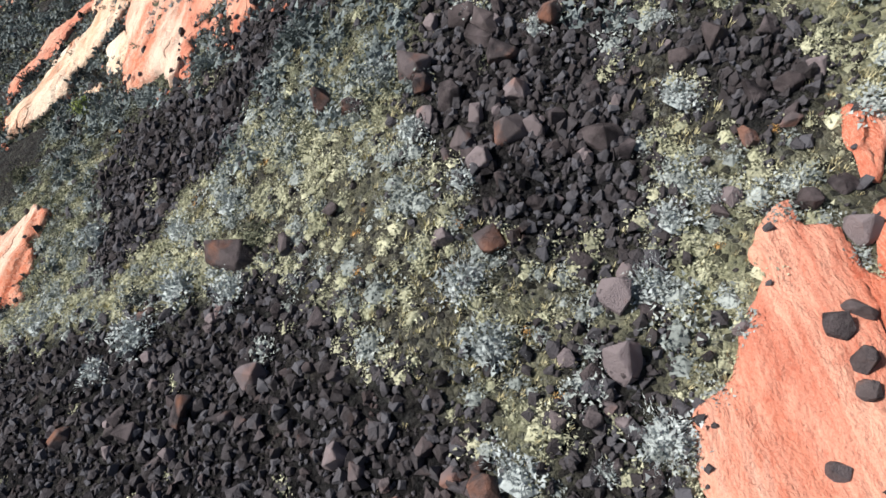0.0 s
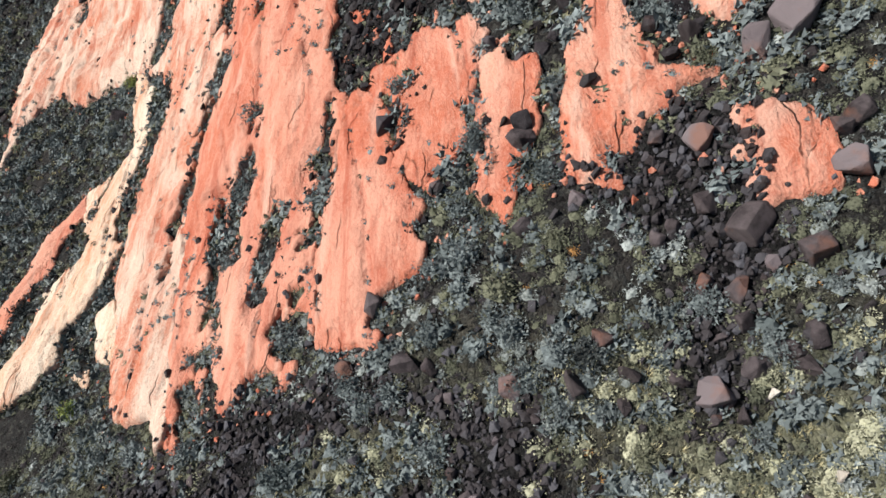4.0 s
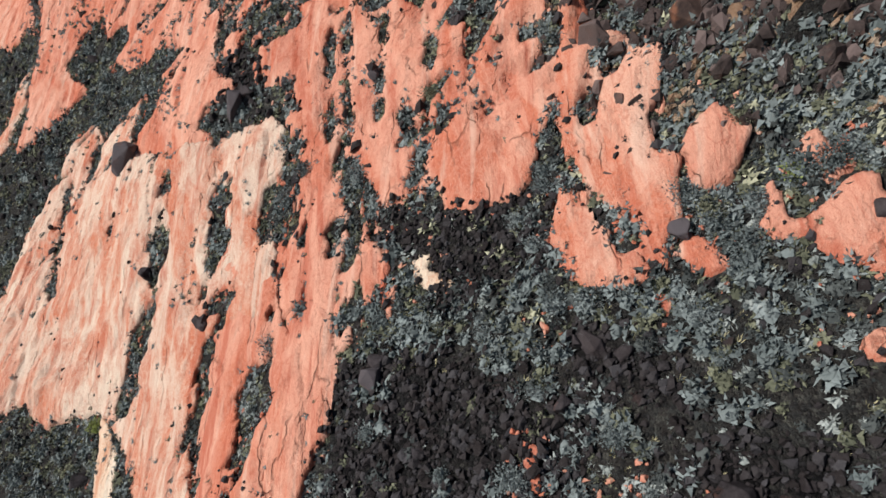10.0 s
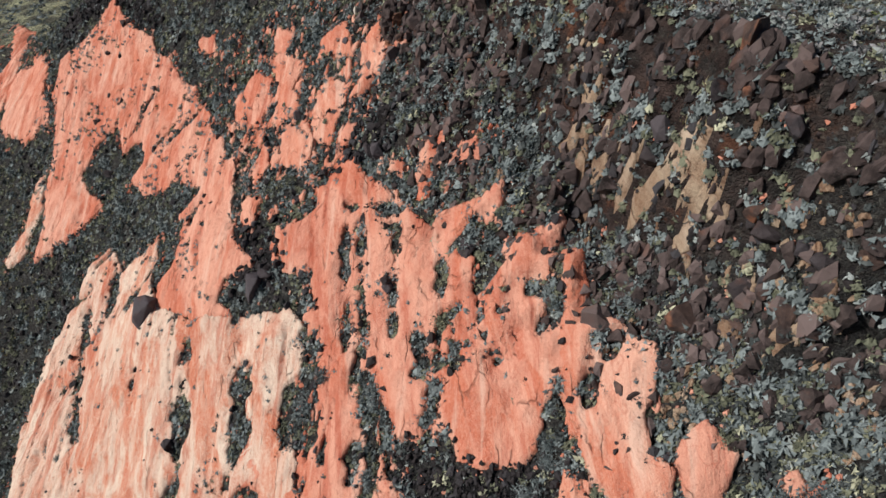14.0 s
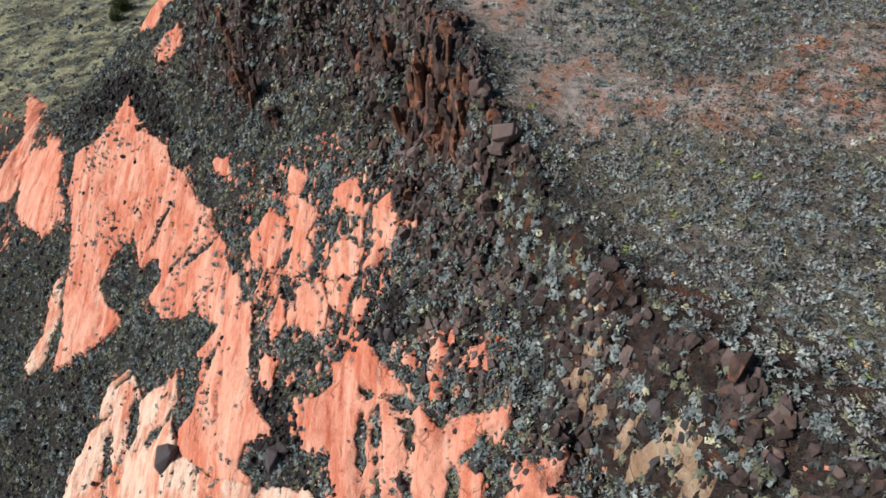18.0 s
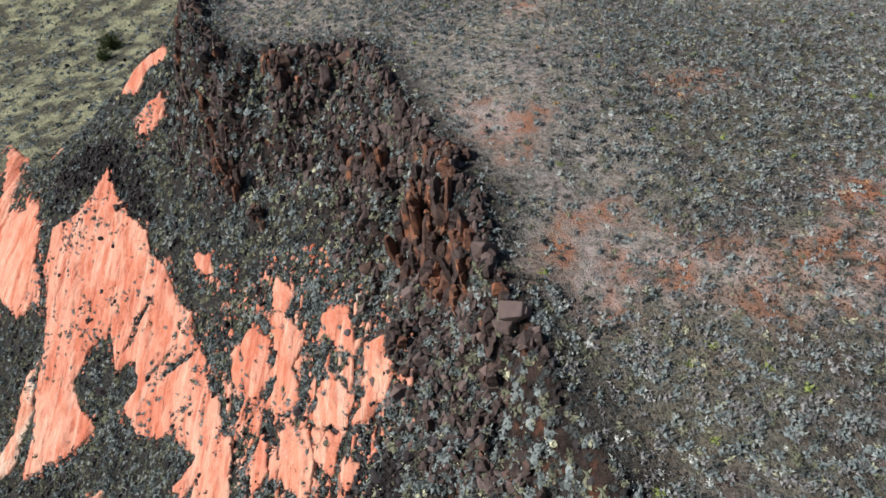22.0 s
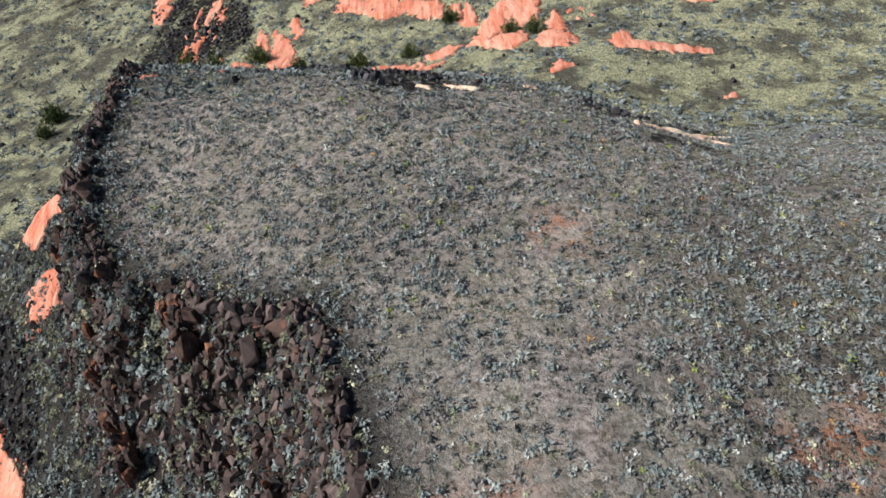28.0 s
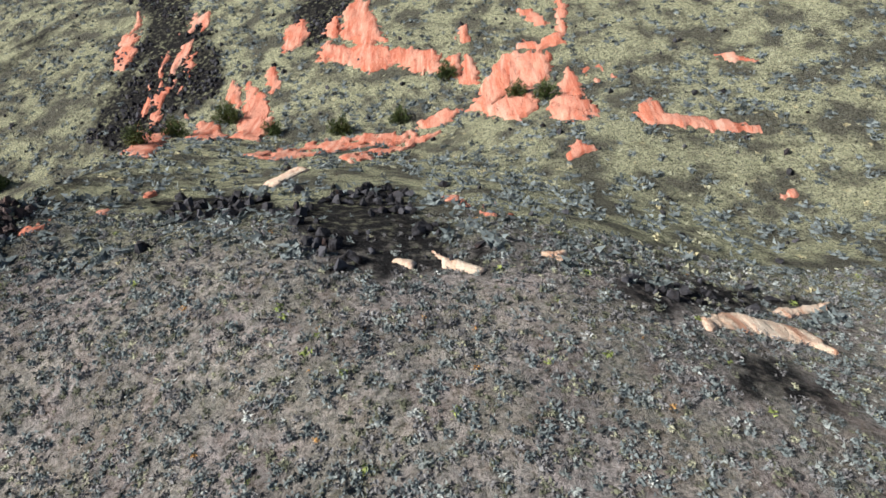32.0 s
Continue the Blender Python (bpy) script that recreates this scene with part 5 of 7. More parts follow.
outcrop(M_RED, [(-30.9, 91.8), (-28, 92.5), (-26.7, 89.3), (-29.4, 88.5)], 0.35, 0.512, 0.2, 0.05, BROKEN)
outcrop(M_RED, [(-35.1, 98.3), (-34.6, 101), (-29.5, 99.3), (-28.4, 97.6), (-31.3, 98), (-32.1, 95.5)], 0.35, 0.516, 0.2, 0.05, BROKEN)
outcrop(M_RED, [(-46.9, 105.3), (-44.9, 105.9), (-43, 102.3)], 0.3, 0.520, 0.2, 0, BROKEN)
outcrop(M_RED, [(-52.5, 104.4), (-52.3, 107.9), (-49.1, 103.9), (-51.1, 103)], 0.3, 0.524, 0.2, 0, BROKEN)
outcrop(M_RED, [(-58.4, 105.7), (-57.5, 106.7), (-55.9, 103)], 0.3, 0.528, 0.2, 0, BROKEN)
outcrop(M_RED, [(-25.4, 141.8), (-26.9, 152), (-27.4, 158.2), (-24.1, 153.8), (-21.4, 147), (-21.7, 140.1)], 1, 0.432, 0.35, 0, FAR)
outcrop(M_RED, [(-29.7, 154.1), (-30.5, 160.4), (-28.8, 157.8), (-27.1, 151.8)], 0.8, 0.436, 0.35, 0, FAR)
outcrop(M_RED, [(-31, 142), (-33, 150.3), (-29.6, 148.6), (-26.1, 142), (-26.8, 138.4)], 0.8, 0.440, 0.35, 0, FAR)
outcrop(M_RED, [(-32.2, 129.5), (-41.6, 147.4), (-35.5, 143.5), (-37.3, 151.4), (-32.3, 138.8), (-26.6, 124.3)], 0.9, 0.400, 0.35, 0.05, FAR)
outcrop(M_RED, [(-17, 159.7), (-16.7, 164.2), (-12.3, 161.4), (-9.9, 162.7), (-6.3, 158.8), (-3.9, 158.6), (0.3, 156.7), (1.5, 152.1), (-1.4, 152.5), (-5.3, 155.5), (-9.3, 154.8), (-13.8, 158.7)], 1, 0.404, 0.4, 0.05, FAR)
outcrop(M_RED, [(-14, 165.2), (-13.9, 173), (-11.8, 175.5), (-8.7, 166.2), (-7.1, 161.1), (-10.7, 161.7)], 1, 0.458, 0.4, 0, FAR)
outcrop(M_RED, [(-23, 163.6), (-23.3, 169.8), (-20.6, 171.6), (-19.3, 166.9), (-21.3, 163.6)], 0.9, 0.412, 0.4, 0.1, FAR)
outcrop(M_RED, [(-17.2, 165.2), (-16.7, 169.4), (-14.8, 170.3), (-14.2, 165)], 0.8, 0.416, 0.4, 0.1, FAR)
outcrop(M_RED, [(7.3, 148.7), (9.1, 152), (12.7, 151.7), (14.8, 149.6), (14.2, 144.7), (11.8, 142.9), (9.2, 143.5), (6.3, 140.8), (4.2, 141.9)], 1, 0.520, 0.4, 0, FAR)
outcrop(M_RED, [(1.9, 154.6), (3.3, 155), (3.7, 148.8), (2.4, 149.9)], 0.7, 0.424, 0.35, 0, FAR)
outcrop(M_RED, [(4.2, 154.7), (5.6, 152), (5.8, 147.3), (3.7, 148.1)], 0.7, 0.428, 0.35, 0, FAR)
outcrop(M_RED, [(5.7, 141.4), (9.1, 142.7), (12, 141.9), (12, 137.8), (9.7, 135.6), (6.2, 139.3)], 0.8, 0.432, 0.35, 0.05, FAR)
outcrop(M_RED, [(12.9, 137.3), (14.4, 140), (16, 140.1), (17.9, 136.2), (18, 133.8), (15.4, 133.1), (13.5, 134.4)], 0.8, 0.436, 0.35, 0, FAR)
outcrop(M_RED, [(14.5, 141.1), (16.6, 146.3), (17.4, 144.3), (17.2, 139), (15.2, 139.1)], 0.7, 0.440, 0.35, 0.1, FAR)
outcrop(M_RED, [(21.7, 134), (24.1, 137.2), (24.9, 133.1), (28.6, 132.1), (33.7, 130.2), (33.2, 129.5), (30.7, 129.6), (26.4, 130.7), (22.5, 131.2)], 0.7, 0.400, 0.35, 0.08, FAR)
outcrop(M_RED, [(-2.2, 141.3), (1.6, 143), (3.8, 142), (1.6, 139.5), (-1.8, 139.8)], 0.6, 0.354, 0.35, 0.1, FAR)
outcrop(M_RED, [(-20, 130.5), (-17, 139.3), (-8.7, 140.1), (-1.8, 139.6), (-1.7, 137.4), (-9.3, 134.3), (-16.5, 128.5)], 0.5, 0.358, 0.3, 0.5, FAR, fine=0.6)
outcrop(M_RED, [(-9.4, 128), (-4.4, 137.1), (0.9, 137.7), (-4.6, 131.9), (-7.5, 123.8)], 0.5, 0.362, 0.3, 0.5, FAR, fine=0.6)
outcrop(M_RED, [(10.2, 154.2), (14.4, 153.4), (16.3, 154.8), (17.5, 164.2), (18.7, 163.9), (17.3, 152.4), (14.1, 151.2)], 0.9, 0.366, 0.4, 0.3, FAR)
outcrop(M_RED, [(12, 162.2), (13.7, 161.9), (15.7, 157.2), (14, 157.1)], 0.8, 0.370, 0.4, 0.15, FAR)
outcrop(M_RED, [(33.5, 144.4), (35.6, 144.5), (37.4, 142.1), (34.4, 142.6)], 0.7, 0.374, 0.4, 0.3, FAR)
outcrop(M_RED, [(3.6, 160.5), (4.6, 161.1), (4.7, 156.5), (3.5, 157.6)], 0.7, 0.378, 0.4, 0.1, FAR)
outcrop(M_RED, [(-52.3, 168), (-54.2, 176.7), (-52.8, 179.7), (-54, 185.8), (-51.9, 181.3), (-50, 171.8), (-49.9, 166.8)], 0.9, 0.382, 0.4, 0.35, FAR)
outcrop(M_RED, [(-25.1, 159.2), (-24.1, 161.8), (-21.9, 155.6), (-23.2, 154.4)], 0.8, 0.386, 0.4, 0.2, FAR)
outcrop(M_RED, [(13.1, 126.5), (14.7, 129.2), (16, 126.7), (13.5, 125.3)], 0.6, 0.340, 0.35, 0.3, FAR)
outcrop(M_RED, [(31.5, 119.6), (33.2, 121.1), (33.1, 119.4)], 0.5, 0.300, 0.3, 0.2, FAR)
outcrop(M_RED, [(-22.3, 102.5), (-21.9, 104.2), (-21.4, 103.3)], 0.5, 0.304, 0.3, 0.2, FAR)
outcrop(M_RED, [(-19.7, 104.3), (-19.8, 106.4), (-19, 104.3)], 0.5, 0.308, 0.3, 0.2, FAR)
outcrop(M_RED, [(-19.3, 109.4), (-19.6, 112.2), (-18.6, 109.3)], 0.5, 0.312, 0.3, 0.2, FAR)
outcrop(M_RED, [(-41.9, 149.8), (-44.1, 157.8), (-43.6, 168.5), (-41.2, 180.9), (-37.9, 179.8), (-37.7, 164), (-38.3, 156.3), (-35, 151.3)], 1, 0.366, 0.4, 0.75, FAR)
outcrop(M_RED, [(18.2, 145.4), (20.2, 145.6), (21.6, 142.8), (18.7, 141.2)], 0.8, 0.370, 0.4, 0.5, FAR)
outcrop(M_RED, [(0.9, 111.7), (4, 110.1), (6, 107.1), (3.7, 105.7)], 0.5, 0.324, 0.3, 0.6, FAR)
outcrop(M_CREAM, [(13.2, 96.2), (16, 98), (18.3, 97.9), (20.1, 97.3), (19.9, 95.2), (19.1, 95.9), (17.1, 96.1), (15, 96.2), (13.1, 95.3)], 0.3, 0.428, 0.18, 0.1, CREAM)
outcrop(M_CREAM, [(17.5, 98.8), (20.7, 100.2), (23.8, 101.2), (23.1, 100.5), (20.2, 99.2)], 0.3, 0.332, 0.18, 0.3, CREAM)
outcrop(M_CREAM, [(-12.8, 114.7), (-12, 122.5), (-10.4, 119.9), (-11.4, 112.8)], 0.4, 0.336, 0.2, 0.1, CREAM)
outcrop(M_CREAM, [(-1.4, 99.3), (-0.4, 99.3), (-0.5, 98.7)], 0.3, 0.340, 0.18, 0.2, CREAM)
outcrop(M_CREAM, [(0.3, 100.8), (1.5, 99.5), (3.1, 98.5), (2.8, 98), (1.2, 98.9)], 0.3, 0.300, 0.18, 0.3, CREAM)
outcrop(M_CREAM, [(6.4, 100.5), (7.6, 101.2), (7.2, 100.2)], 0.3, 0.304, 0.18, 0.3, CREAM)
outcrop(M_TUFF, [(5.22, 45.25), (5.84, 44.5), (6.66, 42.79), (6.66, 42.32), (6.04, 43.34), (5.35, 44.52)], 0.8, 0.550, 0.1, 0.7, TUFF, fine=0.4)
outcrop(M_TUFF, [(7.18, 41.81), (7.64, 41.55), (8.77, 39.84), (8.95, 39.46), (8.35, 40.08), (7.57, 40.91)], 0.8, 0.560, 0.1, 0.7, TUFF, fine=0.4)
outcrop(M_TUFF, [(9.67, 38.42), (10.1, 37.94), (10.72, 36.98), (10.71, 36.75), (10.27, 37.41), (9.79, 38.06)], 0.8, 0.570, 0.1, 0.7, TUFF, fine=0.4)
outcrop(M_TUFF, [(8.21, 39.8), (8.64, 39.39), (9.1, 38.54), (8.93, 38.51), (8.49, 39.2)], 0.8, 0.580, 0.1, 0.7, TUFF, fine=0.4)
outcrop(M_TUFF, [(10.13, 37.15), (10.63, 36.55), (11.33, 35.86), (10.99, 35.74), (10.28, 36.26)], 0.8, 0.590, 0.1, 0.7, TUFF, fine=0.4)
outcrop(M_TUFF, [(9.19, 37.39), (9.8, 36.79), (9.97, 36.18), (9.38, 36.73)], 0.8, 0.600, 0.1, 0.7, TUFF, fine=0.4)
outcrop(M_TUFF, [(4.99, 44.85), (5.67, 44.31), (6.72, 42.67), (6.67, 42.38), (5.89, 43.33)], 0.8, 0.610, 0.1, 0.7, TUFF, fine=0.4)
outcrop(M_TUFF, [(7.21, 41.64), (7.71, 41.08), (7.68, 40.82), (7.1, 41.57)], 0.8, 0.620, 0.1, 0.7, TUFF, fine=0.4)
outcrop(M_TUFF, [(8.11, 40.44), (8.81, 39.72), (8.93, 39.36), (8.44, 39.8)], 0.8, 0.630, 0.1, 0.7, TUFF, fine=0.4)
outcrop(M_PINK, [(-15.8, 67.9), (-2.15, 57.39), (-3.92, 54.22), (-6.46, 53.05), (-9.43, 53.68), (-14.11, 59.6)], 0.4, 0.120, 0.16, 0.82, BROKEN, fine=0.36)
outcrop(M_PINK, [(-16.1, 68.2), (-2.37, 59.6), (-1.6, 55.47), (-3.52, 53.5), (-5.44, 51.69), (-11.56, 54.41), (-14.8, 61.2)], 0.4, 0.124, 0.16, 0.77, BROKEN, fine=0.36)
outcrop(M_RED, [(-7.75, 53.04), (2.38, 48.62), (2.29, 46.26), (-6.55, 48.98)], 0.4, 0.128, 0.12, 0.82, BROKEN, fine=0.36)
outcrop(M_RED, [(-5.91, 42.89), (-1.5, 40.15), (-1.19, 33.35), (-5.35, 34.52)], 0.4, 0.132, 0.12, 0.77, BROKEN, fine=0.36)
outcrop(M_RED, [(-6.87, 45.59), (-3.17, 41.94), (-0.87, 34.77), (-2.34, 32.8), (-2.66, 30.11), (-4.17, 28.01), (-5.42, 27.85), (-5.76, 33.07), (-6.22, 38.47)], 0.4, 0.136, 0.12, 0.75, BROKEN, fine=0.36)
outcrop(M_RED, [(0.09, 46.37), (4.95, 42.51), (4.55, 37.51), (2.26, 40.21), (0.8, 42.77)], 0.4, 0.140, 0.12, 0.79, BROKEN, fine=0.36)
outcrop(M_RED, [(-2.07, 23.44), (1.44, 21.71), (1.19, 17.36), (0.55, 16.67), (-0.81, 17.91), (-1.26, 21.18)], 0.4, 0.144, 0.09, 0.79, BROKEN, fine=0.36)
outcrop(M_RED, [(-3.21, 27.74), (-0.32, 26.1), (1.57, 23.42), (1.39, 21.63), (-0.49, 22.3), (-2.82, 24.11)], 0.4, 0.148, 0.09, 0.97, BROKEN, fine=0.36)
outcrop(M_RED, [(1.7, 26.62), (4.9, 26.29), (5.79, 24.84), (3.48, 24.14), (1.64, 24.52)], 0.4, 0.152, 0.09, 0.94, BROKEN, fine=0.36)
outcrop(M_RED, [(-8.4, 18.95), (-2.84, 16.08), (-2.61, 14.13), (-5.4, 14.11), (-6.74, 13.88)], 0.4, 0.156, 0.09, 0.79, BROKEN, fine=0.36)
outcrop(M_PINK, [(-19.3, 71.8), (-8.7, 67.3), (-2.5, 60.7), (-1.8, 56.26), (-15.3, 60.8)], 0.4, 0.160, 0.16, 0.90, BROKEN, fine=0.36)
outcrop(M_RED, [(-63.6, 99.7), (-62.9, 112.3), (-47.3, 94.2), (-38.6, 76.5), (-51.6, 80.7), (-57.2, 86)], 0.4, 0.164, 0.16, 0.90, BROKEN, fine=0.36)
outcrop(M_RED, [(6.73, 37.95), (7.57, 36.23), (7.36, 33.57), (6.6, 34.39)], 0.4, 0.168, 0.12, 0.82, BROKEN, fine=0.36)
outcrop(M_RED, [(8.96, 33.1), (10.21, 33.48), (11.3, 32.09), (11.29, 30.67), (8.75, 31.3)], 0.4, 0.172, 0.12, 0.86, BROKEN, fine=0.36)
outcrop(M_RED, [(-9.26, 51.01), (-6.28, 51.67), (-1.78, 48.06), (0.34, 45.2), (-1.7, 45.82), (-5.8, 47.64), (-8.22, 46.78)], 0.4, 0.176, 0.12, 0.71, BROKEN, fine=0.36)


# ---- boulders ----
rng = np.random.RandomState(7)
BOULDER_MESHES = []
for k in range(10):
    bv, bf = rock_shape(200 + k, 14 + k % 5, 0.07, (1.1, 0.85 + 0.04 * (k % 4), 0.72 + 0.06 * (k % 3)))
    BOULDER_MESHES.append(fast_mesh("boulder", bv, bf, M_BOULDER))
DARK_MESHES = [me.copy() for me in BOULDER_MESHES]
for me in DARK_MESHES:
    me.materials[0] = M_DARKROCK
BIG = "large angular dark basalt boulder with rusty faces"
MID = "dark angular basalt boulder lying on the scree"


def boulder(x, y, wide, sink=0.25):
    """One loose block; wide is its longest width in metres."""
    z = float(surface(np.array([x]), np.array([y]))[0])
    r = wide / 2
    steep = min(1.2, float(np.hypot(*gradient(np.array([x]), np.array([y]))[0])))
    m = pose(x, y, z + r * (0.6 * (1 - 2 * sink) - 0.45 * steep), rng.uniform(-25, 25), rng.uniform(-40, -5), rng.uniform(0, 360)) @ Matrix.Diagonal((r, r, r * rng.uniform(0.9, 1.25), 1))
    ob = new("boulder", (DARK_MESHES if y > 18 else BOULDER_MESHES)[rng.randint(len(BOULDER_MESHES))])
    ob.matrix_world = m
    return tagged(ob, BIG if wide > 0.9 else MID, "boulder", "basalt boulders")


for x, y, wide in ((-3.83, 7.51, 1.11), (2.40, 5.20, 0.67), (1.26, 8.79, 0.56), (1.43, 7.97, 0.53), (-0.39, 9.64, 0.60), (0.52, 8.56, 0.47), (-0.23, 8.82, 0.48), (0.59, 7.66, 0.54), (0.29, 8.16, 0.55), (-1.70, 9.59, 0.52), (-2.43, 10.11, 0.71), (0.66, 10.20, 0.65), (0.71, 6.22, 0.54), (-0.03, 6.35, 0.43), (-3.00, 5.15, 0.65), (-1.95, 5.76, 0.52), (1.91, 4.15, 0.39), (2.35, 4.18, 0.42), (1.78, 3.66, 0.48), (1.64, 4.42, 0.33), (1.42, 3.61, 0.34), (2.18, 3.56, 0.30),):
    boulder(x, y, wide * 1.08)
for x, y, wide in ((0.22, 3.56, 0.32), (-0.25, 3.59, 0.33), (0.11, 3.18, 0.35), (2.43, 2.90, 0.38), (-1.18, 3.43, 0.37), (0.42, 3.20, 0.28), (4.91, 6.05, 0.52), (5.35, 6.19, 0.40), (5.28, 5.49, 0.56), (4.85, 4.34, 0.39), (4.56, 4.17, 0.47), (4.69, 3.73, 0.37), (4.60, 3.40, 0.30), (4.12, 2.69, 0.32), (4.63, 7.88, 0.66), (5.10, 7.89, 0.49), (3.74, 8.76, 0.44), (4.23, 8.85, 0.52), (4.44, 7.15, 0.40), (4.98, 7.23, 0.39), (5.48, 8.06, 0.45), (4.05, 6.32, 0.38),):
    boulder(x, y, wide * 1.08)
for x, y, wide in ((3.83, 6.12, 0.31), (5.07, 8.83, 0.51), (2.56, 5.53, 0.38), (2.77, 4.93, 0.33), (3.73, 4.46, 0.27), (2.19, 7.44, 0.30), (1.75, 7.60, 0.35), (2.18, 7.82, 0.26), (1.43, 6.73, 0.34), (-1.90, 7.65, 0.38), (-2.75, 7.37, 0.44), (-1.58, 4.79, 0.33), (-2.00, 5.04, 0.29), (-4.33, 4.24, 0.39), (-3.05, 4.42, 0.34), (-2.41, 5.05, 0.30), (-6.70, 4.92, 0.49),):
    boulder(x, y, wide * 1.08)
for x, y, wide in ((-1.26, 15.23, 0.65), (-1.77, 13.97, 0.63), (-0.48, 13.70, 0.83), (0.09, 13.51, 0.47), (1.67, 12.77, 0.67), (2.73, 12.55, 0.73), (3.68, 12.55, 0.56), (3.25, 13.14, 0.53), (5.11, 13.87, 0.47), (5.70, 13.60, 0.61), (5.66, 13.08, 0.55), (5.03, 12.05, 0.78), (5.72, 12.38, 0.58), (6.26, 12.64, 0.63), (6.48, 12.27, 0.57), (6.76, 12.72, 0.57), (5.36, 15.26, 0.65), (6.29, 13.99, 0.40), (5.47, 16.40, 0.78), (4.67, 16.73, 0.46), (6.98, 13.93, 0.74), (3.05, 15.99, 0.53),):
    boulder(x, y, wide * 1.08)
for x, y, wide in ((4.74, 14.94, 0.43), (4.42, 14.72, 0.43), (2.02, 15.71, 0.54), (2.08, 17.87, 0.71), (0.15, 17.48, 0.40), (-1.17, 18.83, 0.36), (-1.14, 19.77, 0.75), (7.66, 15.25, 0.80), (7.65, 15.87, 0.51), (7.92, 16.08, 0.71), (4.45, 12.39, 0.40), (3.53, 12.11, 0.41), (5.45, 11.74, 0.43), (6.12, 10.39, 0.40), (0.75, 10.48, 0.76), (-0.18, 10.90, 0.42), (0.86, 11.09, 0.41), (2.67, 10.40, 0.44), (3.45, 10.14, 0.47), (6.60, 9.92, 0.51), (6.06, 14.73, 1.09),):
    boulder(x, y, wide * 1.08)
for x, y, wide in ((4.26, 21.88, 1.07), (4.58, 22.30, 0.54), (5.00, 19.88, 0.54), (4.85, 19.14, 0.63), (5.34, 19.38, 0.94), (5.46, 18.70, 0.71), (5.14, 18.34, 0.51), (5.77, 18.80, 0.45), (7.34, 17.98, 1.20), (6.58, 17.88, 0.85), (6.61, 23.26, 0.87), (7.32, 22.45, 1.43), (7.49, 24.17, 0.82), (6.24, 24.44, 0.74), (6.85, 24.13, 0.54), (7.59, 23.22, 0.84), (8.47, 23.70, 0.67), (8.76, 23.07, 0.86), (8.24, 22.36, 0.79), (8.00, 21.39, 0.61), (7.86, 20.97, 0.56), (8.07, 23.19, 0.55),):
    boulder(x, y, wide * 1.08)
for x, y, wide in ((8.53, 24.76, 0.58), (8.89, 23.84, 0.50), (6.85, 22.34, 0.44), (3.01, 20.08, 0.47), (2.67, 19.91, 0.53), (3.23, 20.79, 0.71), (1.50, 20.72, 0.50), (2.23, 19.98, 0.42), (2.13, 18.15, 0.67), (-1.02, 23.95, 0.59), (-0.12, 24.39, 0.32), (-9.46, 36.38, 0.75), (-5.99, 21.98, 0.65), (0.03, 28.30, 0.57),):
    boulder(x, y, wide * 1.08)
for x, y, wide in ((7.06, 32.15, 0.88), (-14.32, 41.04, 1.30), (-18.13, 49.51, 2.05), (-9.35, 47.10, 1.57), (-9.54, 36.48, 0.86), (5.34, 29.47, 0.58), (3.76, 28.54, 0.58), (-2.07, 30.91, 0.53), (10.77, 30.86, 0.59), (-2.26, 43.74, 0.73), (8.24, 25.89, 0.47),):
    boulder(x, y, wide * 1.08)
for x, y, wide in ((1.27, 43.61, 0.93), (-2.29, 43.91, 0.70), (-9.59, 46.90, 1.75), (-7.70, 50.97, 0.76), (-3.54, 51.21, 1.29), (-2.48, 51.12, 0.84), (-9.83, 36.66, 0.76), (9.68, 38.35, 0.92), (9.44, 37.84, 0.97), (8.44, 41.29, 0.95), (9.78, 39.42, 0.86), (7.32, 42.15, 0.89), (7.48, 42.41, 0.87), (10.59, 36.80, 0.85), (10.27, 37.42, 0.73),):
    boulder(x, y, wide * 1.08)
for x, y, wide in ((-8.69, 58.36, 0.82), (-6.02, 55.82, 0.76), (-3.08, 51.05, 1.23), (-3.90, 51.24, 0.93), (-7.64, 50.77, 0.65), (-0.47, 53.16, 0.91), (-31.07, 72.60, 0.53), (-30.22, 78.59, 0.44), (-32.01, 80.02, 0.45), (-36.97, 78.78, 0.47), (-35.10, 83.88, 0.47), (-30.02, 82.16, 0.79),):
    boulder(x, y, wide * 1.08)
for x, y, wide in ((-30.65, 82.05, 0.82), (-32.12, 80.13, 0.61), (-30.13, 78.51, 0.40), (-31.47, 72.76, 0.67), (-37.02, 78.78, 0.53), (-35.22, 83.94, 0.54), (-5.68, 61.12, 0.57), (-8.68, 57.99, 0.94),):
    boulder(x, y, wide * 1.08)

# loose blocks on the steep scree and under the rim
bx, by = rng.uniform(-30, 13, 9000), rng.uniform(2, 92, 9000)
rim_d = edge_distance(bx, by, RIM, closed=False)
chance = 0.10 * scree_amount(bx, by) + 0.22 * ease(-9, -2, rim_d) * (by > 40) + 0.015 + 0.30 * ease(6, 9, bx) * ease(30, 20, by)
keep = (rng.uniform(size=9000) < chance) & (rim_d < -0.8) & ~on_rock(bx, by, -0.2)
bx, by = bx[keep][:115], by[keep][:115]
for x, y in zip(bx, by):
    boulder(x, y, float(np.clip(0.30 + 0.35 * rng.gamma(1.6), 0.35, 1.3)) * (0.75 if y < 14 else 1.0))

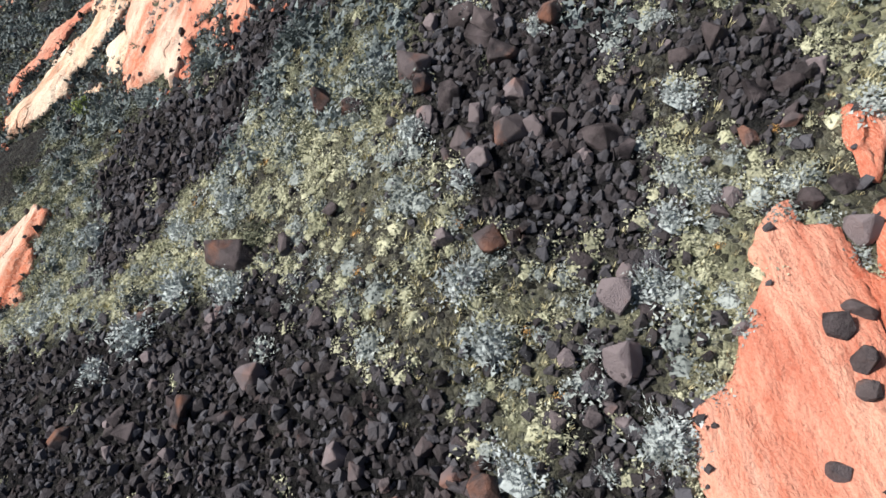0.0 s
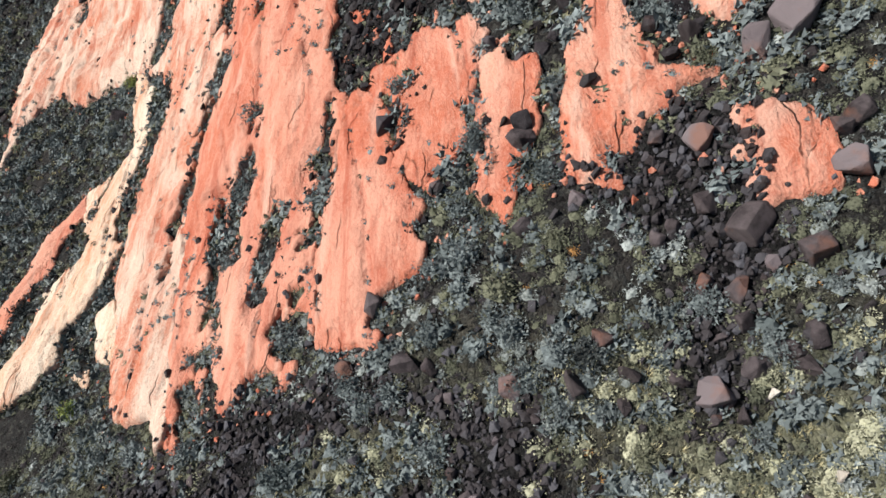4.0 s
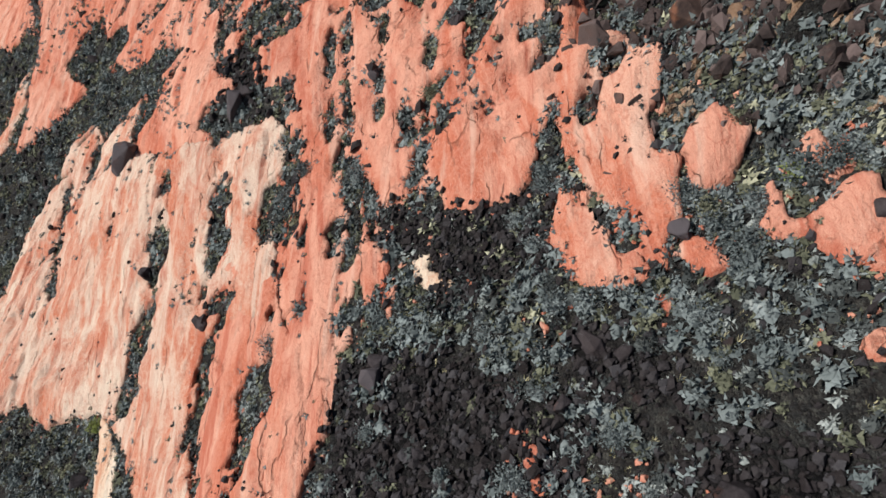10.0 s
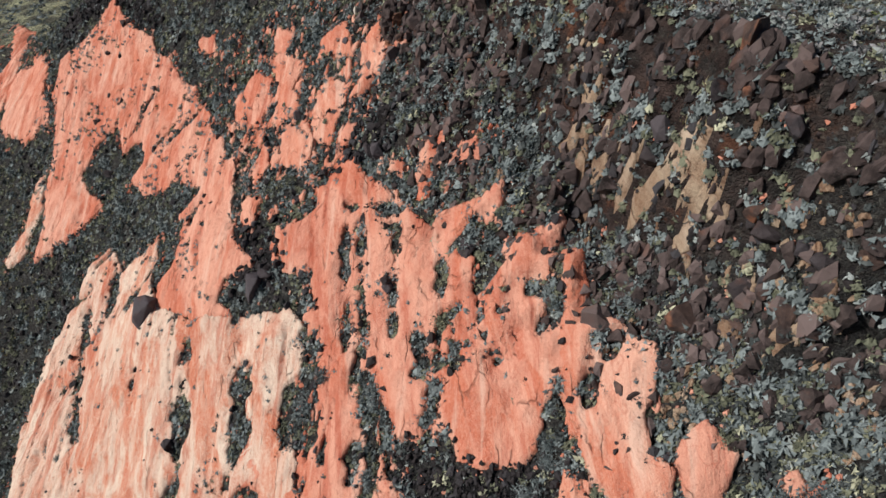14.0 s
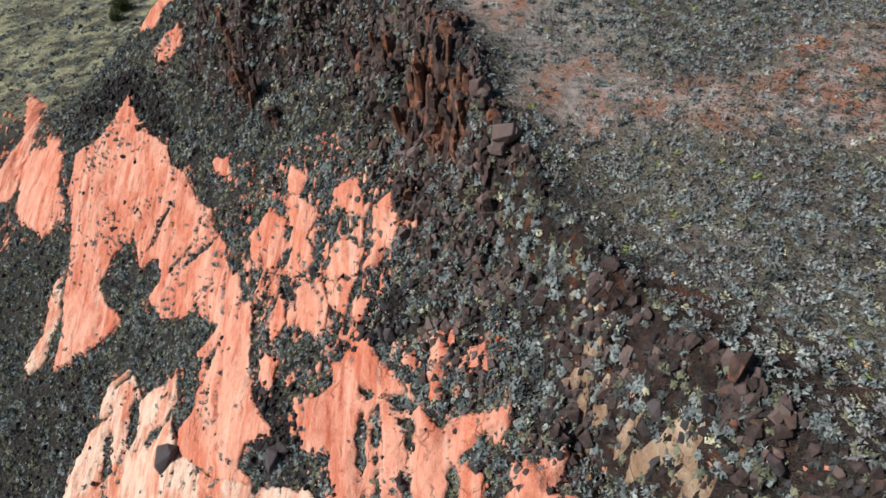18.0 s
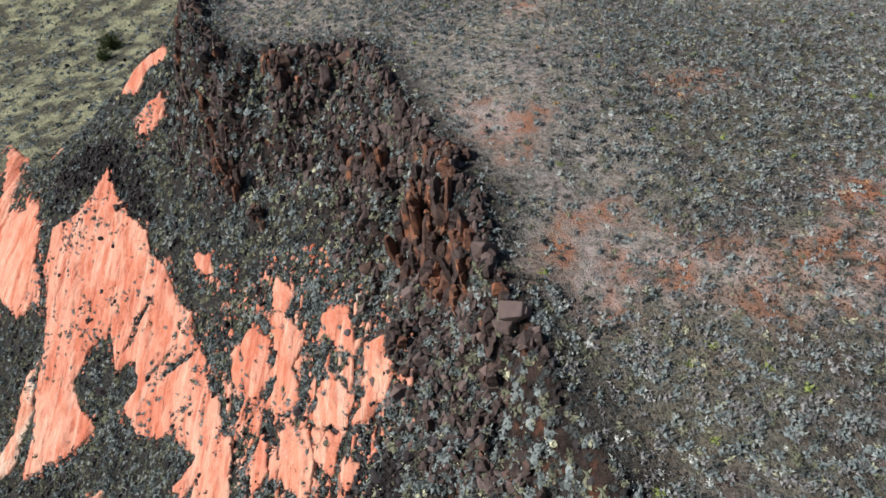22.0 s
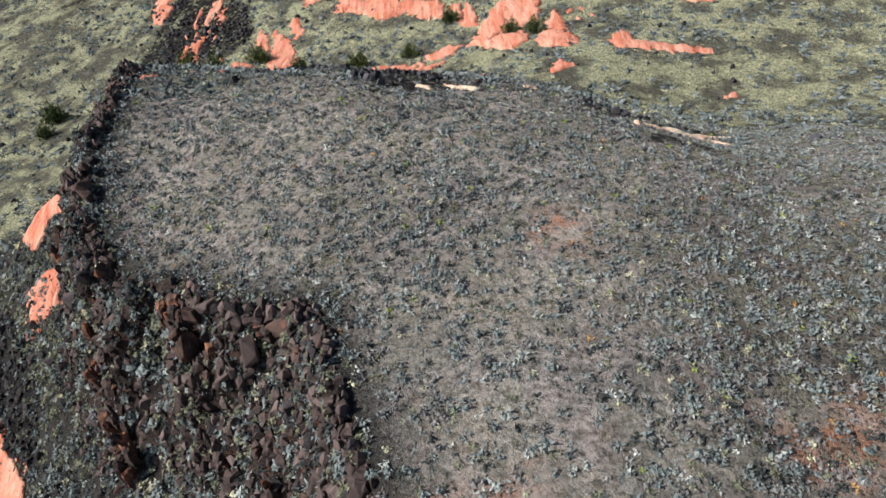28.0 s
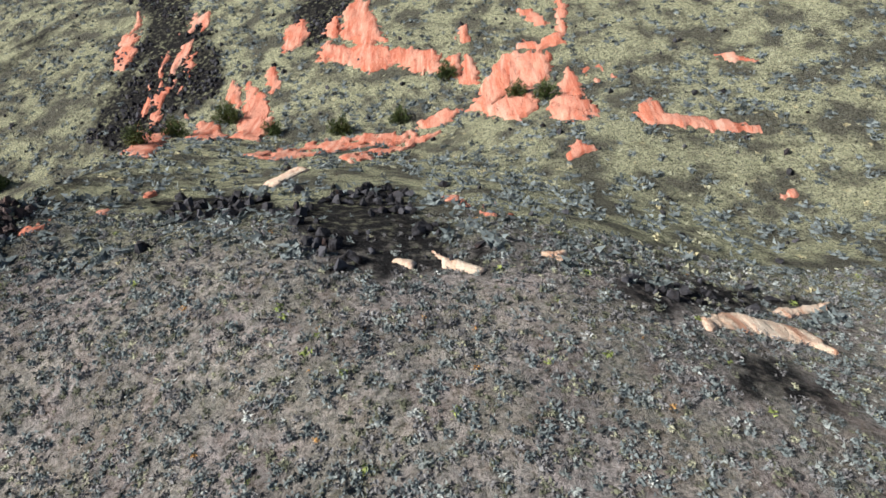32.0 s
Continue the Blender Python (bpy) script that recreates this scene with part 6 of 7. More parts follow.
# knee-high blocks scattered through the nearest scree
kx, ky = rng.uniform(-6, 7, 2400), rng.uniform(2.4, 13, 2400)
keep = (scree_amount(kx, ky) > 0.4) & (rng.uniform(size=2400) < 0.35) & ~on_rock(kx, ky, -0.2)
for x, y in list(zip(kx[keep], ky[keep]))[:92]:
    boulder(x, y, float(np.clip(0.2 + 0.14 * rng.gamma(1.5), 0.22, 0.75)))

# pale blocks
PALE_MESH = fast_mesh("limestone_block", *rock_shape(311, 12, 0.06, (0.9, 0.8, 0.8)), M_STONE)
for x, y, wide in ((5.95, 11.95, 0.36), (6.65, 10.7, 0.34), (-5.2, 62.8, 1.0), (7.84, 25.3, 0.25), (5.35, 38.2, 0.4), (4.75, 42.7, 0.5), (-9.2, 16.6, 0.4)):
    ob = new("limestone_block", PALE_MESH)
    ob.matrix_world = pose(x, y, float(land(np.array([x]), np.array([y]))[0]) + wide * 0.2, 10, 20, 40 * x) @ Matrix.Scale(wide / 2, 4)
    tagged(ob, "pale limestone block among dark scrub", "stone", "pale blocks")


# ---- scree stones ----
STONES = [rock_shape(20 + k, 10 + k % 3, 0.0, (1.0, 0.85, 0.75)) for k in range(12)]
STONE_MESHES = [fast_mesh("stone", *s, M_BASALT) for s in STONES]


def stones(x0, x1, y0, y1, per_scree, per_soil, small, large, seed):
    """Places, sizes and turns of loose stones in a stretch of the plan."""
    r = np.random.RandomState(seed)
    n = int((x1 - x0) * (y1 - y0) * per_scree)
    x, y = r.uniform(x0, x1, n), r.uniform(y0, y1, n)
    d = edge_distance(x, y, RIM, closed=False)
    amount = np.maximum(scree_amount(x, y), 0.35 * ease(-6, -1, d) * (y > 36))
    keep = r.uniform(size=n) < amount + (1 - amount) * per_soil / per_scree * (1 + 0.9 * rough(x, y, 3, 71, 2))
    keep &= (d < 0.3)
    keep &= ~on_rock(x, y, 0.28) | (r.uniform(size=n) < 0.010)
    x, y = x[keep], y[keep]
    size = small * (large / small) ** (r.uniform(size=len(x)) ** 1.8)
    z = surface(x, y) + size * 0.3
    return np.stack([x, y, z], 1), size, r.uniform(0, 6.28, len(x))


scree_thing = tagged(new("scree"), "dark basalt scree of loose angular stones", "scree", kind="structure")
near_at, near_size, near_turn = stones(-13, 8, 1.5, 17, 105, 6.0, 0.045, 0.18, 31)
first = np.argsort(np.hypot(near_at[:, 0] - 0.3, near_at[:, 1] - 6.0))[:300]
for k in first:
    ob = part("stone", STONE_MESHES[k % 12], scree_thing)
    ob.matrix_world = pose(*near_at[k], 30 * math.sin(k), 30 * math.cos(k), math.degrees(near_turn[k])) @ Matrix.Scale(near_size[k], 4)
rest = np.ones(len(near_at), bool)
rest[first] = False
near_at, near_size, near_turn = near_at[rest], near_size[rest], near_turn[rest]
far_sets = [stones(-24, 11, 17, 40, 62, 3.5, 0.06, 0.24, 32), stones(-34, 12, 40, 66, 22, 1.8, 0.09, 0.36, 33), stones(-50, 0, 66, 106, 7, 0.8, 0.14, 0.45, 34), stones(-55, -24, 20, 66, 6, 0.8, 0.12, 0.40, 35)]
far_sets = [np.concatenate([s[k] for s in far_sets]) for k in range(3)]
for (place, size, turn), mat in (((near_at, near_size, near_turn), M_BASALT), (far_sets, M_BLACK)):
    v, f = spread(STONES, place, size, turn, rng.randint(0, 12, len(place)), rng.uniform(0.7, 1.3, len(place)), gradient(place[:, 0], place[:, 1]))
    tagged(part("stones", fast_mesh("stones", v, f, mat), scree_thing), kind="stuff")

# tan rubble that falls from the tuff band
r = np.random.RandomState(43)
x, y = r.uniform(1, 14, 15000), r.uniform(30, 50, 15000)
d = edge_distance(x, y, RIM, closed=False)
keep = r.uniform(size=15000) < 0.4 * ease(-6, -3, d) * ease(-0.1, -0.8, d) * ease(0.0, 0.4, rough(x, y, 2.0, 47, 2))
x, y = x[keep], y[keep]
v, f = spread(STONES, np.stack([x, y, land(x, y) + 0.05], 1), r.uniform(0.05, 0.22, len(x)), r.uniform(0, 6.28, len(x)), r.randint(0, 12, len(x)), None, gradient(x, y))
tagged(new("tuff_rubble", fast_mesh("tuff_rubble", v, f, M_TUFF)), "crumbled tan tuff rubble below the rim", "rubble", kind="stuff")

# broken sandstone beside the slabs and in their joints
r = np.random.RandomState(45)
n = 70000
x, y = r.uniform(-44, 11, n), 13 + 80 * r.uniform(size=n) ** 1.25
keep = (r.uniform(size=n) < 0.30 + 0.6 * rough(x, y, 1.4, 49, 2)) & ~on_rock(x, y, 0.05)
x, y = x[keep], y[keep]
keep = on_rock(x, y, -0.42)
x, y = x[keep], y[keep]
size = r.uniform(0.04, 0.17, len(x)) * (0.8 + 0.9 * ease(25, 70, y))
v, f = spread(STONES, np.stack([x, y, land(x, y) + 0.25 * size], 1), size, r.uniform(0, 6.28, len(x)), r.randint(0, 12, len(x)), r.uniform(0.6, 1.2, len(x)), gradient(x, y))
tagged(new("sandstone_rubble", fast_mesh("sandstone_rubble", v, f, M_RED)), "small broken blocks of orange sandstone beside the slabs", "rubble", kind="stuff")

# scree beyond the mesa
r = np.random.RandomState(41)
x, y = r.uniform(-70, 40, 26000), r.uniform(98, 200, 26000)
keep = r.uniform(size=26000) < 0.8 * scree_amount(x, y) * ease(-0.35, 0.25, rough(x, y, 5.0, 61, 3)) + 0.012
keep &= ~on_rock(x, y, 0.4) | (r.uniform(size=26000) < 0.12)
x, y = x[keep], y[keep]
size = r.uniform(0.18, 0.62, len(x))
v, f = spread(STONES, np.stack([x, y, land(x, y) + 0.1], 1), size, r.uniform(0, 6.28, len(x)), r.randint(0, 12, len(x)))
tagged(new("far_scree", fast_mesh("far_scree", v, f, M_BASALT)), "black basalt scree on the hillside behind the mesa", "scree", kind="stuff")


# ---- the columnar cliff along the rim ----
def column_shape(seed, sides=5):
    rnd = random.Random(seed)
    ring = [(math.cos(2 * math.pi * k / sides + rnd.uniform(-0.4, 0.4)) * rnd.uniform(0.65, 1.15), math.sin(2 * math.pi * k / sides + rnd.uniform(-0.4, 0.4)) * rnd.uniform(0.65, 1.15)) for k in range(sides)]
    bm = bmesh.new()
    levels = []
    for h, s in ((0.0, 1.15), (0.32, 1.05), (0.36, 0.98), (0.68, 0.96), (0.72, 0.88), (0.9, 0.78), (1.0, 0.40)):
        dx, dy = rnd.uniform(-0.22, 0.22), rnd.uniform(-0.22, 0.22)
        levels.append([bm.verts.new((px * s + dx, py * s + dy, h + rnd.uniform(-0.05, 0.03))) for px, py in ring])
    for lo, hi in zip(levels, levels[1:]):
        for k in range(sides):
            bm.faces.new((lo[k], lo[(k + 1) % sides], hi[(k + 1) % sides], hi[k]))
    bm.faces.new(levels[-1])
    me = bpy.data.meshes.new("column")
    bm.to_mesh(me)
    bm.free()
    me.materials.append(M_CRAG if seed % 3 else M_CLIFF)
    return me


COLUMNS = [column_shape(500 + k, 5 + k % 2) for k in range(8)]
cliff = tagged(new("basalt_cliff"), "columnar basalt cliff, dark brown and rusty orange, along the mesa rim", "cliff", kind="structure")
crng = np.random.RandomState(77)


STAINED = [me.copy() for me in COLUMNS]
for me in STAINED:
    me.materials[0] = M_ORANGE


def crag(ax, ay, bx, by, rows, tall, lean=(0, 0), solid=False, stained=0.1):
    """A tight stand of columns between two points, stepped back in rows and grouped in broken pillars."""
    length = math.hypot(bx - ax, by - ay)
    back = Vector((by - ay, -(bx - ax))) / length
    count = max(3, int(length / 0.36))
    for row in range(rows):
        for k in range(count):
            s = (k + 0.5 + crng.uniform(-0.4, 0.4)) / count
            x = ax + (bx - ax) * s + back.x * (row * 0.5 - 0.6) + crng.uniform(-0.2, 0.2)
            y = ay + (by - ay) * s + back.y * (row * 0.5 - 0.6) + crng.uniform(-0.2, 0.2)
            group = float(rough(np.array([x]), np.array([y]), 1.4, 87, 2)[0])
            if group < -0.25 and not solid:
                continue
            foot = float(land(np.array([x]), np.array([y]))[0])
            rise = max(float(land(np.array([x + back.x * q]), np.array([y + back.y * q]))[0]) for q in (0.6, 1.3, 2.0)) - foot + 0.25
            wide, h = crng.uniform(0.22, 0.46), 0.5 * tall * np.clip((0.8 if solid else 0.62) + 0.7 * group, 0.3, 1.2) * (1 + 0.22 * row) * crng.uniform(0.85, 1.1)
            ob = part("column", (STAINED if crng.uniform() < stained else COLUMNS)[crng.randint(8)], cliff)
            h = max(0.5, min(h, rise * crng.uniform(0.75, 1.1)))
            ob.matrix_world = pose(x, y, foot - 0.4, lean[0] + crng.uniform(-12, 12), lean[1] + crng.uniform(-12, 12), crng.uniform(0, 360)) @ Matrix.Diagonal((wide, wide * crng.uniform(0.7, 1.2), h + 0.4, 1))


for ends, rows, tall in (((-15.6, 75.6, -17.2, 78.4), 2, 3.0), ((-17.2, 78.2, -19.9, 82.6), 2, 3.6), ((-20.2, 83.4, -22.4, 87.6), 2, 3.2), ((-22.2, 89.5, -23.4, 93.0), 2, 3.0), ((-12.6, 72.2, -14.0, 74.2), 1, 2.2), ((-5.2, 70.0, -6.6, 72.4), 2, 3.0), ((-8.4, 73.6, -10.2, 75.4), 1, 2.6), ((1.0, 59.0, -0.4, 61.6), 2, 3.8), ((-0.4, 61.4, -2.2, 64.2), 3, 4.2), ((-3.0, 68.2, -5.2, 71.2), 2, 2.6), ((0.5, 63.4, -2.1, 66.0), 4, 3.8),
                         ((0.6, 60.8, -1.2, 63.6), 2, 2.8), ((2.3, 53.4, 1.2, 56.0), 3, 2.8), ((4.5, 49.2, 3.2, 50.8), 1, 2.0),
                         ((-10.2, 78.0, -12.8, 80.0), 2, 2.4), ((-5.5, 77.6, -9.0, 78.6), 1, 1.8), ((-1.5, 57.0, -2.6, 60.2), 1, 2.2)):
    crag(*ends, rows, tall, (4, -6), tall > 4.1, 0.4 if 58 < ends[1] < 64 else 0.3 if ends[0] < -15 else 0.1)

for k in range(46):
    s = k / 45
    x, y = 0.9 - 2.3 * s + crng.uniform(-0.55, 0.55), 58.2 + 6.4 * s + crng.uniform(-0.5, 0.5)
    z = float(land(np.array([x]), np.array([y]))[0])
    ob = part("column", STAINED[k % 8] if crng.uniform() < 0.7 else COLUMNS[k % 8], cliff)
    ob.matrix_world = pose(x, y, z - 0.5, crng.uniform(-14, 14), crng.uniform(-20, 4), crng.uniform(0, 360)) @ Matrix.Diagonal((crng.uniform(0.2, 0.42), crng.uniform(0.2, 0.42), crng.uniform(1.2, 2.4), 1))

CRAG_MESHES = [fast_mesh("crag_block", *rock_shape(600 + k, 13, 0.05, (1.0, 0.65, 0.85)), M_CRAG if k % 3 else M_CLIFF) for k in range(8)]
ex, ey = crng.uniform(-24, 14, 12000), crng.uniform(36, 104, 12000)
ed = edge_distance(ex, ey, RIM, closed=False)
keep = (ed > -5.5) & (ed < 0.25) & (crng.uniform(size=12000) < 0.75 * ease(-6, -0.6, ed) + 0.1) & (rough(ex, ey, 3.5, 83, 2) > -0.25)
for x, y in list(zip(ex[keep], ey[keep]))[:200]:
    foot = float(land(np.array([x]), np.array([y]))[0])
    r = float(np.clip(0.22 + 0.16 * crng.gamma(1.5), 0.25, 0.85))
    ob = part("crag_block", CRAG_MESHES[crng.randint(8)], cliff)
    ob.matrix_world = pose(x, y, foot + 0.1 * r, crng.uniform(-20, 20), crng.uniform(-20, 20), crng.uniform(0, 360)) @ Matrix.Diagonal((r, r, r * crng.uniform(0.9, 1.5), 1))


r = np.random.RandomState(79)
x, y = r.uniform(-26, 16, 60000), r.uniform(34, 106, 60000)
d = edge_distance(x, y, RIM, closed=False)
keep = (d > -6.5) & (d < 0.4) & (r.uniform(size=60000) < 0.8 * ease(-7.0, -2.0, d)) & (rough(x, y, 3.5, 83, 2) > -0.2)
x, y = x[keep], y[keep]
v, f = spread(STONES, np.stack([x, y, land(x, y) + 0.05], 1), r.uniform(0.12, 0.55, len(x)) ** 1.35, r.uniform(0, 6.28, len(x)), r.randint(0, 12, len(x)), r.uniform(0.9, 1.6, len(x)), 0.5 * gradient(x, y))
tagged(part("cliff_rubble", fast_mesh("cliff_rubble", v, f, M_CRAG), cliff), kind="stuff")


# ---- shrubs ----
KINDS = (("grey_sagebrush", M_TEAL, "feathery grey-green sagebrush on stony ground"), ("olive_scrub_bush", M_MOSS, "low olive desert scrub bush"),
         ("dark_blackbrush", M_DARK, "dark twiggy blackbrush shrub"), ("green_bush", M_GREEN, "small yellow-green bush on stony soil"), ("silver_sagebrush", M_SILVER, "pale silvery feathery sagebrush among dark stones"))


def feathery(seed):
    """Soft rounded foliage with a spiky fringe."""
    av, af = fuzz_shape(seed, 430, 0.10, 0.95, 14)
    bv, bf = bush_shape(seed + 5, 90, 4, 0.13, 0.012, 0.05, 0.85, 1.0)
    return np.concatenate([av * 1.15, bv * 1.02]), np.concatenate([af, bf + len(av)])


SHRUBS = []
for name, mat, label in KINDS:
    row = []
    for k in range(3):
        base = tagged(new(name), label, "shrub", "desert shrubs")
        part("woody_stem", fast_mesh("woody_stem", *twig_shape(60 + k, 34, 0.014), M_WOOD), base)
        part("foliage", fast_mesh("foliage", *feathery(70 + k), mat), base)
        row.append(base)
    SHRUBS.append(row)
placed = {}
srng = np.random.RandomState(91)


def shrub(kind, x, y, radius):
    z = float(land(np.array([x]), np.array([y]))[0])
    key = (kind, srng.randint(3))
    thing = SHRUBS[kind][key[1]]
    m = pose(x, y, z - 0.03, srng.uniform(-10, 10), srng.uniform(-22, 0), srng.uniform(0, 360)) @ Matrix.Diagonal((radius, radius, radius * srng.uniform(0.8, 1.1), 1))
    if key in placed:
        m = m @ Matrix.Diagonal((1, 1, 1, 1))
        ob = copy_thing(thing, Matrix.Identity(4))
        ob.matrix_basis = m
    else:
        placed[key] = True
        thing.matrix_basis = m


for x, y, wide in ((-4.13, 8.65, 0.75), (-5.27, 8.55, 0.67), (-4.86, 7.12, 1.03), (-5.50, 6.37, 1.01), (0.29, 5.70, 0.90), (0.65, 4.74, 0.99), (0.91, 3.04, 0.87), (-6.20, 5.86, 0.71), (-8.05, 9.91, 1.03), (-3.13, 12.15, 0.85), (-1.15, 10.26, 0.74), (-5.78, 13.38, 0.69), (-8.99, 14.07, 0.62), (-9.46, 12.83, 0.60), (3.24, 6.18, 0.78), (1.92, 3.03, 0.39), (-8.71, 7.84, 0.84),):
    shrub(4 if y < 12 else 0, x, y, wide * 0.56)
for x, y, wide in ((2.50, 13.11, 1.02), (0.10, 15.53, 0.75), (0.05, 14.18, 0.72), (-3.37, 15.32, 0.97), (-0.71, 13.12, 0.82), (0.13, 12.02, 0.99), (-3.17, 12.12, 0.85), (-5.89, 13.33, 0.83), (1.02, 18.25, 0.74), (0.73, 16.72, 0.77), (2.55, 16.75, 0.73), (-6.45, 15.95, 0.70), (-4.45, 16.86, 0.53), (-5.59, 21.07, 0.97),):
    shrub(4 if y < 12 else 0, x, y, wide * 0.56)
for x, y, wide in ((7.83, 22.05, 0.95), (2.54, 27.11, 0.89), (3.49, 23.82, 0.78), (1.56, 23.04, 0.94), (0.41, 22.67, 0.69), (7.59, 18.88, 1.04), (7.00, 18.89, 0.87), (-5.61, 20.83, 1.25), (-5.83, 23.64, 1.19), (-0.65, 22.46, 0.77), (1.98, 23.99, 0.82), (2.16, 22.15, 0.77), (-1.63, 26.14, 0.96), (-0.86, 20.90, 0.81), (1.09, 18.46, 0.81), (2.87, 18.97, 0.67), (4.91, 27.62, 0.86), (5.37, 25.54, 0.66),):
    shrub(4 if y < 12 else 0, x, y, wide * 0.56)
for x, y, wide in ((2.49, 27.12, 1.00), (4.71, 31.04, 1.24), (7.08, 29.94, 1.14), (-2.46, 38.97, 1.34), (8.21, 30.89, 0.99), (3.23, 28.94, 0.75), (9.79, 32.59, 1.28), (10.40, 32.43, 1.11), (7.31, 32.91, 1.08), (3.86, 35.07, 0.88), (5.47, 26.16, 0.65), (-1.49, 29.29, 0.84), (-2.38, 27.25, 0.97), (-3.00, 26.28, 1.12), (-5.65, 33.75, 1.06),):
    shrub(4 if y < 12 else 0, x, y, wide * 0.56)
for x, y, wide in ((7.14, 33.08, 0.97), (7.79, 32.09, 1.24), (9.57, 32.41, 0.89), (10.71, 32.56, 1.15), (-5.15, 40.93, 1.00), (-2.68, 39.51, 1.16), (-5.89, 40.03, 1.25), (-2.67, 36.18, 1.08), (3.87, 35.60, 0.74),):
    shrub(4 if y < 12 else 0, x, y, wide * 0.56)
sx, sy = srng.uniform(-26, 10, 2600), srng.uniform(2, 46, 2600)
free = ~on_rock(sx, sy, 0.0) & (edge_distance(sx, sy, RIM, closed=False) < -2.5)
free &= srng.uniform(size=2600) < (0.35 - 0.28 * scree_amount(sx, sy)) * (1 + 0.8 * rough(sx, sy, 5, 93, 2))
for x, y in list(zip(sx[free], sy[free]))[:210]:
    kind = int(srng.choice(4, p=(0.66, 0.18, 0.13, 0.03)))
    kind = 4 if kind == 0 and y < 11 else kind
    shrub(kind, x, y, srng.uniform(0.3, 0.68) * (0.8 if y < 14 else 1.0))



SMALL = {"sage": [fuzz_shape(300 + k, 21, 0.34, 0.95) for k in range(10)],
         "cushion": [fuzz_shape(320 + k, 20, 0.32, 0.75) for k in range(10)],
         "near": [fuzz_shape(330 + k, 105, 0.125, 0.75, 9) for k in range(8)],
         "fine": [fuzz_shape(370 + k, 150, 0.11, 0.9, 10) for k in range(6)],
         "feather": [fuzz_shape(350 + k, 38, 0.24, 0.95, 7) for k in range(8)],
         "tuft": [tuft_shape(340 + k, 12) for k in range(4)]}


def carpet(name, material, shapes, x, y, size, label, category, seed, slope=True, squash=(0.8, 1.15)):
    r = np.random.RandomState(seed)
    z = land(x, y) - 0.03
    g = gradient(x, y) if slope else None
    v, f = spread(shapes, np.stack([x, y, z], 1), size, r.uniform(0, 6.28, len(x)), r.randint(0, len(shapes), len(x)), r.uniform(*squash, len(x)), g)
    return tagged(new(name, fast_mesh(name, v, f, material)), label, category, kind="stuff")


def in_joint(x, y):
    """Whether places lie in a soil-filled joint of the bedrock."""
    return gully(x, y) < 0.28


def sprinkle(n, x0, x1, y0, y1, seed, chance, margin=0.22, side=None):
    r = np.random.RandomState(seed)
    x, y = r.uniform(x0, x1, n), r.uniform(y0, y1, n)
    keep = r.uniform(size=n) < chance(x, y)
    keep &= ~on_rock(x, y, margin) | (in_joint(x, y) & (r.uniform(size=n) < 0.75))
    if side is not None:
        d = edge_distance(x, y, RIM, closed=False)
        keep &= (d > 0.3) if side > 0 else (d < -0.2)
    return x[keep], y[keep], r


# the near slope: dense low scrub, cushions and straw grass between the stones
def bare(x, y):
    return 1 - 0.98 * scree_amount(x, y)


for name, mat, shapes, n, seed, low, high, label, y0, y1 in (
        ("cushion_scrub", M_OLIVE, "near", 4200, 401, 0.15, 0.38, "low olive cushion scrub covering the slope", 1.5, 13),
        ("straw_tufts", M_STRAW, "tuft", 9000, 402, 0.07, 0.17, "dry straw-coloured grass tufts", 1.5, 13),
        ("sage_scrub", M_SAGE, "near", 1500, 403, 0.16, 0.38, "low grey-green scrub between stones", 1.5, 16),
        ("feathery_sage", M_SAGE, "fine", 520, 405, 0.26, 0.55, "pale feathery sage between stones", 1.5, 11),
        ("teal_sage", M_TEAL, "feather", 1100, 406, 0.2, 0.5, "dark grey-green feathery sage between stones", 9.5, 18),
        ("olive_mats", M_MOSS, "near", 2700, 407, 0.14, 0.38, "low dark olive scrub mats", 9.5, 18),
        ("rusty_scrub", M_RUST, "near", 300, 404, 0.08, 0.2, "small rusty-orange dried plants", 1.5, 18)):
    x, y, r = sprinkle(n, -13, 9, y0, y1, seed, lambda a, b: bare(a, b) * (0.66 + 0.7 * rough(a, b, 2.4, seed, 2)), side=-1)
    carpet(name, mat, SMALL[shapes], x, y, r.uniform(low, high, len(x)), label, "scrub", seed)
for kind, mat, shapes, seed, low, high, label, near_n, far_n in (
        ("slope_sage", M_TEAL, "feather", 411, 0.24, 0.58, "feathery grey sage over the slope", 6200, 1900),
        ("slope_olive", M_MOSS, "cushion", 412, 0.16, 0.42, "olive scrub scattered over the slope", 9000, 4500),
        ("slope_dark", M_DARK, "feather", 413, 0.20, 0.48, "dark twiggy scrub over the slope", 3600, 1800),
        ("slope_grey", M_SAGE, "cushion", 415, 0.12, 0.32, "low grey scrub over the slope", 6500, 2500),
        ("slope_straw", M_STRAW, "tuft", 414, 0.10, 0.22, "dry grass tufts on the slope", 5000, 2500)):
    for n, box, big in ((near_n, (-30, 13, 17, 66), 1.0), (far_n, (-56, 0, 62, 110), 1.25), (far_n // 2, (-62, -28, 24, 68), 1.3)):
        x, y, r = sprinkle(n, *box, seed + n, lambda a, b: (1 - 0.85 * scree_amount(a, b)) * (0.78 + 0.8 * rough(a, b, 4.5, seed, 2)), side=-1)
        carpet(kind, mat, SMALL[shapes], x, y, r.uniform(low, high, len(x)) * big * 1.15, label, "scrub", seed)

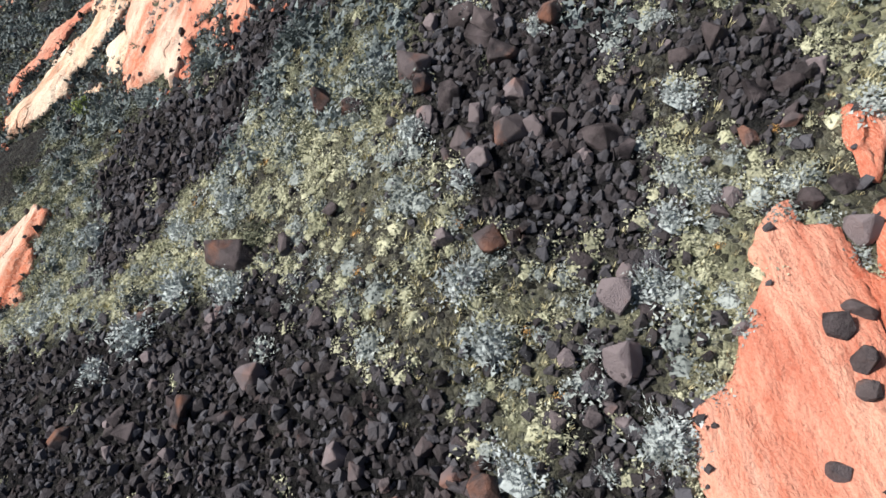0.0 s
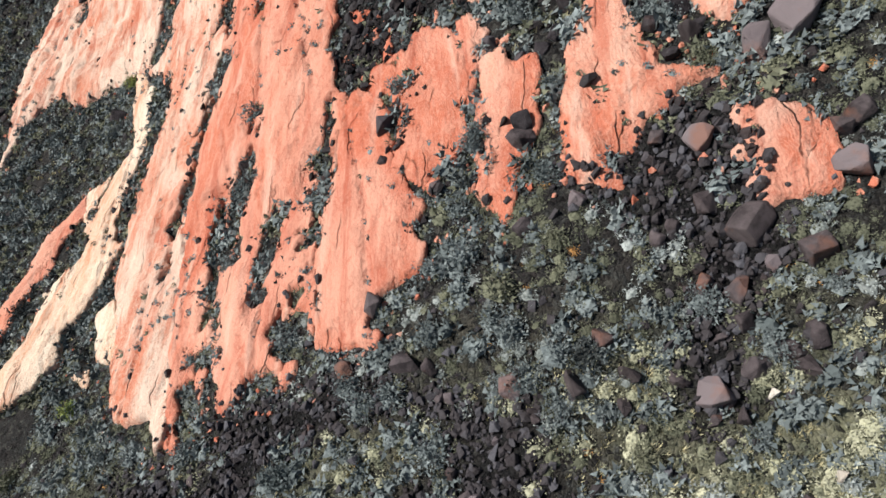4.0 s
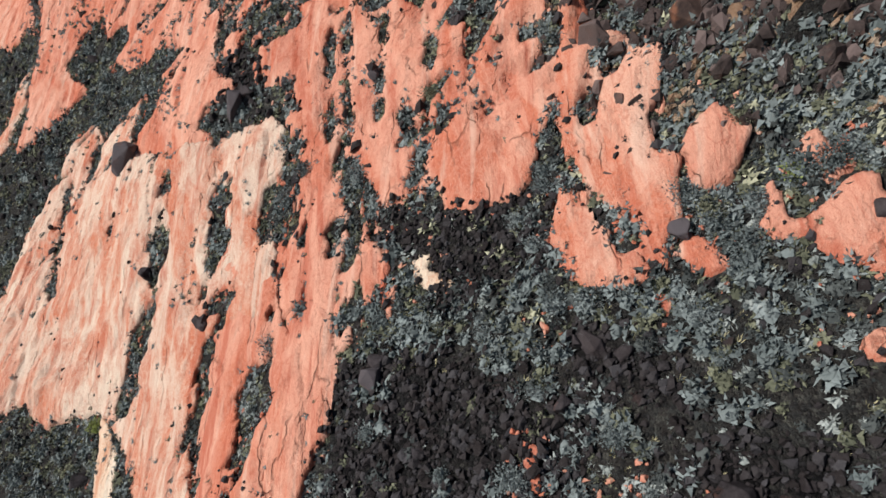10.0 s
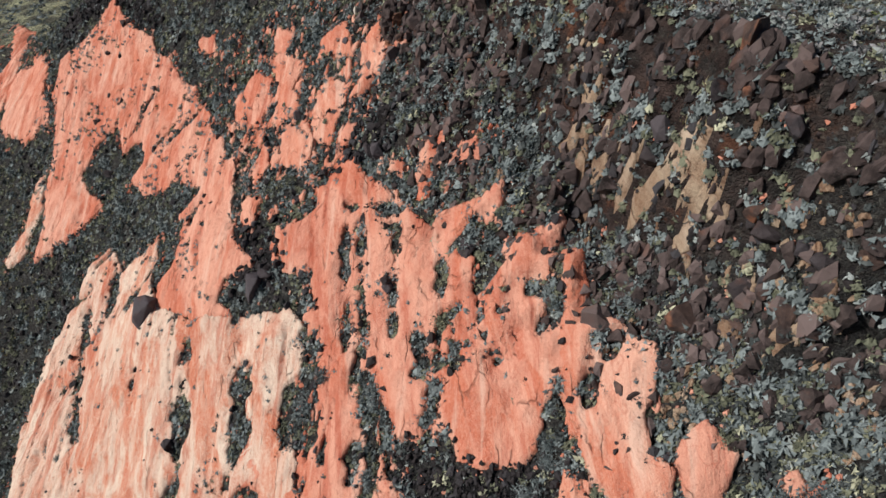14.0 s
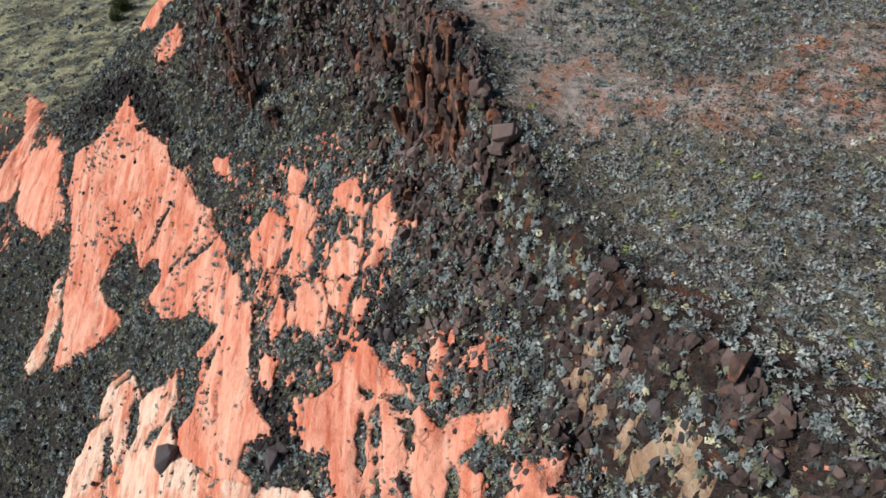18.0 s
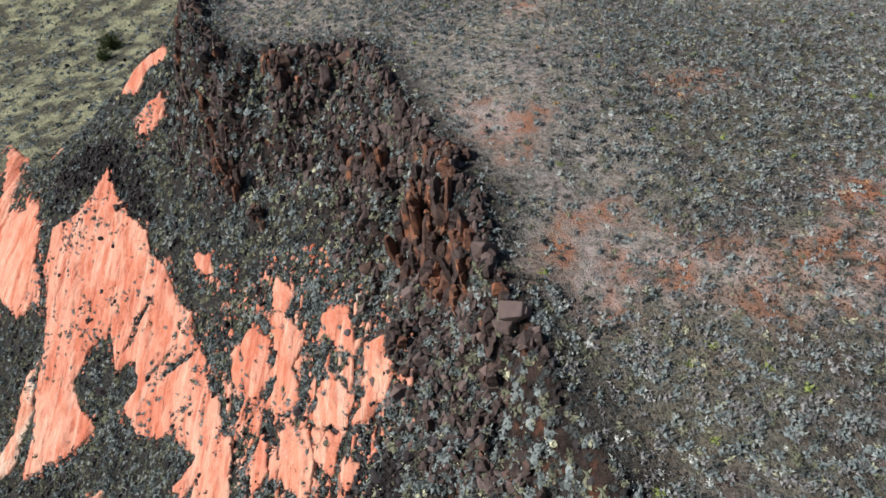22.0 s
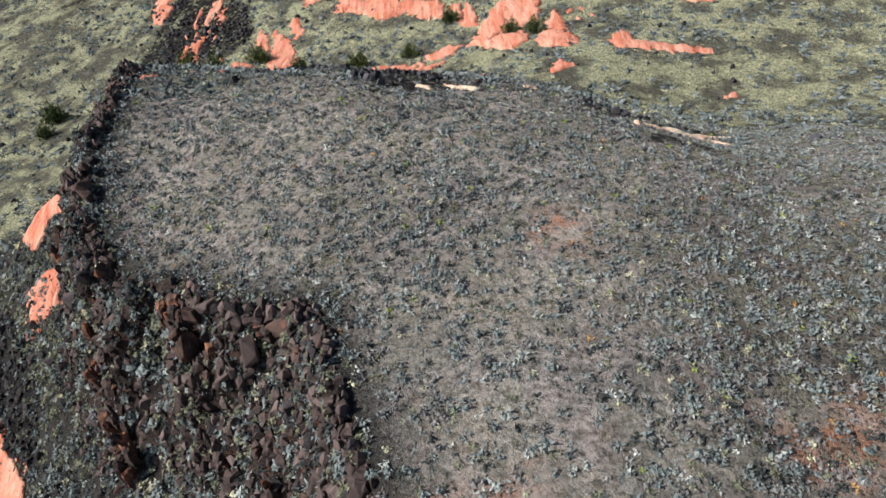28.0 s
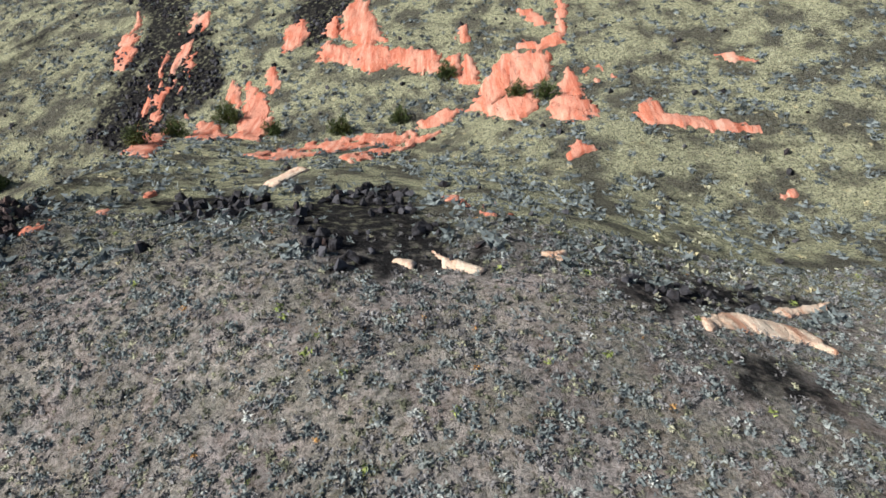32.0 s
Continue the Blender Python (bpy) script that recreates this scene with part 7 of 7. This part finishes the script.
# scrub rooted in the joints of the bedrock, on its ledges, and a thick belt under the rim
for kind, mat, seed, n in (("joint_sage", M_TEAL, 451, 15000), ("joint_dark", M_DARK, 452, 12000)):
    r = np.random.RandomState(seed)
    x, y = r.uniform(-40, 9, n), r.uniform(13, 92, n)
    keep = (gully(x, y) < 0.3) & ~on_rock(x, y, 0.35)
    x, y = x[keep], y[keep]
    carpet(kind, mat, SMALL["cushion"], x, y, r.uniform(0.10, 0.30, len(x)) * (0.8 + 0.5 * ease(30, 70, y)), "small scrub rooted in sandstone joints", "scrub", seed)
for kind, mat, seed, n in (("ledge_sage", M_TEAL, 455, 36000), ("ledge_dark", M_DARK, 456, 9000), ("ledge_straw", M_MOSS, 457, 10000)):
    r = np.random.RandomState(seed)
    x, y = r.uniform(-42, 10, n), r.uniform(13, 94, n)
    warp = x + 0.17 * y + 0.5 * rough(x, y, 3.0, 9, 2)
    crease = np.abs((warp / 1.5) % 1.0 - 0.5) * 2
    chance = 0.012 + 0.75 * ease(0.8, 0.97, crease) * ease(-0.1, 0.3, rough(x, y * 0.5, 2.5, 11, 2)) + 0.35 * ease(0.22, 0.5, rough(x, y * 0.6, 2.2, 21, 3))
    keep = (r.uniform(size=n) < chance) & on_rock(x, y, 0.03)
    x, y = x[keep], y[keep]
    v, f = spread(SMALL["cushion"], np.stack([x, y, surface(x, y) - 0.03], 1), r.uniform(0.10, 0.30, len(x)) * (0.8 + 0.6 * ease(25, 70, y)), r.uniform(0, 6.28, len(x)), r.randint(0, 10, len(x)))
    tagged(new(kind, fast_mesh(kind, v, f, mat)), "small plants growing on sandstone ledges", "scrub", kind="stuff")
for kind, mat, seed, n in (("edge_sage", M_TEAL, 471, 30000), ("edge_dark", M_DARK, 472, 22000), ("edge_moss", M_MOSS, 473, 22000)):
    r = np.random.RandomState(seed)
    x, y = r.uniform(-42, 11, n), 13 + 80 * r.uniform(size=n) ** 1.3
    keep = (rough(x, y, 1.8, seed, 2) > -0.15) & on_rock(x, y, -0.35)
    x, y = x[keep], y[keep]
    keep = ~on_rock(x, y, 0.10)
    x, y = x[keep], y[keep]
    v, f = spread(SMALL["cushion"], np.stack([x, y, surface(x, y) - 0.03], 1), r.uniform(0.07, 0.26, len(x)) * (0.8 + 0.6 * ease(25, 70, y)), r.uniform(0, 6.28, len(x)), r.randint(0, 10, len(x)))
    tagged(new(kind, fast_mesh(kind, v, f, mat)), "low scrub along the broken edges of the sandstone", "scrub", kind="stuff")
for kind, mat, seed, n in (("rim_olive", M_MOSS, 461, 9000), ("rim_straw", M_OLIVE, 464, 1600), ("rim_dark", M_DARK, 462, 9000), ("rim_sage", M_TEAL, 463, 9000)):
    x, y, r = sprinkle(n, -34, 16, 30, 108, seed, lambda a, b: ease(-13, -5, edge_distance(a, b, RIM, closed=False)) * (0.75 + 0.6 * rough(a, b, 3, seed, 2)), side=-1)
    carpet(kind, mat, SMALL["cushion" if mat is M_MOSS else "sage"], x, y, r.uniform(0.18, 0.48, len(x)), "scrub on the rocky ground under the rim", "scrub", seed)

for kind, mat, seed, n in (("wall_moss", M_MOSS, 466, 5000), ("wall_sage", M_TEAL, 467, 4500), ("wall_dark", M_DARK, 468, 6000)):
    r = np.random.RandomState(seed)
    x, y = r.uniform(-26, 14, n * 2), r.uniform(36, 104, n * 2)
    d = edge_distance(x, y, RIM, closed=False)
    keep = (d > -2.8) & (d < 0.5) & (rough(x, y, 2.2, seed, 2) > -0.15)
    x, y = x[keep], y[keep]
    carpet(kind, mat, SMALL["cushion"], x, y, r.uniform(0.18, 0.42, len(x)), "scrub clinging to the steep rim wall", "scrub", seed)

# the mesa top
for name, mat, shapes, n, seed, low, high, label in (
        ("mesa_grey", M_GREY, "sage", 12000, 427, 0.14, 0.36, "grey twiggy brush covering the mesa top"),
        ("mesa_sage", M_TEAL, "sage", 16000, 421, 0.13, 0.38, "grey-green sagebrush covering the mesa top"),
        ("mesa_silver", M_SAGE, "sage", 3200, 428, 0.16, 0.38, "silvery sage on the mesa top"),
        ("mesa_dark", M_DARK, "sage", 8000, 422, 0.12, 0.34, "dark blackbrush covering the mesa top"),
        ("mesa_olive", M_OLIVE, "cushion", 2600, 423, 0.12, 0.30, "olive scrub on the mesa top"),
        ("mesa_moss", M_MOSS, "cushion", 9000, 429, 0.12, 0.34, "dark olive scrub on the mesa top"),
        ("mesa_pale", M_PALE, "cushion", 900, 424, 0.14, 0.34, "pale whitish bushes dotted over the mesa top"),
        ("mesa_green", M_GREEN, "cushion", 280, 425, 0.2, 0.42, "yellow-green bushes on the mesa top"),
        ("mesa_rust", M_RUST, "cushion", 220, 426, 0.10, 0.26, "rusty dried plants on the mesa top")):
    x, y, r = sprinkle(n, -24, 34, 36, 106, seed, lambda a, b: (0.85 + 0.5 * rough(a, b, 6, seed, 2)) * (1 - 0.9 * scree_amount(a, b)) * (1 - (0.75 if mat is M_DARK else 0.35 if mat is M_TEAL else 0.0) * ease(72, 86, b)) * (1 - 0.5 * red_amount(a, b)) * (1 - 0.62 * ease(11, 6, a) * ease(53, 60, b) * ease(84, 72, b)), side=1)
    carpet(name, mat, SMALL[shapes], x, y, r.uniform(low, high, len(x)) * 1.08, label, "scrub", seed)

# the gully and the hillside beyond
FAR_BUSH = [fuzz_shape(360 + k, 11, 0.5, 0.9, 3) for k in range(8)]
for name, mat, n, seed, low, high, label in (
        ("hillside_sage", M_TEAL, 14000, 431, 0.35, 0.95, "grey sagebrush over the far hillside"),
        ("hillside_dark", M_DARK, 2200, 432, 0.3, 0.8, "dark scrub over the far hillside"),
        ("hillside_straw", M_STRAW, 2000, 433, 0.2, 0.5, "straw-green grass clumps over the far hillside"),
        ("hillside_olive", M_OLIVE, 3000, 434, 0.2, 0.55, "olive scrub over the far hillside")):
    x, y, r = sprinkle(n, -110, 70, 98, 235, seed, lambda a, b: (1 - 0.95 * scree_amount(a, b)) * (0.66 + 1.0 * rough(a * 0.5, b * 1.5, 10, seed, 3)), 0.2)
    carpet(name, mat, FAR_BUSH, x, y, r.uniform(low, high, len(x)), label, "scrub", seed, False, (0.45, 0.8))


# ---- junipers ----
def juniper(x, y, tall, seed):
    """A squat desert tree: forked trunk and a ragged crown of leaf sprays."""
    rnd = random.Random(seed)
    base = tagged(new("juniper_tree"), "squat dark green juniper standing alone in the scrub", "tree", "junipers")
    base.matrix_world = pose(x, y, float(land(np.array([x]), np.array([y]))[0]) - 0.1, 0, 0, rnd.uniform(0, 360))
    bm = bmesh.new()
    for k in range(6):
        a, lean = rnd.uniform(0, 6.28), rnd.uniform(0.1, 0.75) * (k > 0)
        top = Vector((math.cos(a) * lean, math.sin(a) * lean, rnd.uniform(0.5, 0.8))) * tall
        start = Vector((0, 0, 0.12 * tall * (k > 0)))
        spin = (top - start).to_track_quat("Z", "Y").to_matrix().to_4x4()
        bmesh.ops.create_cone(bm, segments=6, radius1=0.055 * tall * (1 if k == 0 else 0.5), radius2=0.012 * tall, depth=(top - start).length, matrix=Matrix.Translation((start + top) / 2) @ spin)
    me = bpy.data.meshes.new("trunk")
    bm.to_mesh(me)
    bm.free()
    me.materials.append(M_WOOD)
    part("trunk", me, base)
    v, f = bush_shape(seed, 260, 9, 0.13, 0.030, 0.1, 1.0, 0.8)
    v = v * tall * np.array([0.62, 0.62, 0.9])
    v[:, 2] += 0.08 * tall
    part("crown", fast_mesh("crown", v, f, M_JUNIPER), base)


for k, (x, y, tall) in enumerate(((25.6, 86.2, 1.9), (-60.9, 143.5, 3.2), (-60.3, 139.0, 2.2), (1.7, 150.4, 2.4), (13.2, 140.4, 2.4), (10.1, 142.3, 2.2), (-28.1, 149.1, 3.0), (-32.9, 142.9, 2.8),
                                  (-4.2, 142.5, 2.2), (-11.5, 141.7, 2.6), (-20.5, 143.3, 2.2), (-32.2, 133.0, 2.6))):
    juniper(x, y, tall, 800 + k)
